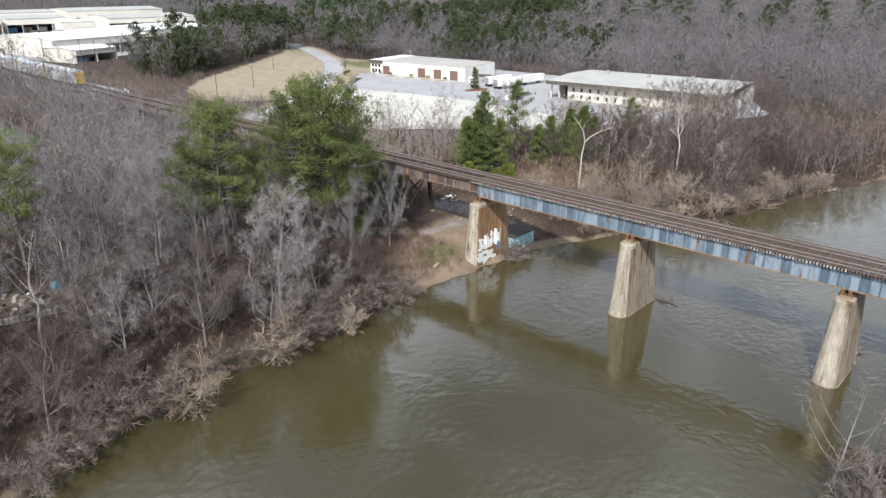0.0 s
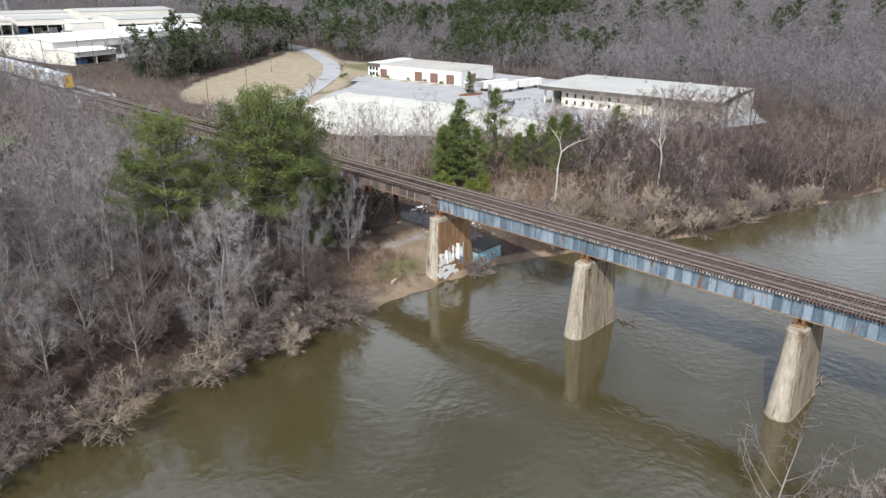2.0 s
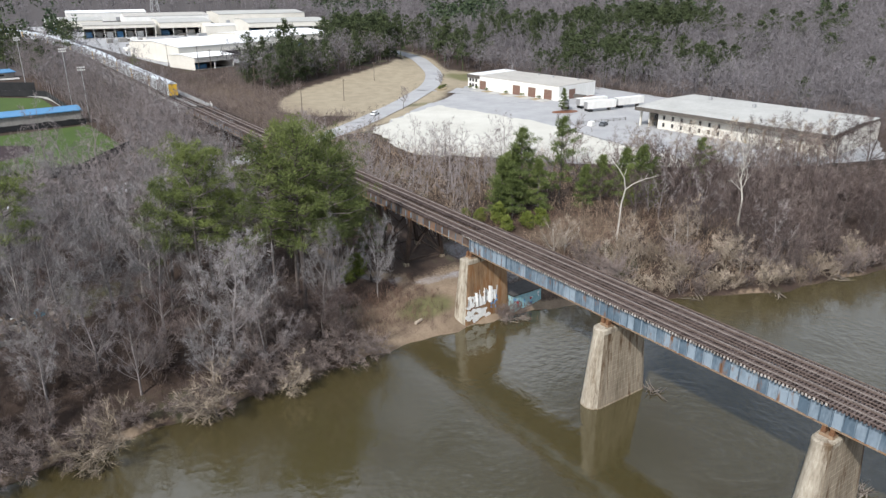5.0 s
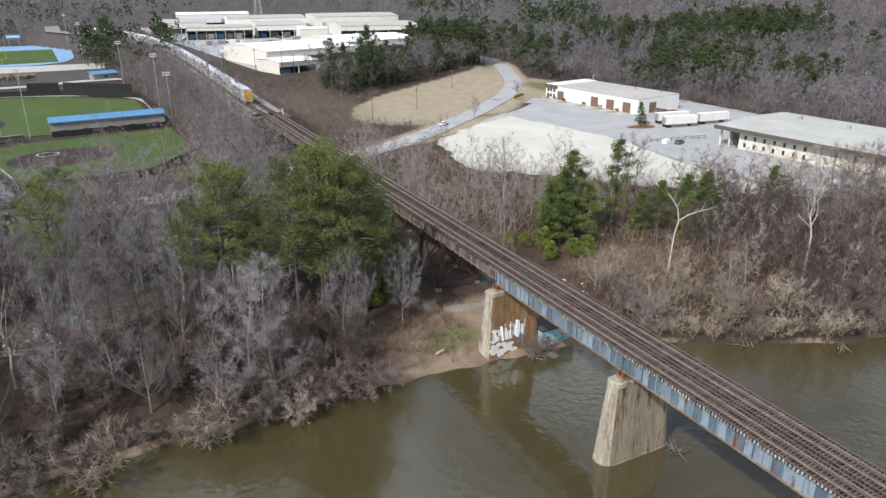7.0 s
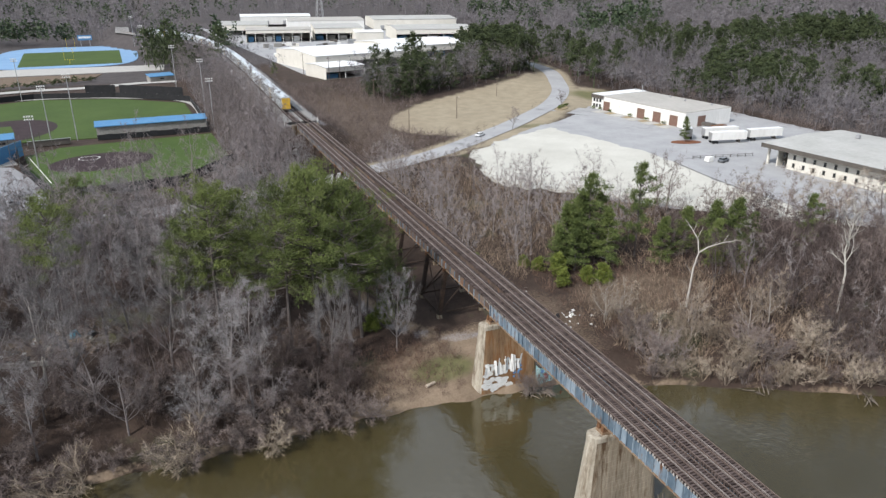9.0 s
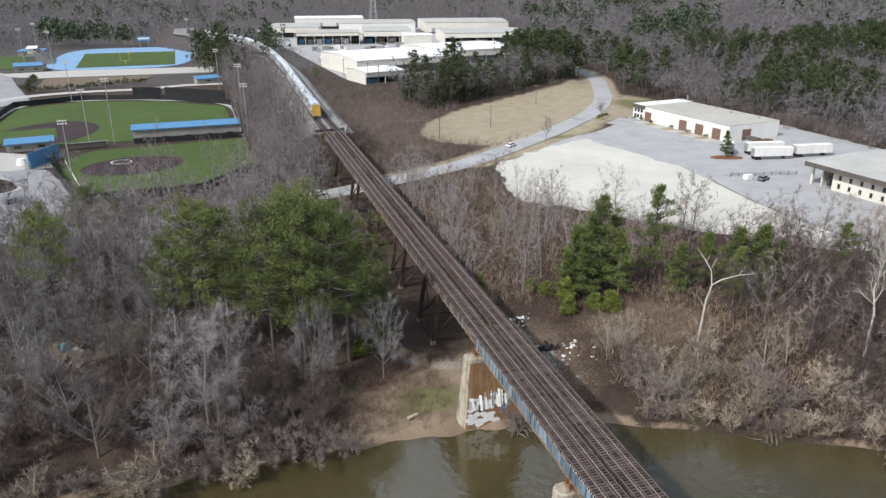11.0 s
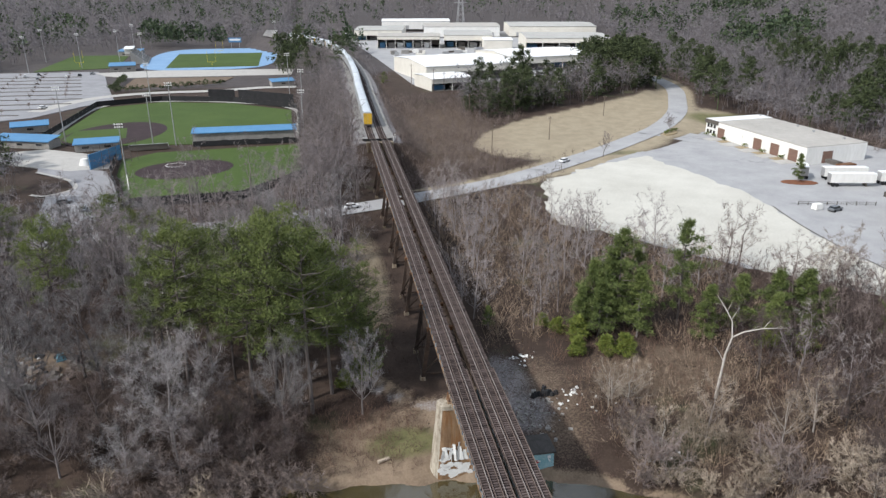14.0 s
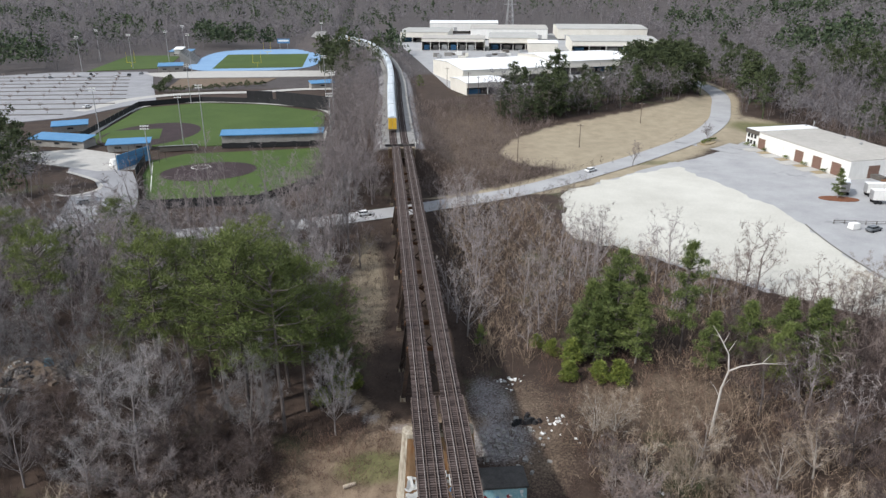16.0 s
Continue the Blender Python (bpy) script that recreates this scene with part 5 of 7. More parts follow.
def long_building(p, q, D, H, label):
    m, L = frame_m(p, q, FZ)
    t = thing("dugout_building", label, "dugout", at=m)
    part("wall", MB().box((L / 2, 0.15, H / 2), (L, 0.3, H)), M_BLOCK, t)
    part("wall", MB().box((L / 2, D - 0.15, H / 2), (L, 0.3, H)), M_BLOCK, t)
    for x in (0.15, L - 0.15):
        part("wall", MB().box((x, D / 2, H / 2), (0.3, D - 0.6, H)), M_BLOCK, t)
    rf = MB()
    rf.face([(-0.5, -0.6, H + 0.05), (L + 0.5, -0.6, H + 0.05), (L + 0.5, D + 0.5, H + 1.1), (-0.5, D + 0.5, H + 1.1)])
    rf.face([(-0.5, -0.6, H - 0.25), (L + 0.5, -0.6, H - 0.25), (L + 0.5, -0.6, H + 0.05), (-0.5, -0.6, H + 0.05)])
    part("roof", rf, M_BLUEROOF, t, "bright blue metal roof")
    k = int(L / 7)
    for i in range(k):
        opening(t, "window", (i + 0.5) * L / k, 1.2, 2.4, 0.8, -0.02, M_GLASS, M_BLOCK)
    return t


long_building((-64, 200), (-25, 201), 5.0, 5.0, "long block dugout building with a bright blue roof")
long_building((-106, 197), (-91, 199), 5, 3.0, "small block building with a blue roof")
long_building((-140, 212), (-117, 204), 7, 3.0, "small pavilion with a bright blue roof")
long_building((-141, 236), (-128, 240), 6, 3.0, "small pavilion with a bright blue roof")


def fence(pts, h, material, label, cat="fence"):
    t = thing("fence", label, cat, "field fences")
    post_me = MB().tube([(0, 0, 0), (0, 0, h + 0.15)], [0.05, 0.05], 6, True).mesh("post", M_POLE)
    for (xa, ya), (xb, yb) in zip(pts, pts[1:]):
        L = math.hypot(xb - xa, yb - ya)
        part("mesh_panel", MB().beam((xa, ya, FZ + h / 2), (xb, yb, FZ + h / 2), 0.05, h), material, t)
        k = max(1, int(L / 6))
        for i in range(k + 1):
            part("post", post_me, M_POLE, t, at=Matrix.Translation((xa + (xb - xa) * i / k, ya + (yb - ya) * i / k + 0.06, FZ)))
    return t


fence([(-24, 205), (-25, 277), (-58, 303.5), (-95, 313.5), (-124, 301), (-125, 222)], 2.6, M_BLACK, "black windscreen fence round the outfield")
fence([(-88, 183), (-85, 160), (-73, 122), (-40, 124), (-21, 148)], 2.8, M_BLACK, "black windscreen fence round the softball field")
fence([(-64, 199), (-24, 199.4)], 2.0, M_BLACK, "black windscreen fence below the dugout")
structure("warning_track", ribbon(spline([(-25.6, 206, FZ + 0.12), (-26.4, 274, FZ + 0.12), (-58, 301, FZ + 0.12), (-94.5, 311, FZ + 0.12), (-122, 298.5, FZ + 0.12), (-123.4, 222, FZ + 0.12)], 5), 2.4), M_PAD, "pale warning track", "path")
scr = thing("backstop_screen", "blue and grey screen with netting behind home plate", "screen", at=pose(-90, 176, FZ, 0, 0, 65))
part("panel", MB().box((0, 0, 2.6), (16, 0.3, 5.2)), M_BLUEROOF, scr)
for k in range(6):
    part("post", MB().tube([(-8 + 3.2 * k, 0.3, 0), (-8 + 3.2 * k, 0.3, 7)], [0.09, 0.09], 6), M_DARK, scr)
solo("small_dome", MB().prism(disc_poly(0, 0, 2.0, 1.6, 12), 0, 2.2, 0.6), M_WHITE, "white domed shelter beside the screen", "shelter", at=pose(-97, 176, FZ + 0.08))


def light_mast(x, y, h, lamps=4):
    z = FZ if x < -20 else height(x, y)
    t = thing("light_mast", "tall galvanised floodlight mast beside a field", "light mast", "floodlights", at=pose(x, y, z))
    part("pole", MB().tube([(0, 0, -0.3), (0, 0, h)], [0.22, 0.11], 8, True), M_POLE, t)
    for r in (0, 1):
        part("cross_arm", MB().box((0, 0, h - 0.4 - r * 0.9), (2.6, 0.15, 0.15)), M_POLE, t)
        for i in range(lamps):
            part("floodlight", MB().box((-1.1 + i * 2.2 / (lamps - 1), -0.25, h - 0.2 - r * 0.9), (0.42, 0.35, 0.42)), M_WHITE, t)
    return t


for x, y, h in ((-22, 203, 20), (-22, 235, 24), (-71, 203, 24), (-114, 214, 22), (-80, 160, 17), (-80, 206, 20), (-29, 305, 24), (-150, 470, 26), (-152, 530, 26), (-40, 440, 26), (-44, 560, 26), (-128, 440, 26), (-205, 452, 24), (-215, 520, 24), (-176, 470, 24), (-100, 310, 20)):
    light_mast(x, y, h)


def utility_pole(x, y, h):
    t = thing("utility_pole", "brown timber utility pole with a crossarm", "utility pole", "utility poles", at=pose(x, y, height(x, y)))
    part("pole", MB().tube([(0, 0, -0.5), (0, 0, h)], [0.16, 0.11], 8, True), M_WOODPOLE, t)
    part("crossarm", MB().box((0, 0, h - 0.7), (2.2, 0.12, 0.14)), M_WOODPOLE, t)
    for s in (-0.9, 0.9, 0):
        part("insulator", MB().tube([(s, 0, h - 0.63), (s, 0, h - 0.4)], [0.06, 0.04], 6, True), M_WHITE, t)


for x, y, h in ((48, 214, 12), (42, 268, 12), (46, 262, 11), (34, 290, 12), (45, 162, 10), (72, 178, 9), (110, 216, 9)):
    utility_pole(x, y, h)
# ---- trees ----
def make_tree(name, label, category, group, parts, wood_mat, leaf_mat, crown_name="crown"):
    W, T = parts
    t = thing(name, label, category, group)
    part("trunk", W.mesh("trunk", wood_mat, True), wood_mat, t)
    part(crown_name, tri_mesh(crown_name, T, leaf_mat), leaf_mat, t)
    return t


def plant(proto, x, y, rot, s, sz=None, lean=0.0):
    m = pose(x, y, height(x, y), lean, lean * 0.6, rot) @ Matrix.Diagonal((s, s, sz or s, 1))
    if proto not in planted:
        planted.add(proto)
        proto.matrix_basis = m
        return proto
    c = copy_thing(proto, m)
    c.scale = (s, s, sz or s)
    return c


planted = set()
G_LABEL, T_LABEL, B_LABEL = "bare grey winter tree with a rounded twiggy crown", "tall slender leafless tree with a pale grey trunk", "buff many-stemmed leafless shrub leaning over the bank"
S_LABEL = "tall silver-grey leafless tree with a wide fan of fine twigs"
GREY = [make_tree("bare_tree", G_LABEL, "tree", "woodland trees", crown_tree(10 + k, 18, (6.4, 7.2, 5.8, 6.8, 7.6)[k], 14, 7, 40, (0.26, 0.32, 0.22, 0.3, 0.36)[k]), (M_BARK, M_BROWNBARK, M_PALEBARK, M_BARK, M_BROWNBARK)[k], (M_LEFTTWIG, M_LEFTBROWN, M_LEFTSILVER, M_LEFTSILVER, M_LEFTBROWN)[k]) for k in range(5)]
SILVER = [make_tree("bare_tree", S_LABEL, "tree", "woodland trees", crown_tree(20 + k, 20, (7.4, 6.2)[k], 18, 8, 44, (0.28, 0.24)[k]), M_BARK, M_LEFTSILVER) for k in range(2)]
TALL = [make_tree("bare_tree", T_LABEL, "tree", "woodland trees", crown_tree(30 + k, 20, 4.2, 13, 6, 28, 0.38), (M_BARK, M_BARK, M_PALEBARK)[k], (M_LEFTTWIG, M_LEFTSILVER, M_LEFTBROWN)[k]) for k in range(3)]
BUFF = [make_tree("bare_shrub", B_LABEL, "shrub", "bank shrubs", bare_tree(50 + k, 5.6, 3.6, 20, 6, 14, 0.10, stems=5, up=0.3, wood=0.8), (M_BARK, M_PALE, M_PALE)[k], (M_DULLTWIG, M_PALE, M_PALE)[k]) for k in range(3)]
THICKET = [make_tree("bare_shrub", "low brown leafless thicket shrub on the bank", "shrub", "bank shrubs", bare_tree(70 + k, 4.6, 3.2, 18, 5, 12, 0.08, stems=5, up=0.4, wood=0.7), M_BROWNBARK, M_BROWNWOOD) for k in range(2)]
WARM = [make_tree("bare_tree", "leafless warm-grey tree on the sunlit bank", "tree", "woodland trees", crown_tree(60 + k, 13, 5.2, 13, 6, 30, 0.15), M_PALEBARK, (M_BUFFTREE, M_PALE, M_BUFFTREE)[k]) for k in range(3)]
LOTPINE = make_tree("pine_tree", "bright green pine with open layered limbs", "pine tree", "pines", pine_tree(93, 20, 5.4, 0.2, 24, 6, 60, 0.22, False, 0.45, 0.13), M_BROWNBARK, M_BRIGHTPINE)
PINE = [make_tree("pine_tree", "dark green pine with clumped needles and dark lower trunk", "pine tree", "pines", pine_tree(90 + k, 22, 6.4, 0.42, 36, 7, 60, 0.2, False, 0.36, 0.085), M_BROWNBARK, M_PINE) for k in range(3)]
CONE = [make_tree("young_pine", "young bright green pine with foliage down to its base", "pine tree", "pines", pine_tree(95 + k, 14, 3.8, 0.10, 26, 6, 56, 0.7, False, 0.42, 0.125), M_BARK, M_BRIGHTPINE) for k in range(2)]
YELLOW = make_tree("evergreen_shrub", "yellow-green evergreen shrub among bare brush", "shrub", "evergreen shrubs", pine_tree(99, 4.5, 2.4, 0.05, 20, 5, 34, 0.4), M_BARK, M_YELLOWGREEN)


def tri_array(W):
    """The triangles of an MB."""
    v = np.array(W.v)
    f = np.array([t for q in W.f for t in ((q[0], q[1], q[2]), (q[0], q[2], q[3]))])
    return v[f]


def template(seed, H, R, **kw):
    W, T = crown_tree(seed, H, R, **kw)
    return np.concatenate([tri_array(W), T])


MID = [template(200 + k, 15, 5.0, limbs=10, subs=5, twigs=10, low=0.2, wood=0.9, light=True, tw=1.9) for k in range(4)]
FARSIDE = [template(230 + k, 15 + k, 5.8, limbs=9, subs=4, twigs=8, low=0.15, wood=0.5, light=True, tw=4.4, fuzz=1.35) for k in range(4)]
HILLPINE = [np.concatenate([tri_array(w_), t_]) for w_, t_ in (pine_tree(250 + k, 15, 5.2, 0.28, 16, 4, 16, 0.12, True, 0.72, 0.34) for k in range(3))]
LOWPINE = [np.concatenate([tri_array(w_), t_]) for w_, t_ in (pine_tree(260 + k, 13, 4.6, 0.04, 20, 4, 16, 0.35, True, 0.62, 0.32) for k in range(3))]
MIDPINE = [np.concatenate([tri_array(w_), t_]) for w_, t_ in (pine_tree(240 + k, 14, 4.4, 0.15, 18, 3, 9, 0.4, True, 0.9, 0.5) for k in range(3))]
MIDTALL = [template(210 + k, 18, 4.0, limbs=10, subs=5, twigs=9, low=0.34, light=True, tw=1.9) for k in range(2)]
BRUSH = [brush(220 + k, 4.2, 2.6, 14, 5) for k in range(4)]


def joined(name, label, templates, pts, smin, smax, material, seed, category="woods"):
    """Many trees in one mesh, for woods where nobody could count them."""
    if len(pts) == 0:
        return
    pts = np.asarray(pts)
    g = np.random.default_rng(seed)
    z = road_blend(pts[:, 0], pts[:, 1], ground_z(pts[:, 0], pts[:, 1]))[0]
    which = g.integers(0, len(templates), len(pts))
    out = []
    for k, T in enumerate(templates):
        for p, zz in zip(pts[which == k], z[which == k]):
            an, s = g.uniform(0, 6.283), g.uniform(smin, smax)
            c, sn_ = math.cos(an) * s, math.sin(an) * s
            rot = np.array([[c, -sn_, 0], [sn_, c, 0], [0, 0, s * g.uniform(0.9, 1.15)]])
            out.append(T @ rot.T + np.array([p[0], p[1], zz]))
    return solo(name, tri_mesh(name, np.concatenate(out), material), material, label, category, kind="stuff")


def inside(x, y, poly):
    r = False
    for (xa, ya), (xb, yb) in zip(poly, poly[1:] + poly[:1]):
        if (ya > y) != (yb > y) and x < (xb - xa) * (y - ya) / (yb - ya) + xa:
            r = not r
    return r


BALL = [(-24, 335), (-22, 128), (-42, 118), (-72, 112), (-73, 98), (-96, 96), (-108, 150), (-142, 196), (-300, 250), (-315, 410), (-228, 455), (-210, 566), (-140, 612), (-50, 612), (-36, 450), (-22, 440)]
VERGE = [(54, 122), (84, 140), (108, 156), (121, 169), (134, 175), (162, 183), (172, 215), (160, 222), (128, 196), (98, 170), (77, 153)]
WORKS = [(16, 258), (110, 258), (150, 330), (235, 360), (260, 760), (-5, 760), (20, 420)]


def free(x, y, margin=0.0):
    """Open ground where nothing woody grows."""
    if float(np.interp(x, BANK_X, BANK_Y)) + 1.5 > y > float(np.interp(x, NEAR_X, NEAR_Y)) - 1.5:
        return False
    if -130 < y < 700 and abs(x - track_x(y)) < 6.0 + margin:
        return False
    if min((x - p[0]) ** 2 + (y - p[1]) ** 2 for p in ROAD_PTS[::2]) < (6 + margin) ** 2:
        return False
    if inside(x, y, LOT) or inside(x, y, BALL) or inside(x, y, HAYFIELD) or inside(x, y, WORKS) or inside(x, y, VERGE):
        return False
    return True


CLUMPS = [(261, 275, 26), (200, 172, 15), (216, 152, 15), (305, 255, 28), (352, 232, 28), (189, 293, 9), (232, 168, 18), (250, 205, 15), (240, 120, 12)]
CLUMPS += [(random.Random(900 + k).uniform(185, 900), random.Random(300 + k).uniform(380, 1000), random.Random(500 + k).uniform(14, 38)) for k in range(50)]


def clump(x, y):
    """Above 0 inside the pine clumps of the hillside."""
    return np.max([1 - np.hypot(x - a, (y - b) * 0.8) / r for a, b, r in CLUMPS], axis=0)


pine_noise = lambda x, y: np.sin(x * 0.021 + 1.1) * np.sin(y * 0.017 + 0.4) + 0.6 * np.sin(x * 0.05 + y * 0.043)
rng = random.Random(7)


def spread(x0, x1, y0, y1, gap, keep=None, jit=0.48):
    """Jittered places on open ground."""
    out = []
    y = y0
    while y < y1:
        x = x0
        while x < x1:
            px, py = x + rng.uniform(-jit, jit) * gap, y + rng.uniform(-jit, jit) * gap
            if free(px, py) and (keep is None or keep(px, py)):
                out.append((px, py))
            x += gap
        y += gap
    return out


def scatter(pts, protos, smin, smax):
    for px, py in pts:
        s = rng.uniform(smin, smax)
        plant(rng.choice(protos), px, py, rng.uniform(0, 360), s, s * rng.uniform(0.9, 1.12), rng.uniform(-4, 4))


# the pine stand beside the trestle
for k, (x, y, s, sz) in enumerate(((-26.5, 14.5, 1.22, 1.40), (-21.5, 13.5, 1.08, 1.30), (-18.5, 17.5, 1.0, 1.16), (-30.5, 17.5, 1.0, 1.26), (-25, 20.5, 1.15, 1.32), (-41, 23.5, 1.02, 1.26), (-38, 27.5, 0.95, 1.1), (-45, 26, 0.8, 0.95), (-34, 24, 0.7, 0.85), (-13.5, 23, 0.75, 0.85), (-12, 17, 0.5, 0.6), (-16, 20.5, 0.7, 0.8), (-22, 25, 0.9, 1.0))):
    plant(PINE[k % 3], x, y, rng.uniform(0, 360), s, sz * rng.uniform(0.98, 1.02))
for k, (x, y, s, sz) in enumerate(((-64, 78, 0.8, 0.72), (-59, 74, 0.7, 0.6), (-85, 72, 0.8, 0.75), (-90, 66, 0.75, 0.7), (-72, 70, 0.6, 0.55), (-95, 58, 0.8, 0.8))):
    plant(PINE[k % 3], x, y, rng.uniform(0, 360), s, sz)
plant(LOTPINE, 47, 27, 40, 0.86, 1.06)
plant(LOTPINE, 35, 28, 140, 1.0, 0.98)
plant(LOTPINE, 40, 31, 250, 0.72, 0.72)
plant(LOTPINE, 81.2, 12.4, 20, 0.66, 0.74)
plant(PINE[1], -66, 42, 60, 0.9, 1.0)
for k, (x, y, s) in enumerate(((34, 29, 1.0), (31, 26, 0.72), (38, 25, 0.85), (37, 35, 0.8), (62, 20, 0.85), (67, 19, 0.85), (57, 23, 0.75), (60, 17, 0.65), (50, 22, 0.7), (71, 18, 0.65), (31, 30, 0.85), (28, 28, 0.6), (12, 34, 0.3))):
    plant(CONE[k % 2], x, y, rng.uniform(0, 360), s * 1.25, s * 1.1)
for x, y, s in ((27, 26, 0.9), (25, 21, 0.7), (24, 29, 0.6), (30, 20, 0.7), (33, 19, 0.8), (60, 16, 1.0), (64, 13, 0.9), (22, 32, 0.5), (-13, 21, 0.8), (-10.5, 23, 0.55), (-16, 19, 0.6)):
    plant(YELLOW, x, y, rng.uniform(0, 360), s)
STAND = lambda x, y: not (-44 < x < -10 and 16 < y < 28)
near_open = lambda x, y: STAND(x, y) and not (-14 < x < -3 and 22 < y < 104) and not (21 < x < 41 and 16 < y < 34) and not (43 < x < 50 and 22 < y < 31) and not (-20 < x < 9 and y < 11) and not (6 < x < 23 and -8 < y < 24) and not (-22 < x < -3 and y < 22) and not (54 < x < 72 and 13 < y < 25) and not (-83 < x < -59 and 22 < y < 41)
off_bank = lambda x, y: y - float(np.interp(x, BANK_X, BANK_Y))
MARKS = ((SILVER[0], -63, 16.5, 1.15, 1.24), (SILVER[1], -41.5, 8.5, 1.05, 1.0), (SILVER[1], -25.6, 9.5, 0.75, 0.93), (SILVER[1], -13.7, 12.0, 0.52, 0.80), (TALL[2], -46.5, 8.7, 0.7, 0.68), (GREY[3], -49.4, 18.0, 0.95, 0.95),
         (GREY[0], -39.5, 1.6, 0.9, 0.72), (SILVER[0], -47.0, 3.5, 0.62, 0.50), (GREY[1], -29.5, 2.8, 0.85, 0.62), (GREY[4], -25.0, 4.0, 0.6, 0.5), (GREY[3], -55.0, 25.0, 1.1, 1.15), (SILVER[0], -90.0, 30.0, 1.0, 1.05),
         (SILVER[1], -26.0, 67.0, 1.0, 1.0), (SILVER[1], -18.3, 82.6, 0.85, 0.78), (GREY[3], -36.3, 88.0, 0.9, 0.72), (SILVER[1], -84.0, 20.0, 1.0, 0.95), (GREY[0], -56.5, 6.0, 0.7, 0.8), (TALL[1], -68.0, 5.0, 0.75, 0.8))
for proto_, x_, y_, s_, sz_ in MARKS:
    plant(proto_, x_, y_, rng.uniform(0, 360), s_, sz_)
clear_mark = lambda x, y: all((x - m_[1]) ** 2 + (y - m_[2]) ** 2 > 20 for m_ in MARKS)
scatter(spread(-112, -8, 3.0, 15, 7.0, lambda x, y: near_open(x, y) and clear_mark(x, y)), GREY[:2] + GREY[4:] * 2 + GREY[1:2] + TALL[::2], 0.55, 0.9)
scatter(spread(-114, -8, 15, 46, 8.2, lambda x, y: near_open(x, y) and clear_mark(x, y)), GREY + SILVER[:1] + TALL, 0.8, 1.15)
scatter(spread(-96, -15, 48, 82, 10.5, lambda x, y: near_open(x, y) and clear_mark(x, y)), SILVER + GREY[::3] + GREY[1:2], 0.75, 1.0)
scatter(spread(-108, -24, 1.5, 16, 5.2), THICKET, 0.7, 1.3)
scatter(spread(22, 96, -40, 30, 7.2, lambda x, y: near_open(x, y) and lot_side(x, y) < -3 and 6 < off_bank(x, y) < 19 and x < 54), WARM, 0.5, 0.8)
scatter(spread(54, 112, -40, 30, 6.6, lambda x, y: near_open(x, y) and lot_side(x, y) < -3 and off_bank(x, y) > 4), [GREY[1], GREY[4]], 0.45, 0.72)
for x_ in np.arange(24, 96, 2.6):
    s = rng.uniform(0.5, 0.95)
    plant(rng.choice(BUFF + THICKET), x_, float(np.interp(x_, BANK_X, BANK_Y)) + rng.uniform(0.6, 2.2), rng.uniform(0, 360), s)
for px, py, s in ((90, 37, 0.9), (96, 27, 1.0), (104, 17, 1.1), (101, 22, 0.8), (110, 10, 1.1), (84, 34, 0.7), (116, 6, 1.0), (97, 19, 0.9), (123, 3, 1.1)):
    plant(rng.choice(WARM[1:]), px, py, rng.uniform(0, 360), s)
for px, py in [(x_ + rng.uniform(-1, 1), float(np.interp(x_, BANK_X, BANK_Y)) + rng.uniform(0.2, 1.7)) for x_ in np.arange(-110, -22, 2.9)]:
    s = rng.uniform(0.6, 1.5)
    plant(rng.choice(THICKET), px, py, rng.uniform(0, 360), s, s * 0.8, 0) .rotation_euler = (radians(rng.uniform(22, 42)), radians(rng.uniform(-10, 10)), 0)
for x_, y_, s_ in ((-63, -2.2, 1.4), (-49, -0.6, 1.25), (-37.5, -1.4, 0.9)):
    plant(BUFF[1], x_, y_, rng.uniform(0, 360), s_).rotation_euler = (radians(34), 0, radians(rng.uniform(-30, 30)))
scatter(spread(24, 54, -40, 6, 4.8, lambda x, y: off_bank(x, y) < 11), BUFF, 0.85, 1.3)
scatter(spread(54, 84, -50, 0, 5.2, lambda x, y: off_bank(x, y) < 11), THICKET + BUFF[:2], 0.8, 1.3)
for x_, y_, s_ in ((106, 14, 1.3), (112, 5, 1.35), (119, 12, 1.25), (125, 0, 1.4), (132, -6, 1.4), (100, 8, 1.2), (116, -4, 1.3), (108, -8, 1.25), (140, -2, 1.35), (122, -14, 1.3)):
    plant(rng.choice((GREY[0], GREY[1], GREY[4])), x_, y_, rng.uniform(0, 360), s_ * 0.62)
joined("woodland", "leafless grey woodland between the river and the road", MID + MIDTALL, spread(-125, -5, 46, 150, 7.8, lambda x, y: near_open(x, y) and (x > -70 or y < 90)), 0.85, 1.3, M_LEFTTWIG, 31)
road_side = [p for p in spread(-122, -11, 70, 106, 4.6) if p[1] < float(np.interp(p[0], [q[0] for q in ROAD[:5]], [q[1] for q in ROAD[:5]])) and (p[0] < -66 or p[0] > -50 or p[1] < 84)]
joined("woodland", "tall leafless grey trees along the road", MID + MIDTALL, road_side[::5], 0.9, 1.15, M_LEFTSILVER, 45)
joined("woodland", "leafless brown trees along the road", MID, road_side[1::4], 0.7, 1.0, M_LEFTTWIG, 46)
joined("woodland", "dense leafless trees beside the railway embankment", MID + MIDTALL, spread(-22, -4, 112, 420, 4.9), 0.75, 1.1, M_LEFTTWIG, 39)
below = spread(9, 190, -80, 120, 6.5, lambda x, y: near_open(x, y) and lot_side(x, y) < -1 and (x > 96 or y > 33 or off_bank(x, y) > 6) and not (x < 58 and y < 31))
joined("woodland", "leafless warm-grey woodland below the gravel lot", MID, [p for k, p in enumerate(below) if p[0] < 62 and k % 4], 0.6, 1.0, M_TWIG, 32)
joined("woodland", "leafless brown woodland below the gravel lot", MID, [p for p in below if p[0] >= 62], 0.7, 1.1, M_BROWNWOOD, 38)
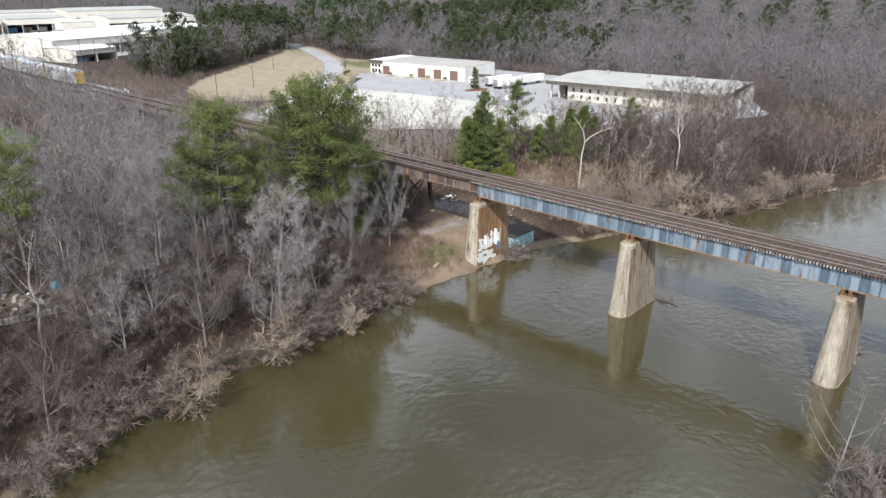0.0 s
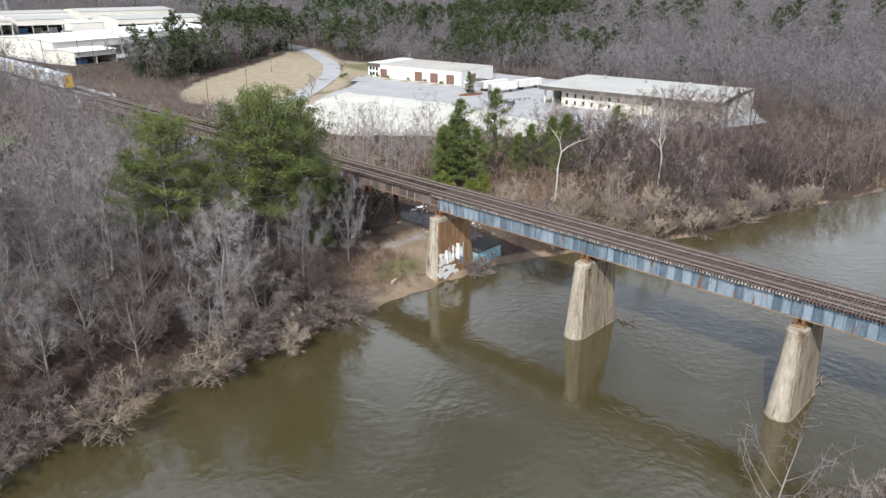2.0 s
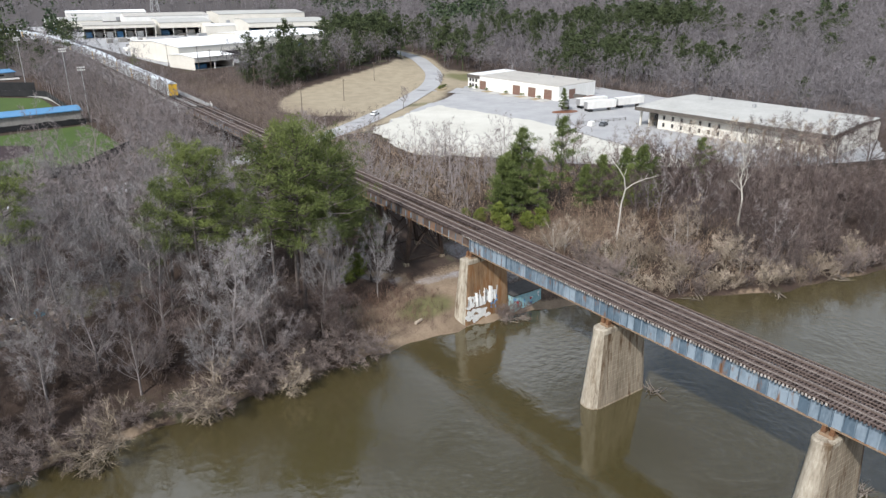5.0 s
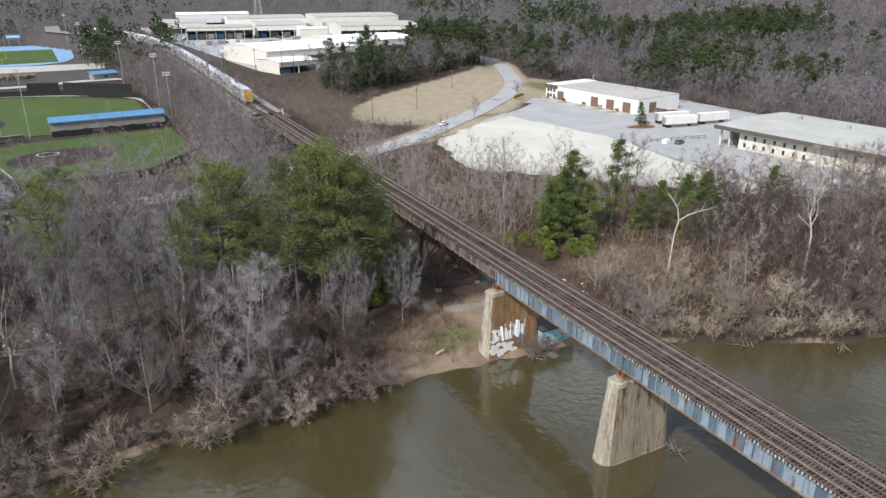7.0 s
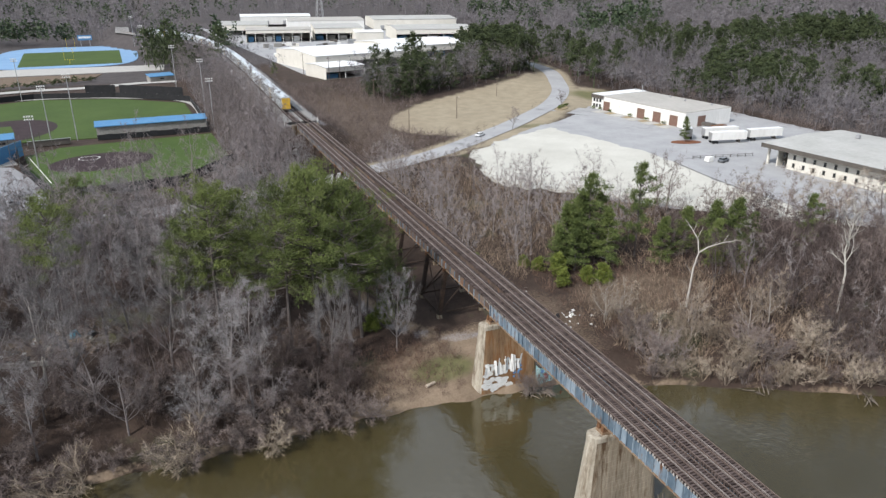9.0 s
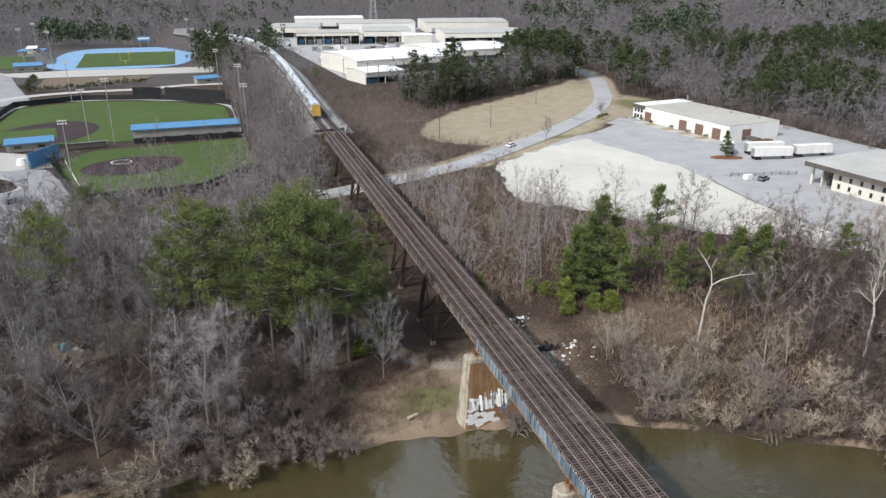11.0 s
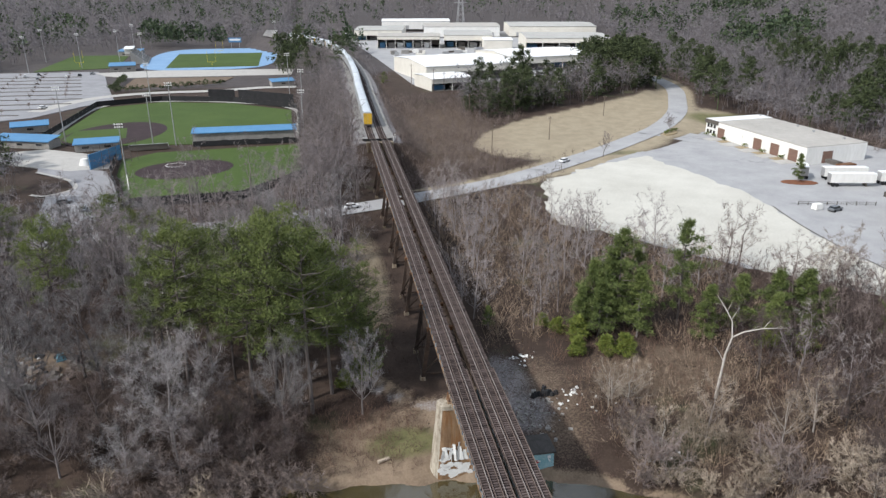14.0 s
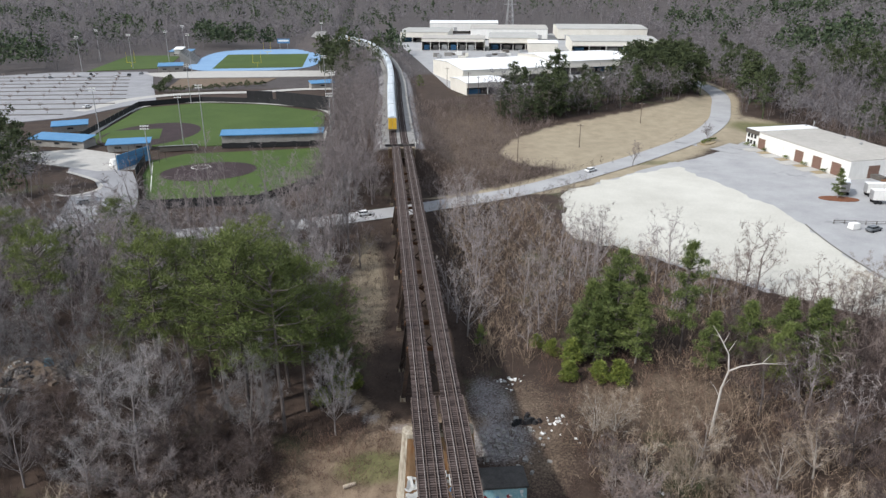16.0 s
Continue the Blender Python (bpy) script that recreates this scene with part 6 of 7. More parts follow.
joined("woodland", "leafless woodland on the far side of the yard", FARSIDE, spread(186, 330, -90, 345, 9.2, lambda x, y: clump(x, y) < 0.25), 0.8, 1.25, M_FARWOOD, 33)
joined("pine_woods", "dark green pines among the hillside woods", HILLPINE, [p for p in spread(190, 330, -20, 345, 8.6) if clump(*p) > 0.0], 0.8, 1.4, M_SLOPEPINE, 37)
joined("pine_woods", "single dark pines among the hillside woods", HILLPINE, spread(192, 330, 60, 345, 38), 0.8, 1.2, M_SLOPEPINE, 49)
joined("brush", "brown winter brush on the railway embankment", BRUSH, spread(-26, 72, 118, 262, 3.1, lambda x, y: x > 4 or y > 140), 0.45, 1.05, M_BROWNWOOD, 34, "brush")
joined("brush", "dark brown brush under the bank woods", BRUSH, spread(68, 130, -60, 60, 3.4, lambda x, y: near_open(x, y) and lot_side(x, y) < 0.5 and off_bank(x, y) > 3), 0.6, 1.2, M_LEFTBROWN, 44, "brush")
joined("brush", "buff winter brush on the river bank", BRUSH, spread(12, 130, -60, 112, 3.2, lambda x, y: (x < 68 or off_bank(x, y) < 3) and near_open(x, y) and lot_side(x, y) < 0.5), 0.6, 1.25, M_BUFFBRUSH, 35, "brush")
joined("brush", "grey-brown brush under the hillside trees", BRUSH, spread(184, 232, -60, 345, 5.0), 0.6, 1.2, M_BROWNWOOD, 43, "brush")
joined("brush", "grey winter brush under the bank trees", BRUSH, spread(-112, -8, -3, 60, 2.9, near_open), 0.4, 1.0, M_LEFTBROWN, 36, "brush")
clear_ground = spread(-26, -3, 0, 16, 1.25) + spread(8, 26, -8, 26, 2.0) + spread(-14, -4, 20, 100, 3.4)
weed_patch = spread(-19, -9, 3, 12, 1.5) + spread(-7, -3, 7, 11, 1.6) + spread(22, 60, 4, 30, 2.6, lambda x, y: lot_side(x, y) < -4)
joined("brush", "rusty brown weeds and saplings on the bank", BRUSH, weed_patch, 0.3, 0.75, M_RUSTWEED, 48, "weeds")
joined("brush", "low red-brown weeds on open ground", BRUSH, clear_ground, 0.16, 0.46, M_REDBRUSH, 41, "weeds")
for px, py in ((4.5, -3.6), (2.8, -4.0), (6.0, -4.6)):
    plant(BUFF[0], px, py, rng.uniform(0, 360), 0.6)
for p in GREY + SILVER + TALL + BUFF + THICKET + WARM + PINE + CONE + [YELLOW]:
    if p not in planted:
        plant(p, -70 + 3 * len(planted), 60, 0, 0.9)


# ---- far woods: joined, uncountable ----
def far_wood(name, label, pts, hs, k, width, material, pine, seed):
    g = np.random.default_rng(seed)
    n_ = len(pts)
    z = road_blend(pts[:, 0], pts[:, 1], ground_z(pts[:, 0], pts[:, 1]))[0]
    base = np.stack([pts[:, 0], pts[:, 1], z], 1)[:, None, :]
    H = hs[:, None]
    az = g.uniform(0, 6.283, (n_, k))
    if pine:
        f = g.uniform(0.25, 1.0, (n_, k)) ** 0.8
        r = H * 0.24 * np.sqrt(np.clip(1.04 - f, 0, 1)) * 1.3 * g.uniform(0.3, 1, (n_, k))
        p = base + np.stack([r * np.cos(az), r * np.sin(az), H * f], -1)
        d = np.stack([np.cos(az) * 0.8, np.sin(az) * 0.8, g.uniform(-0.1, 0.9, (n_, k))], -1) + g.normal(0, 0.3, (n_, k, 3))
        ln = H * g.uniform(0.07, 0.14, (n_, k))
        w = np.full((n_, k), width) * g.uniform(0.6, 1.4, (n_, k))
    else:
        nc = 7                                        # clumps of twigs over the crown
        cth, caz = np.arccos(g.uniform(-0.35, 1, (n_, nc))), g.uniform(0, 6.283, (n_, nc))
        cr = g.uniform(0.45, 1.0, (n_, nc))
        cc = np.stack([np.sin(cth) * np.cos(caz) * 0.22, np.sin(cth) * np.sin(caz) * 0.22, np.cos(cth) * 0.30 + 0.60], -1) * np.stack([cr, cr, 0.5 + 0.5 * cr], -1) * H[..., None]
        which = g.integers(0, nc, (n_, k))
        p = base + np.take_along_axis(cc, which[..., None].repeat(3, -1), 1) + g.normal(0, 0.062, (n_, k, 3)) * H[..., None]
        d = g.normal(0, 0.6, (n_, k, 3)) + np.array([0, 0, 0.3])
        ln = H * g.uniform(0.06, 0.13, (n_, k))
        w = width * 1.7 * g.uniform(0.6, 1.4, (n_, k))
        p[:, :2] = base + g.normal(0, 0.3, (n_, 2, 3)) * np.array([1, 1, 0])
        d[:, :2] = np.array([0, 0, 1.0]) + g.normal(0, 0.16, (n_, 2, 3))
        ln[:, :2] = H * 0.85
        w[:, :2] = width * 0.8
    d /= np.linalg.norm(d, axis=-1, keepdims=True)
    t = blades(p.reshape(-1, 3), d.reshape(-1, 3), ln.ravel(), w.ravel(), g)
    return solo(name, tri_mesh(name, t, material), material, label, "woods", kind="stuff")


g0 = np.random.default_rng(3)


def field(n_, r0, r1, a0=2.0, a1=122.0):
    """Places spread evenly over a fan of the plan."""
    r = np.sqrt(g0.uniform(r0 ** 2, r1 ** 2, n_))
    a = np.radians(g0.uniform(a0, a1, n_))
    return np.stack([-10 + r * np.cos(a), -70 + r * np.sin(a)], 1)


def pick(pts, keep):
    return np.array([p for p in pts if keep(*p)])


def is_near(x, y):
    return (40 < x < 130 and 118 < y < 225) or (-125 < x < 190 and y < 120) or (-30 < x < 46 and y < 262) or (186 < x < 330 and y < 345)


for nm, cnt, r0, r1, k, w, ht in (("a", 6000, 120, 480, 66, 0.15, 16), ("b", 7000, 480, 840, 40, 0.28, 17), ("c", 7500, 840, 1700, 20, 0.6, 18), ("d", 5000, 1700, 3600, 12, 1.6, 20)):
    pts = pick(field(cnt, r0, r1), lambda x, y: free(x, y, 2) and not is_near(x, y))
    hs = ht * g0.uniform(0.75, 1.25, len(pts))
    pn = pine_noise(pts[:, 0], pts[:, 1]) + g0.normal(0, 0.25, len(pts))
    ev = (clump(pts[:, 0], pts[:, 1]) + g0.normal(0, 0.12, len(pts)) > 0.12) | ((pn > 0.9) & (pts[:, 0] < 180)) | (g0.random(len(pts)) < 0.05)
    far_wood("bare_woods", "distant leafless grey-brown woods on the hills", pts[~ev], hs[~ev], k, w, M_FARWOOD, False, 11)
    if nm == "a":
        joined("pine_woods", "dark green pines among bare woods", HILLPINE, pts[ev][:180], 1.0, 1.5, M_SLOPEPINE, 17)
    else:
        far_wood("pine_woods", "distant dark green pines among bare woods", pts[ev], hs[ev] * 1.1, int(k * 1.1), w * 6.5 if r0 < 800 else w * 4, M_FARPINE, True, 12)

# pines on the slope below the warehouses
slope = pick(np.stack([g0.uniform(52, 176, 900), g0.uniform(212, 345, 900)], 1), lambda x, y: 6 < y - np.interp(x, (50, 68, 100, 136, 158, 172), (196, 214, 230, 248, 266, 286)) < 42 and not inside(x, y, HAYFIELD) and min((x - p[0]) ** 2 + (y - p[1]) ** 2 for p in ROAD_PTS[::2]) > 64)
joined("pine_woods", "dark pines on the slope below the warehouses", LOWPINE, slope[::3], 0.5, 1.25, M_SLOPEPINE, 14)
joined("bare_woods", "leafless trees on the slope below the warehouses", MID, slope[1::3], 0.7, 1.05, M_LEFTTWIG, 15)
tall_slope = np.array([(142 + 5.5 * (k % 5) + 1.5 * (k % 3), 288 + 11 * (k // 5) + 2.0 * (k % 4)) for k in range(22)], float)
joined("pine_woods", "tall dark pines at the bend of the road", HILLPINE, pick(tall_slope, lambda x, y: min((x - p[0]) ** 2 + (y - p[1]) ** 2 for p in ROAD_PTS) > 70), 1.05, 1.35, M_SLOPEPINE, 47)
edge = np.array([(-26, 400), (-22, 412), (-30, 424), (-24, 436), (-34, 446), (-20, 388), (-32, 408), (-38, 430)], float)
joined("pine_woods", "tall dark pines beside the railway", MIDPINE, edge, 1.4, 1.8, M_SLOPEPINE, 16)
# undergrowth and brush
pts = pick(np.stack([g0.uniform(-125, 180, 14000), g0.uniform(-75, 190, 14000)], 1), lambda x, y: free(x, y, -1.5) and not (-18 < x < 24 and -6 < y < 24 and g0.random() > 0.15))
far_wood("undergrowth", "tangled brown winter undergrowth on the bank", pts, g0.uniform(1.2, 3.2, len(pts)), 20, 0.06, M_BROWNTWIG, False, 21)
hp = pick(np.stack([g0.uniform(225, 560, 5200), g0.uniform(-60, 620, 5200)], 1), lambda x, y: free(x, y))
far_wood("undergrowth", "grey-brown undergrowth on the wooded hillside", hp, g0.uniform(2.5, 6.0, len(hp)), 12, 0.22, M_FARWOOD, False, 23)


# ---- single trees ----
snag = thing("dead_tree", "pale barkless dead tree with a few broken limbs", "dead tree")
sn_w = MB()
sn_w.tube([(0, 0, -0.5), (0.3, 0, 4), (0.6, 0.2, 8), (1.2, 0.1, 11)], [0.25, 0.20, 0.16, 0.12], 8)
sn_w.tube([(1.2, 0.1, 11), (2.6, -0.4, 12.2), (5.2, -1.0, 13.2), (8.2, -1.8, 13.8)], [0.14, 0.12, 0.08, 0.02], 6)
sn_w.tube([(1.2, 0.1, 11), (1.0, 0.6, 13.5), (-0.2, 1.4, 15.6), (-1.3, 2.2, 17.2)], [0.13, 0.10, 0.07, 0.02], 6)
for a, b, r_ in (((0.9, 0.5, 14), (1.9, 0.9, 15.8), 0.05), ((5.2, -1.0, 13.2), (6.6, -0.2, 14.4), 0.05), ((0.5, 0.1, 6.5), (-1.0, 0.8, 8.8), 0.06), ((0.2, 1.1, 15.0), (1.0, 1.6, 16.6), 0.04),
                 ((3.6, -0.6, 12.6), (4.4, -1.6, 13.9), 0.045), ((-0.2, 1.4, 15.6), (-1.6, 1.2, 16.2), 0.035), ((0.6, 0.2, 8), (2.0, 1.0, 9.4), 0.05), ((6.8, -1.4, 13.5), (7.6, -2.4, 14.3), 0.03)):
    sn_w.tube([a, tuple((u + v) / 2 + 0.12 for u, v in zip(a, b)), b], [r_, r_ * 0.7, 0.012], 5)
part("trunk", sn_w.mesh("trunk", M_PALEBARK, True), M_PALEBARK, snag)
snag.matrix_basis = pose(42.5, 5.0, height(42.5, 5.0), 0, 0, -14)
syc = make_tree("sycamore", "tall leafless sycamore with a bright white trunk", "tree", "", bare_tree(332, 27, 6.0, 14, 6, 12, 0.45, up=0.7, wood=0.75), M_WHITEBARK, M_SILVERTWIG)
plant(syc, 66.4, -8.5, 0, 0.92)
drown = make_tree("leaning_tree", "dead grey-white tree leaning over the water", "dead tree", "", crown_tree(305, 12, 5.4, 11, 6, 16, 0.2, tw=0.55, wood=0.8), M_BARK, M_TWIG)
plant(drown, -26.5, -68.5, 30, 1.15)
drown.rotation_euler = (radians(10), radians(8), radians(30))
for x, y, s in ((-33, -72, 1.2), (-37, -73, 1.0), (-25, -77, 1.2), (-30, -75, 1.0), (-42, -75, 1.1)):
    plant(BUFF[0], x, y, rng.uniform(0, 360), s)
for x, y, h in ((82, 148, 9), (122, 177, 7)):
    t = make_tree("bare_tree", "small leafless street tree on a grass verge", "tree", "", bare_tree(int(x), h, 3.4, 12, 6, 10, 0.25), M_BARK, M_DULLTWIG)
    plant(t, x, y, 0, 1.0)
ivy = make_tree("bare_tree", "leafless tree by the river with a greenish crown", "tree", "", bare_tree(320, 15, 5, 12, 6, 14, 0.3), M_BARK, M_DULLTWIG)
plant(ivy, 52, 40, 0, 0.7)

# ---- old concrete abutment beside the first pier, rubble and rubbish ----
ob = thing("concrete_block", "old concrete block with teal graffiti beside the pier", "concrete block", at=BM @ pose(8.6, -0.8, 0))
part("block", MB().box((0, 0, 1.5), (7.0, 3.4, 4.0), top=0.97), M_GRAFTEAL, ob, "concrete block sprayed teal and white")
part("slab", MB().box((0, 0.3, 3.65), (7.3, 4.4, 0.3)), M_SLAB, ob, "dark grey concrete slab")
gr = random.Random(12)
for k in range(16):
    x, z = gr.uniform(-3.0, 3.0), gr.uniform(0.9, 2.9)
    part("graffiti_patch", MB().beam((x, -1.72 + 0.02 * z, z), (x + gr.uniform(-0.6, 0.6), -1.72 + 0.02 * z, z + gr.uniform(-0.5, 0.6)), 0.04, 0.5), (M_GRAFTEAL, M_GRAFTEAL, M_GRAFWHITE, M_RED, M_GRAFBLUE)[k % 5], ob, "sprayed graffiti patch")


def lump(rng_, s):
    m = MB()
    m.box((0, 0, 0), (s, s * rng_.uniform(0.5, 0.9), s * rng_.uniform(0.25, 0.6)), rng_.uniform(0, 90), rng_.uniform(0.6, 0.9))
    return m


rub = random.Random(21)
for k in range(150):
    if k < 95:
        x, y, s, mt, lab = rub.gauss(11.5, 2.6), rub.gauss(7.5, 2.6), rub.uniform(0.25, 0.95), M_BLOCK, "broken grey concrete lump in a rubble heap"
    else:
        x, y, s, mt, lab = rub.choice(((19.0, 9.0), (20.0, 10.5), (15.2, 21.8), (15.8, 22.6), (30, -4), (24, 8)))+(rub.uniform(0.25, 0.7), M_TRASH, "white rubbish dumped on the bank")
        x, y = x + rub.gauss(0, 1.1), y + rub.gauss(0, 0.9)
    if abs(x - 0.9) < 4.6:
        x = 6.4 + rub.uniform(0, 1.5)
    solo("rubble" if k < 95 else "rubbish", lump(rub, s), mt, lab, "rubble" if k < 95 else "rubbish", "dumped rubble" if k < 95 else "dumped rubbish", at=pose(x, y, height(x, y) + s * 0.1, rub.uniform(-25, 25), rub.uniform(-25, 25), rub.uniform(0, 360)))
bags = thing("black_bag_heap", "heap of black plastic bags on the ground", "rubbish", at=pose(15.4, 11.2, height(15.4, 11.2)))
for k in range(12):
    bx, by = rub.gauss(0, 0.9), rub.gauss(0, 0.7)
    part("bag", MB().prism([(bx + 0.5 * math.cos(a), by + 0.42 * math.sin(a)) for a in np.linspace(0, 5.5, 8)], -0.1, rub.uniform(0.4, 0.9), 0.5), M_BLACK, bags)


def driftwood(x, y, z, n_, size, seed, label):
    r = random.Random(seed)
    t = thing("driftwood", label, "driftwood", "driftwood", at=pose(x, y, z, 0, 0, r.uniform(0, 360)))
    for k in range(n_):
        a, L = r.gauss(0, 0.5) + (math.pi if r.random() < 0.3 else 0), size * r.uniform(0.3, 1.0)
        e = r.uniform(-0.04, 0.2)
        b = (r.gauss(0, size * 0.15), r.gauss(0, size * 0.15), r.uniform(0.0, 0.3))
        p = (b[0] + L * math.cos(a), b[1] + L * math.sin(a), b[2] + L * e)
        mid_ = tuple((u + v) / 2 + r.gauss(0, 0.12) for u, v in zip(b, p))
        part("branch", MB().tube([b, mid_, p], [0.10, 0.07, 0.02], 5), M_DRIFT, t)
    return t


driftwood(5.5, -34.5, 0.0, 12, 3.2, 1, "tangle of grey driftwood caught beside a pier")
driftwood(7.0, -63.5, 0.0, 10, 3.0, 2, "tangle of grey driftwood caught beside a pier")
driftwood(3.5, -4.4, 0.3, 30, 2.6, 3, "heap of flood debris branches at the bank")
driftwood(6.0, -5.2, 0.2, 20, 2.2, 6, "heap of flood debris branches at the bank")
driftwood(38, -19, 0.1, 6, 4.2, 4, "pale fallen branch lying in the shallows")
driftwood(52, -27, 0.2, 8, 4.5, 5, "pale fallen branch lying in the shallows")
driftwood(70, -31, 0.2, 8, 5.0, 7, "pale fallen branch lying in the shallows")
log_at = height(-11.5, 2.5)
solo("cut_log", MB().tube([(-0.9, 0, 0.2), (0.9, 0, 0.2)], [0.28, 0.26], 8, True), M_PALE, "pale cut log on the muddy bank", "log", at=pose(-11.5, 2.2, log_at, 0, 0, 20))

# ---- camp remains among the left bank trees ----
for k in range(84):
    x, y = -69 + rub.gauss(0, 4.6), 32 + rub.gauss(0, 3.0)
    mt = (M_DARK, M_WOODPOLE, M_BLACK, M_DRIFT, M_DARK, M_BLOCK, M_GLASS, M_WOODPOLE, M_BLACK, M_TRASH)[k % 10]
    size_ = rub.uniform(0.3, 0.7) if mt is M_TRASH else rub.uniform(0.4, 1.6)
    solo("debris", lump(rub, size_), mt, "discarded boards and rubbish in the woods", "debris", "camp debris", at=pose(x, y, height(x, y) + 0.15, rub.uniform(-15, 15), rub.uniform(-15, 15), rub.uniform(0, 360)))
for k in range(15):
    x, y = -75.5 + 0.68 * k, 29.0 - 0.14 * k + rub.gauss(0, 0.1)
    solo("concrete_block", MB().box((0, 0, 0.42), (0.62, 0.45, rub.uniform(0.75, 1.0)), 0, 0.94), M_BLOCK, "pale weathered block in a low dry wall", "block", "camp wall blocks", at=pose(x, y, height(x, y) - 0.05, rub.uniform(-4, 4), rub.uniform(-4, 4), -12 + rub.uniform(-6, 6)))
solo("tarpaulin", MB().box((0, 0, 0.6), (1.6, 1.1, 1.2), 0, 0.55), M_TARP, "crumpled blue tarpaulin over a heap", "tarpaulin", at=pose(-64.4, 35.8, height(-64.4, 35.8), 0, 0, 25))


# ---- vehicles ----
def car(x, y, z, rz, material, label):
    t = thing("car", label, "car", "cars", at=pose(x, y, z, 0, 0, rz))
    b = MB()
    prof = [(-2.2, 0.45), (-2.2, 0.9), (-1.9, 1.0), (1.0, 1.0), (2.0, 0.9), (2.2, 0.7), (2.2, 0.45)]
    for s in (-0.88, 0.88):
        b.face([(px, s, pz) for px, pz in (prof if s < 0 else prof[::-1])])
    for (xa, za), (xb, zb) in zip(prof, prof[1:] + prof[:1]):
        b.face([(xa, -0.88, za), (xa, 0.88, za), (xb, 0.88, zb), (xb, -0.88, zb)])
    part("body", b, material, t)
    part("window_band", MB().box((-0.4, 0, 1.2), (2.7, 1.6, 0.42), top=0.86), M_GLASS, t, "dark car windows")
    part("roof", MB().box((-0.4, 0, 1.44), (2.1, 1.34, 0.08), top=0.95), material, t)
    for wx_p in (-1.35, 1.35):
        for s in (-0.85, 0.85):
            part("wheel", MB().tube([(wx_p, s - 0.1, 0.33), (wx_p, s + 0.1, 0.33)], [0.33, 0.33], 10, True), M_BLACK, t)


car(66, 143.4, 8.0, 34, M_CARWHITE, "white car driving on the pale road")
car(-9, 108.0, 6.95, 18, M_CARWHITE, "white car on the road by the trestle")
car(-90.4, 129, FZ + 0.10, 22, M_CARGREY, "silver-grey car in a parking bay")
car(-83, 121, FZ + 0.10, 100, M_CARGREY, "silver-grey car in a parking bay")
car(-34, 364, FZ + 0.02, 80, M_RED, "red car parked by the sheds")
for k in range(7):
    car(-160 - k * 9 + (k % 3) * 3, 434 - (k % 4) * 7, FZ + 0.09, 90 + 5 * k, (M_CARGREY, M_BLACK, M_CARWHITE)[k % 3], "parked car in the large car park")
car(-149, 300, FZ + 0.09, 60, M_CARWHITE, "white car in the large car park")


def trailer(x, y, rz, L=13.5):
    t = thing("semi_trailer", "white box semi-trailer parked in the yard", "trailer", "trailers", at=pose(x, y, LOT_Z + 0.1, 0, 0, rz))
    part("box", MB().box((0, 0, 2.55), (L, 2.5, 2.75)), M_WHITE, t)
    part("roof", MB().box((0, 0, 3.95), (L + 0.06, 2.56, 0.06)), M_WROOF, t)
    part("door", MB().box((-L / 2 - 0.03, 0, 2.5), (0.05, 2.3, 2.5)), M_POLE, t)
    part("landing_gear", MB().box((L / 2 - 2.5, 0, 0.6), (0.3, 2.0, 1.2)), M_DARK, t)
    part("skirt_frame", MB().box((0, 0, 1.08), (L, 1.2, 0.2)), M_DARK, t)
    for dx in (0.9, 2.1):
        for s in (-1, 1):
            part("wheel", MB().tube([(-L / 2 + dx, s * 1.05 - 0.25, 0.5), (-L / 2 + dx, s * 1.05 + 0.25, 0.5)], [0.5, 0.5], 12, True), M_BLACK, t)


trailer(141, 98.5, -12)
trailer(157, 97.5, -8)
trailer(144, 105.5, -10)
trailer(133, 110, 60, 6)
skip = thing("skip", "rusty brown waste compactor against the wall", "skip", at=pose(150.5, 113, LOT_Z + 0.05, 0, 0, 8))
part("bin", MB().box((0, 0, 1.4), (6.5, 2.6, 2.8), top=0.94), M_RUST, skip)
part("chute", MB().box((-1.5, 3.5, 2.6), (2.2, 5.0, 1.2)), M_DARK, skip)
pk = MB().box((0, 0, 0.9), (2.4, 1.8, 1.5), top=0.9)
solo("equipment_box", pk, M_WHITE, "small white equipment box beside the kerb", "box", at=pose(115.5, 79.5, LOT_Z + 0.05, 0, 0, 10))
car(119.5, 77.5, LOT_Z + 0.06, 20, M_CARGREY, "small grey car in the yard")
fn = thing("fence", "low dark post-and-rail yard fence", "fence")
for k in range(9):
    px, py = 113 + k * 2.6, 84 - k * 0.55
    part("post", MB().box((px, py, LOT_Z + 0.6), (0.14, 0.14, 1.2)), M_DARK, fn)
for z in (0.5, 1.0):
    part("rail", MB().beam((113, 84, LOT_Z + z), (113 + 8 * 2.6, 84 - 8 * 0.55, LOT_Z + z), 0.08, 0.1), M_DARK, fn)
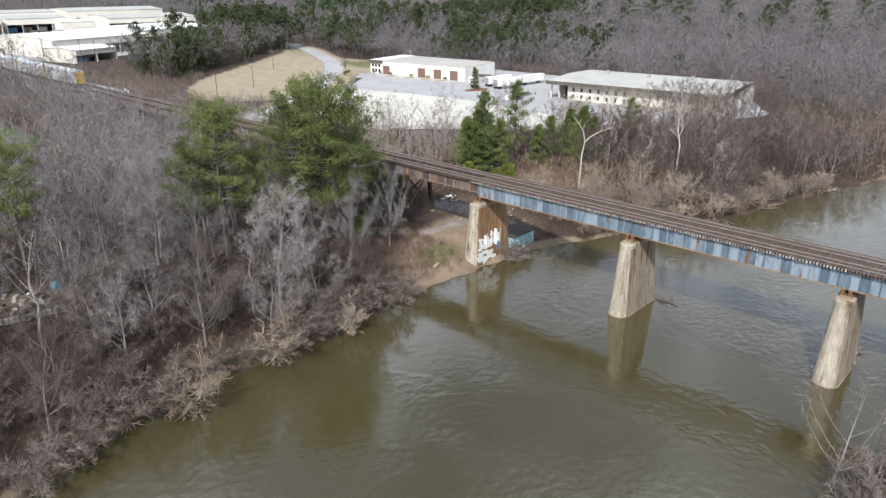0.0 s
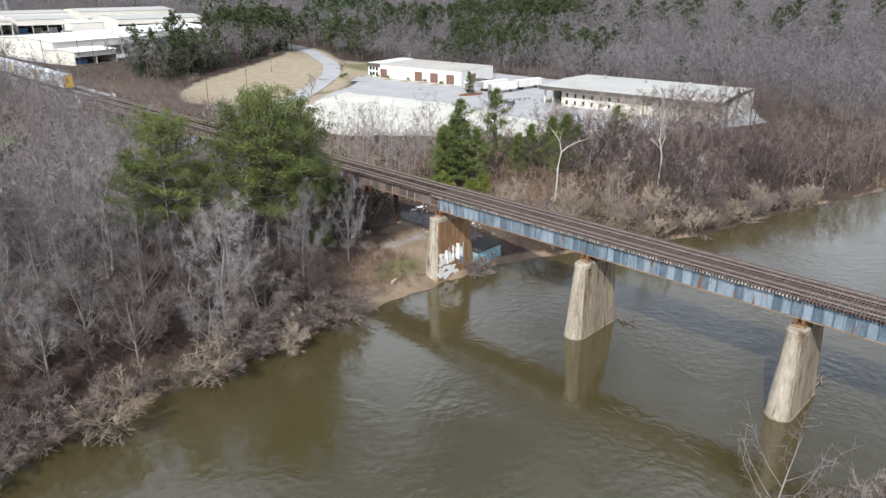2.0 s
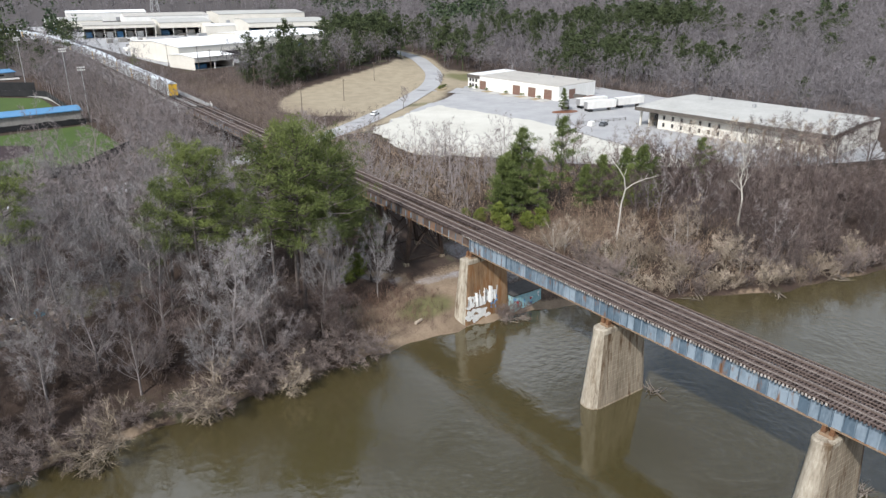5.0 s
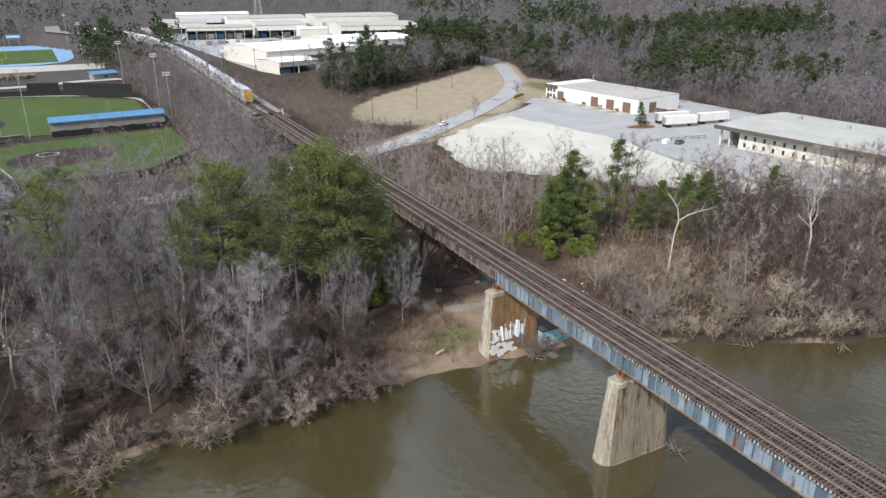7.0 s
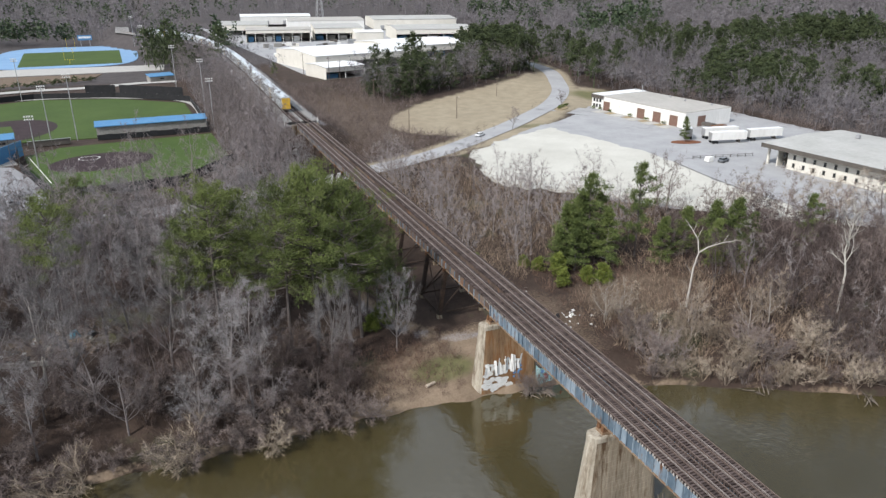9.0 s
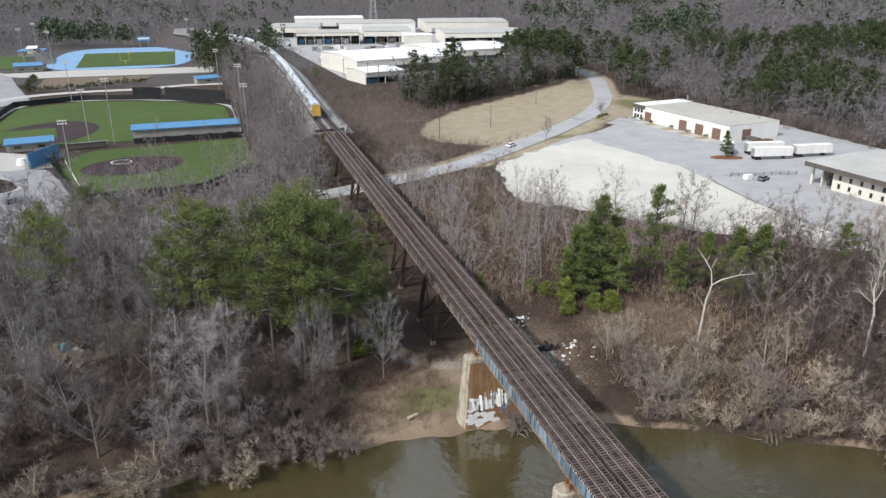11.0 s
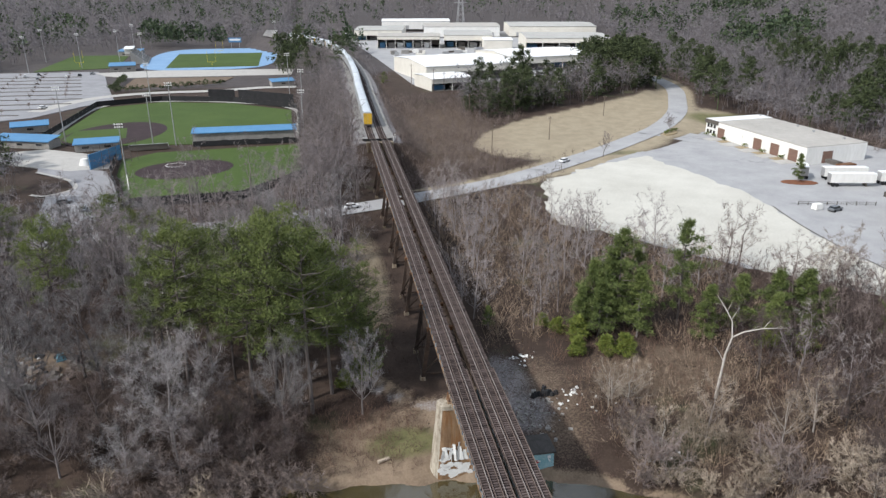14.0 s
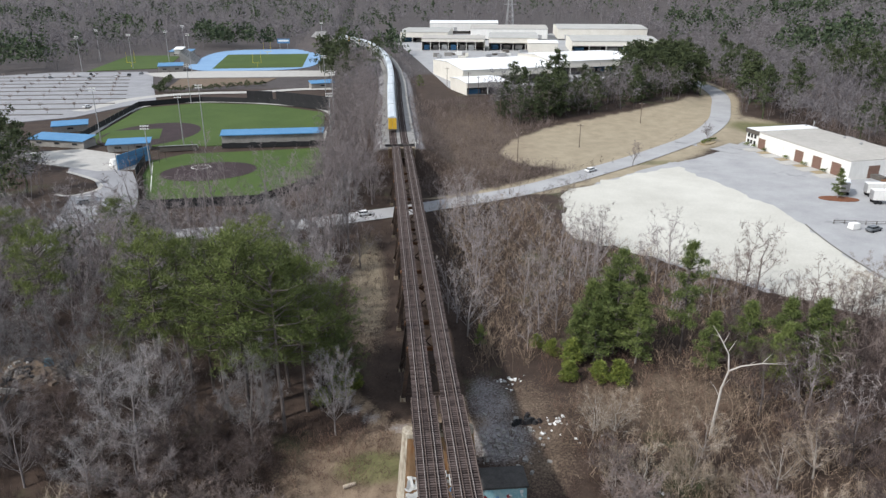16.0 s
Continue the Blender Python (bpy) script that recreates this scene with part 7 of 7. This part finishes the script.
# islands and door aprons
structure("planting_island", flat(disc_poly(128, 104.5, 5.5, 2.6, 20, -0.3), LOT_Z + 0.22, 0.3), M_MULCH, "rust-red mulch island", "island")
plant(CONE[0], 128.1, 105.5, 0, 0.62)
structure("planting_island", flat(disc_poly(122, 176.5, 5.0, 2.2, 20, 0.7), LOT_Z + 1.15, 1.2), M_HAY, "grassy entrance island", "island")
for k in range(5):
    g = np.random.default_rng(400 + k)
    c = [np.array([g.normal(0, 0.5), g.normal(0, 0.4), 0.4 + g.uniform(0, 0.5)]) for _ in range(9)]
    solo("clipped_shrub", tri_mesh("clipped_shrub", needle_crown(c, [0.5] * 9, 24, g, 0.35, 0.16), M_PINE), M_PINE, "small evergreen shrub on the entrance island", "shrub", "island shrubs", at=pose(119 + k * 1.7, 175 + k * 1.2, LOT_Z + 1.1))
bm_, bl_ = frame_m((137.2, 176.5), (143.6, 123.5), LOT_Z + 0.05)
for x in (9.6, 19.6, 30.0, 38.8, 47.6):
    pd = MB().box((x, -3.4, 0.06), (4.8, 6.6, 0.12))
    solo("door_apron", pd, M_PAD, "pale concrete apron before a loading door", "apron", "door aprons", "structure", at=bm_)
for x in (14.6, 25.0, 34.4, 43.2):
    solo("grass_strip", MB().box((x, -2.4, 0.05), (3.4, 4.2, 0.1)), M_HAY, "dry grass strip between loading doors", "grass strip", "door strips", "structure", at=bm_)
for x, y in ((-3.2, 155), (8.6, 156), (9.6, 160)):
    solo("marker_post", MB().box((0, 0, 0.7), (0.35, 0.35, 1.6), 0, 0.9), M_WHITE, "white concrete marker post at the trestle end", "post", "marker posts", at=pose(x, y, 15.0))

# ---- stadium and car park furniture ----
st = thing("grandstand", "stepped grey grandstand with a white press box", "grandstand", at=pose(-139, 512, FZ, 0, 0, 98))
for k in range(9):
    part("step", MB().box((0, k * 1.3, 0.5 + k * 0.5), (40, 1.3, 1.0 + k * 1.0)), M_BLOCK, st)
part("press_box", MB().box((0, 13.5, 8.4), (20, 4, 3.2)), M_WHITE, st)
part("canopy", MB().box((0, 12.6, 10.3), (24, 7, 0.35)), M_WROOF, st, "white canopy roof")
long_building((-152, 447), (-136, 450), 12, 3.8, "block building with a blue hipped roof by the stadium")
long_building((-170, 552), (-152, 550), 10, 4.0, "small blue-roofed building behind the grandstand")
long_building((-40, 354), (-27, 358), 6, 3.0, "storage shed with a blue roof")


def goal(x, y, rz, posts):
    t = thing("goal_posts", "yellow football goal posts on the turf", "goal posts", "goals", at=pose(x, y, FZ + 0.1, 0, 0, rz))
    part("stem", MB().tube([(0, 0, 0), (0, 0, 3)], [0.12, 0.12], 8), M_GOAL, t)
    part("crossbar", MB().box((0, 0, 3), (5.8, 0.16, 0.16)), M_GOAL, t)
    for s in (-2.9, 2.9):
        part("upright", MB().tube([(s, 0, 3), (s, 0, 11)], [0.09, 0.08], 8), M_GOAL, t)


goal(-87, 468, 0, True)
goal(-90, 552, 0, True)
goal(-180, 480, 0, True)
sb = thing("scoreboard", "white and blue scoreboard on two legs", "scoreboard", at=pose(-82, 608, FZ))
part("board", MB().box((0, 0, 7), (11, 0.4, 4)), M_BLUEROOF, sb)
part("panel", MB().box((0, -0.25, 7.3), (9.5, 0.2, 1.6)), M_WHITE, sb)
for s in (-3.5, 3.5):
    part("leg", MB().box((s, 0, 2.6), (0.3, 0.3, 5.2)), M_POLE, sb)
for k in range(10):       # tree islands between the parking rows
    y0 = 284 + k * 15.5
    xa, xb = float(np.interp(y0, (276, 322, 380, 425), (-158, -136, -152, -164))), -296
    structure("parking_median", MB().box(((xa + xb) / 2, y0, FZ + 0.16), (xa - xb, 1.8, 0.24), -2), M_DARK, "dark mulched median between parking rows", "median")
    for j in range(9):
        x = xa + (xb - xa) * (j + 0.5) / 9
        tb = MB().tube([(0, 0, 0), (0, 0, 2.2)], [0.08, 0.06], 5)
        gg = np.random.default_rng(500 + k * 9 + j)
        dd = gg.normal(size=(26, 3)) * np.array([0.6, 0.6, 0.3]) + np.array([0, 0, 0.9])
        dd /= np.linalg.norm(dd, axis=1, keepdims=True)
        cr = blades(np.tile([[0, 0, 1.4]], (26, 1)) + dd * 0.3, dd, gg.uniform(1.4, 2.6, 26), np.full(26, 0.16), gg)
        pt = thing("car_park_tree", "small leafless tree on a parking median", "tree", "car park trees", at=pose(x, y0, FZ + 0.2))
        part("trunk", tb, M_BARK, pt)
        part("crown", tri_mesh("crown", cr, M_DULLTWIG), M_DULLTWIG, pt)
hg = np.random.default_rng(77)
hl = [(-133, 405), (-130, 372), (-126, 350), (-102, 354), (-86, 363), (-70, 372)]
hp = spline([(x, y, 0) for x, y in hl], 1.2)
hc = [np.array([p[0] + hg.normal(0, 0.8), p[1] + hg.normal(0, 0.8), 1.0 + hg.uniform(0, 1.8)]) for p in hp]
solo("hedge", tri_mesh("hedge", needle_crown(hc, [1.5] * len(hc), 34, hg, 0.8, 0.5), M_SLOPEPINE), M_SLOPEPINE, "dark clipped evergreen hedge below the stadium", "hedge", at=pose(0, 0, FZ))
structure("practice_pad", flat([(-126, 362), (-72, 378), (-66, 404), (-128, 408)], FZ + 0.1, 0.4), M_MUD, "bare brown practice pad", "pad")
structure("terrace", flat([(-160, 440), (-150, 424), (-132, 412), (-30, 410), (-28, 440), (-120, 448)], FZ + 0.1, 0.4), M_PAD, "pale concrete stadium terrace", "terrace")
structure("lane", ribbon(spline([(-150, 290, FZ + 0.13), (-138, 320, FZ + 0.13), (-122, 336, FZ + 0.13), (-98, 343, FZ + 0.13), (-70, 344, FZ + 0.13), (-47, 352, FZ + 0.13), (-26, 352, FZ + 0.13)], 5), 8), M_PAD, "pale concrete lane behind the outfield", "lane")
for (x0, y0), (x1, y1) in (((-72, 318), (-58, 314)), ((-56, 314), (-27, 292))):
    solo("windscreen", MB().beam((x0, y0, 2.4), (x1, y1, 2.4), 0.3, 4.8), M_BLACK, "tall black batting-cage screen", "screen", at=pose(0, 0, FZ))
bl = thing("bleachers", "small metal bleachers behind home plate", "bleachers", at=pose(-80, 199, FZ, 0, 0, 8))
for k in range(5):
    part("seat_row", MB().box((0, -k * 0.8, 0.5 + k * 0.45), (14, 0.5, 0.12)), M_POLE, bl)
    part("riser", MB().box((0, -k * 0.8, 0.25 + k * 0.22), (13.6, 0.1, 0.4 + k * 0.4)), M_DARK, bl)
bn = thing("backstop", "tall dark netted backstop behind home plate", "backstop", at=pose(-84, 172, FZ, 0, 0, 70))
for k in range(6):
    part("post", MB().tube([(k * 4 - 10, 0, 0), (k * 4 - 10, 0, 8)], [0.1, 0.08], 6), M_DARK, bn)
for k in range(5):
    part("rail", MB().box((0, 0, 1.6 * k + 1.2), (20, 0.07, 0.07)), M_DARK, bn)
tw = thing("lattice_tower", "distant grey lattice power tower", "tower", at=pose(150, 720, height(150, 720)))
for sx, sy in ((-1, -1), (1, -1), (1, 1), (-1, 1)):
    part("leg", MB().beam((sx * 4, sy * 4, 0), (sx * 1.2, sy * 1.2, 38), 0.5, 0.5), M_POLE, tw)
for k in range(7):
    z, w = k * 5.5, 4 - 0.4 * k
    for a, b in (((-w, -w), (w, -w)), ((w, -w), (w, w)), ((w, w), (-w, w)), ((-w, w), (-w, -w))):
        part("brace", MB().beam((*a, z), (b[0] * 0.9, b[1] * 0.9, z + 5.5), 0.3, 0.3), M_POLE, tw)
for k, z in enumerate((26, 31, 36)):
    part("crossarm", MB().box((0, 0, z), (14 - 2 * k, 0.6, 0.6)), M_POLE, tw)

plant(LOTPINE, 21, 303, 0, 0.5, 0.36)
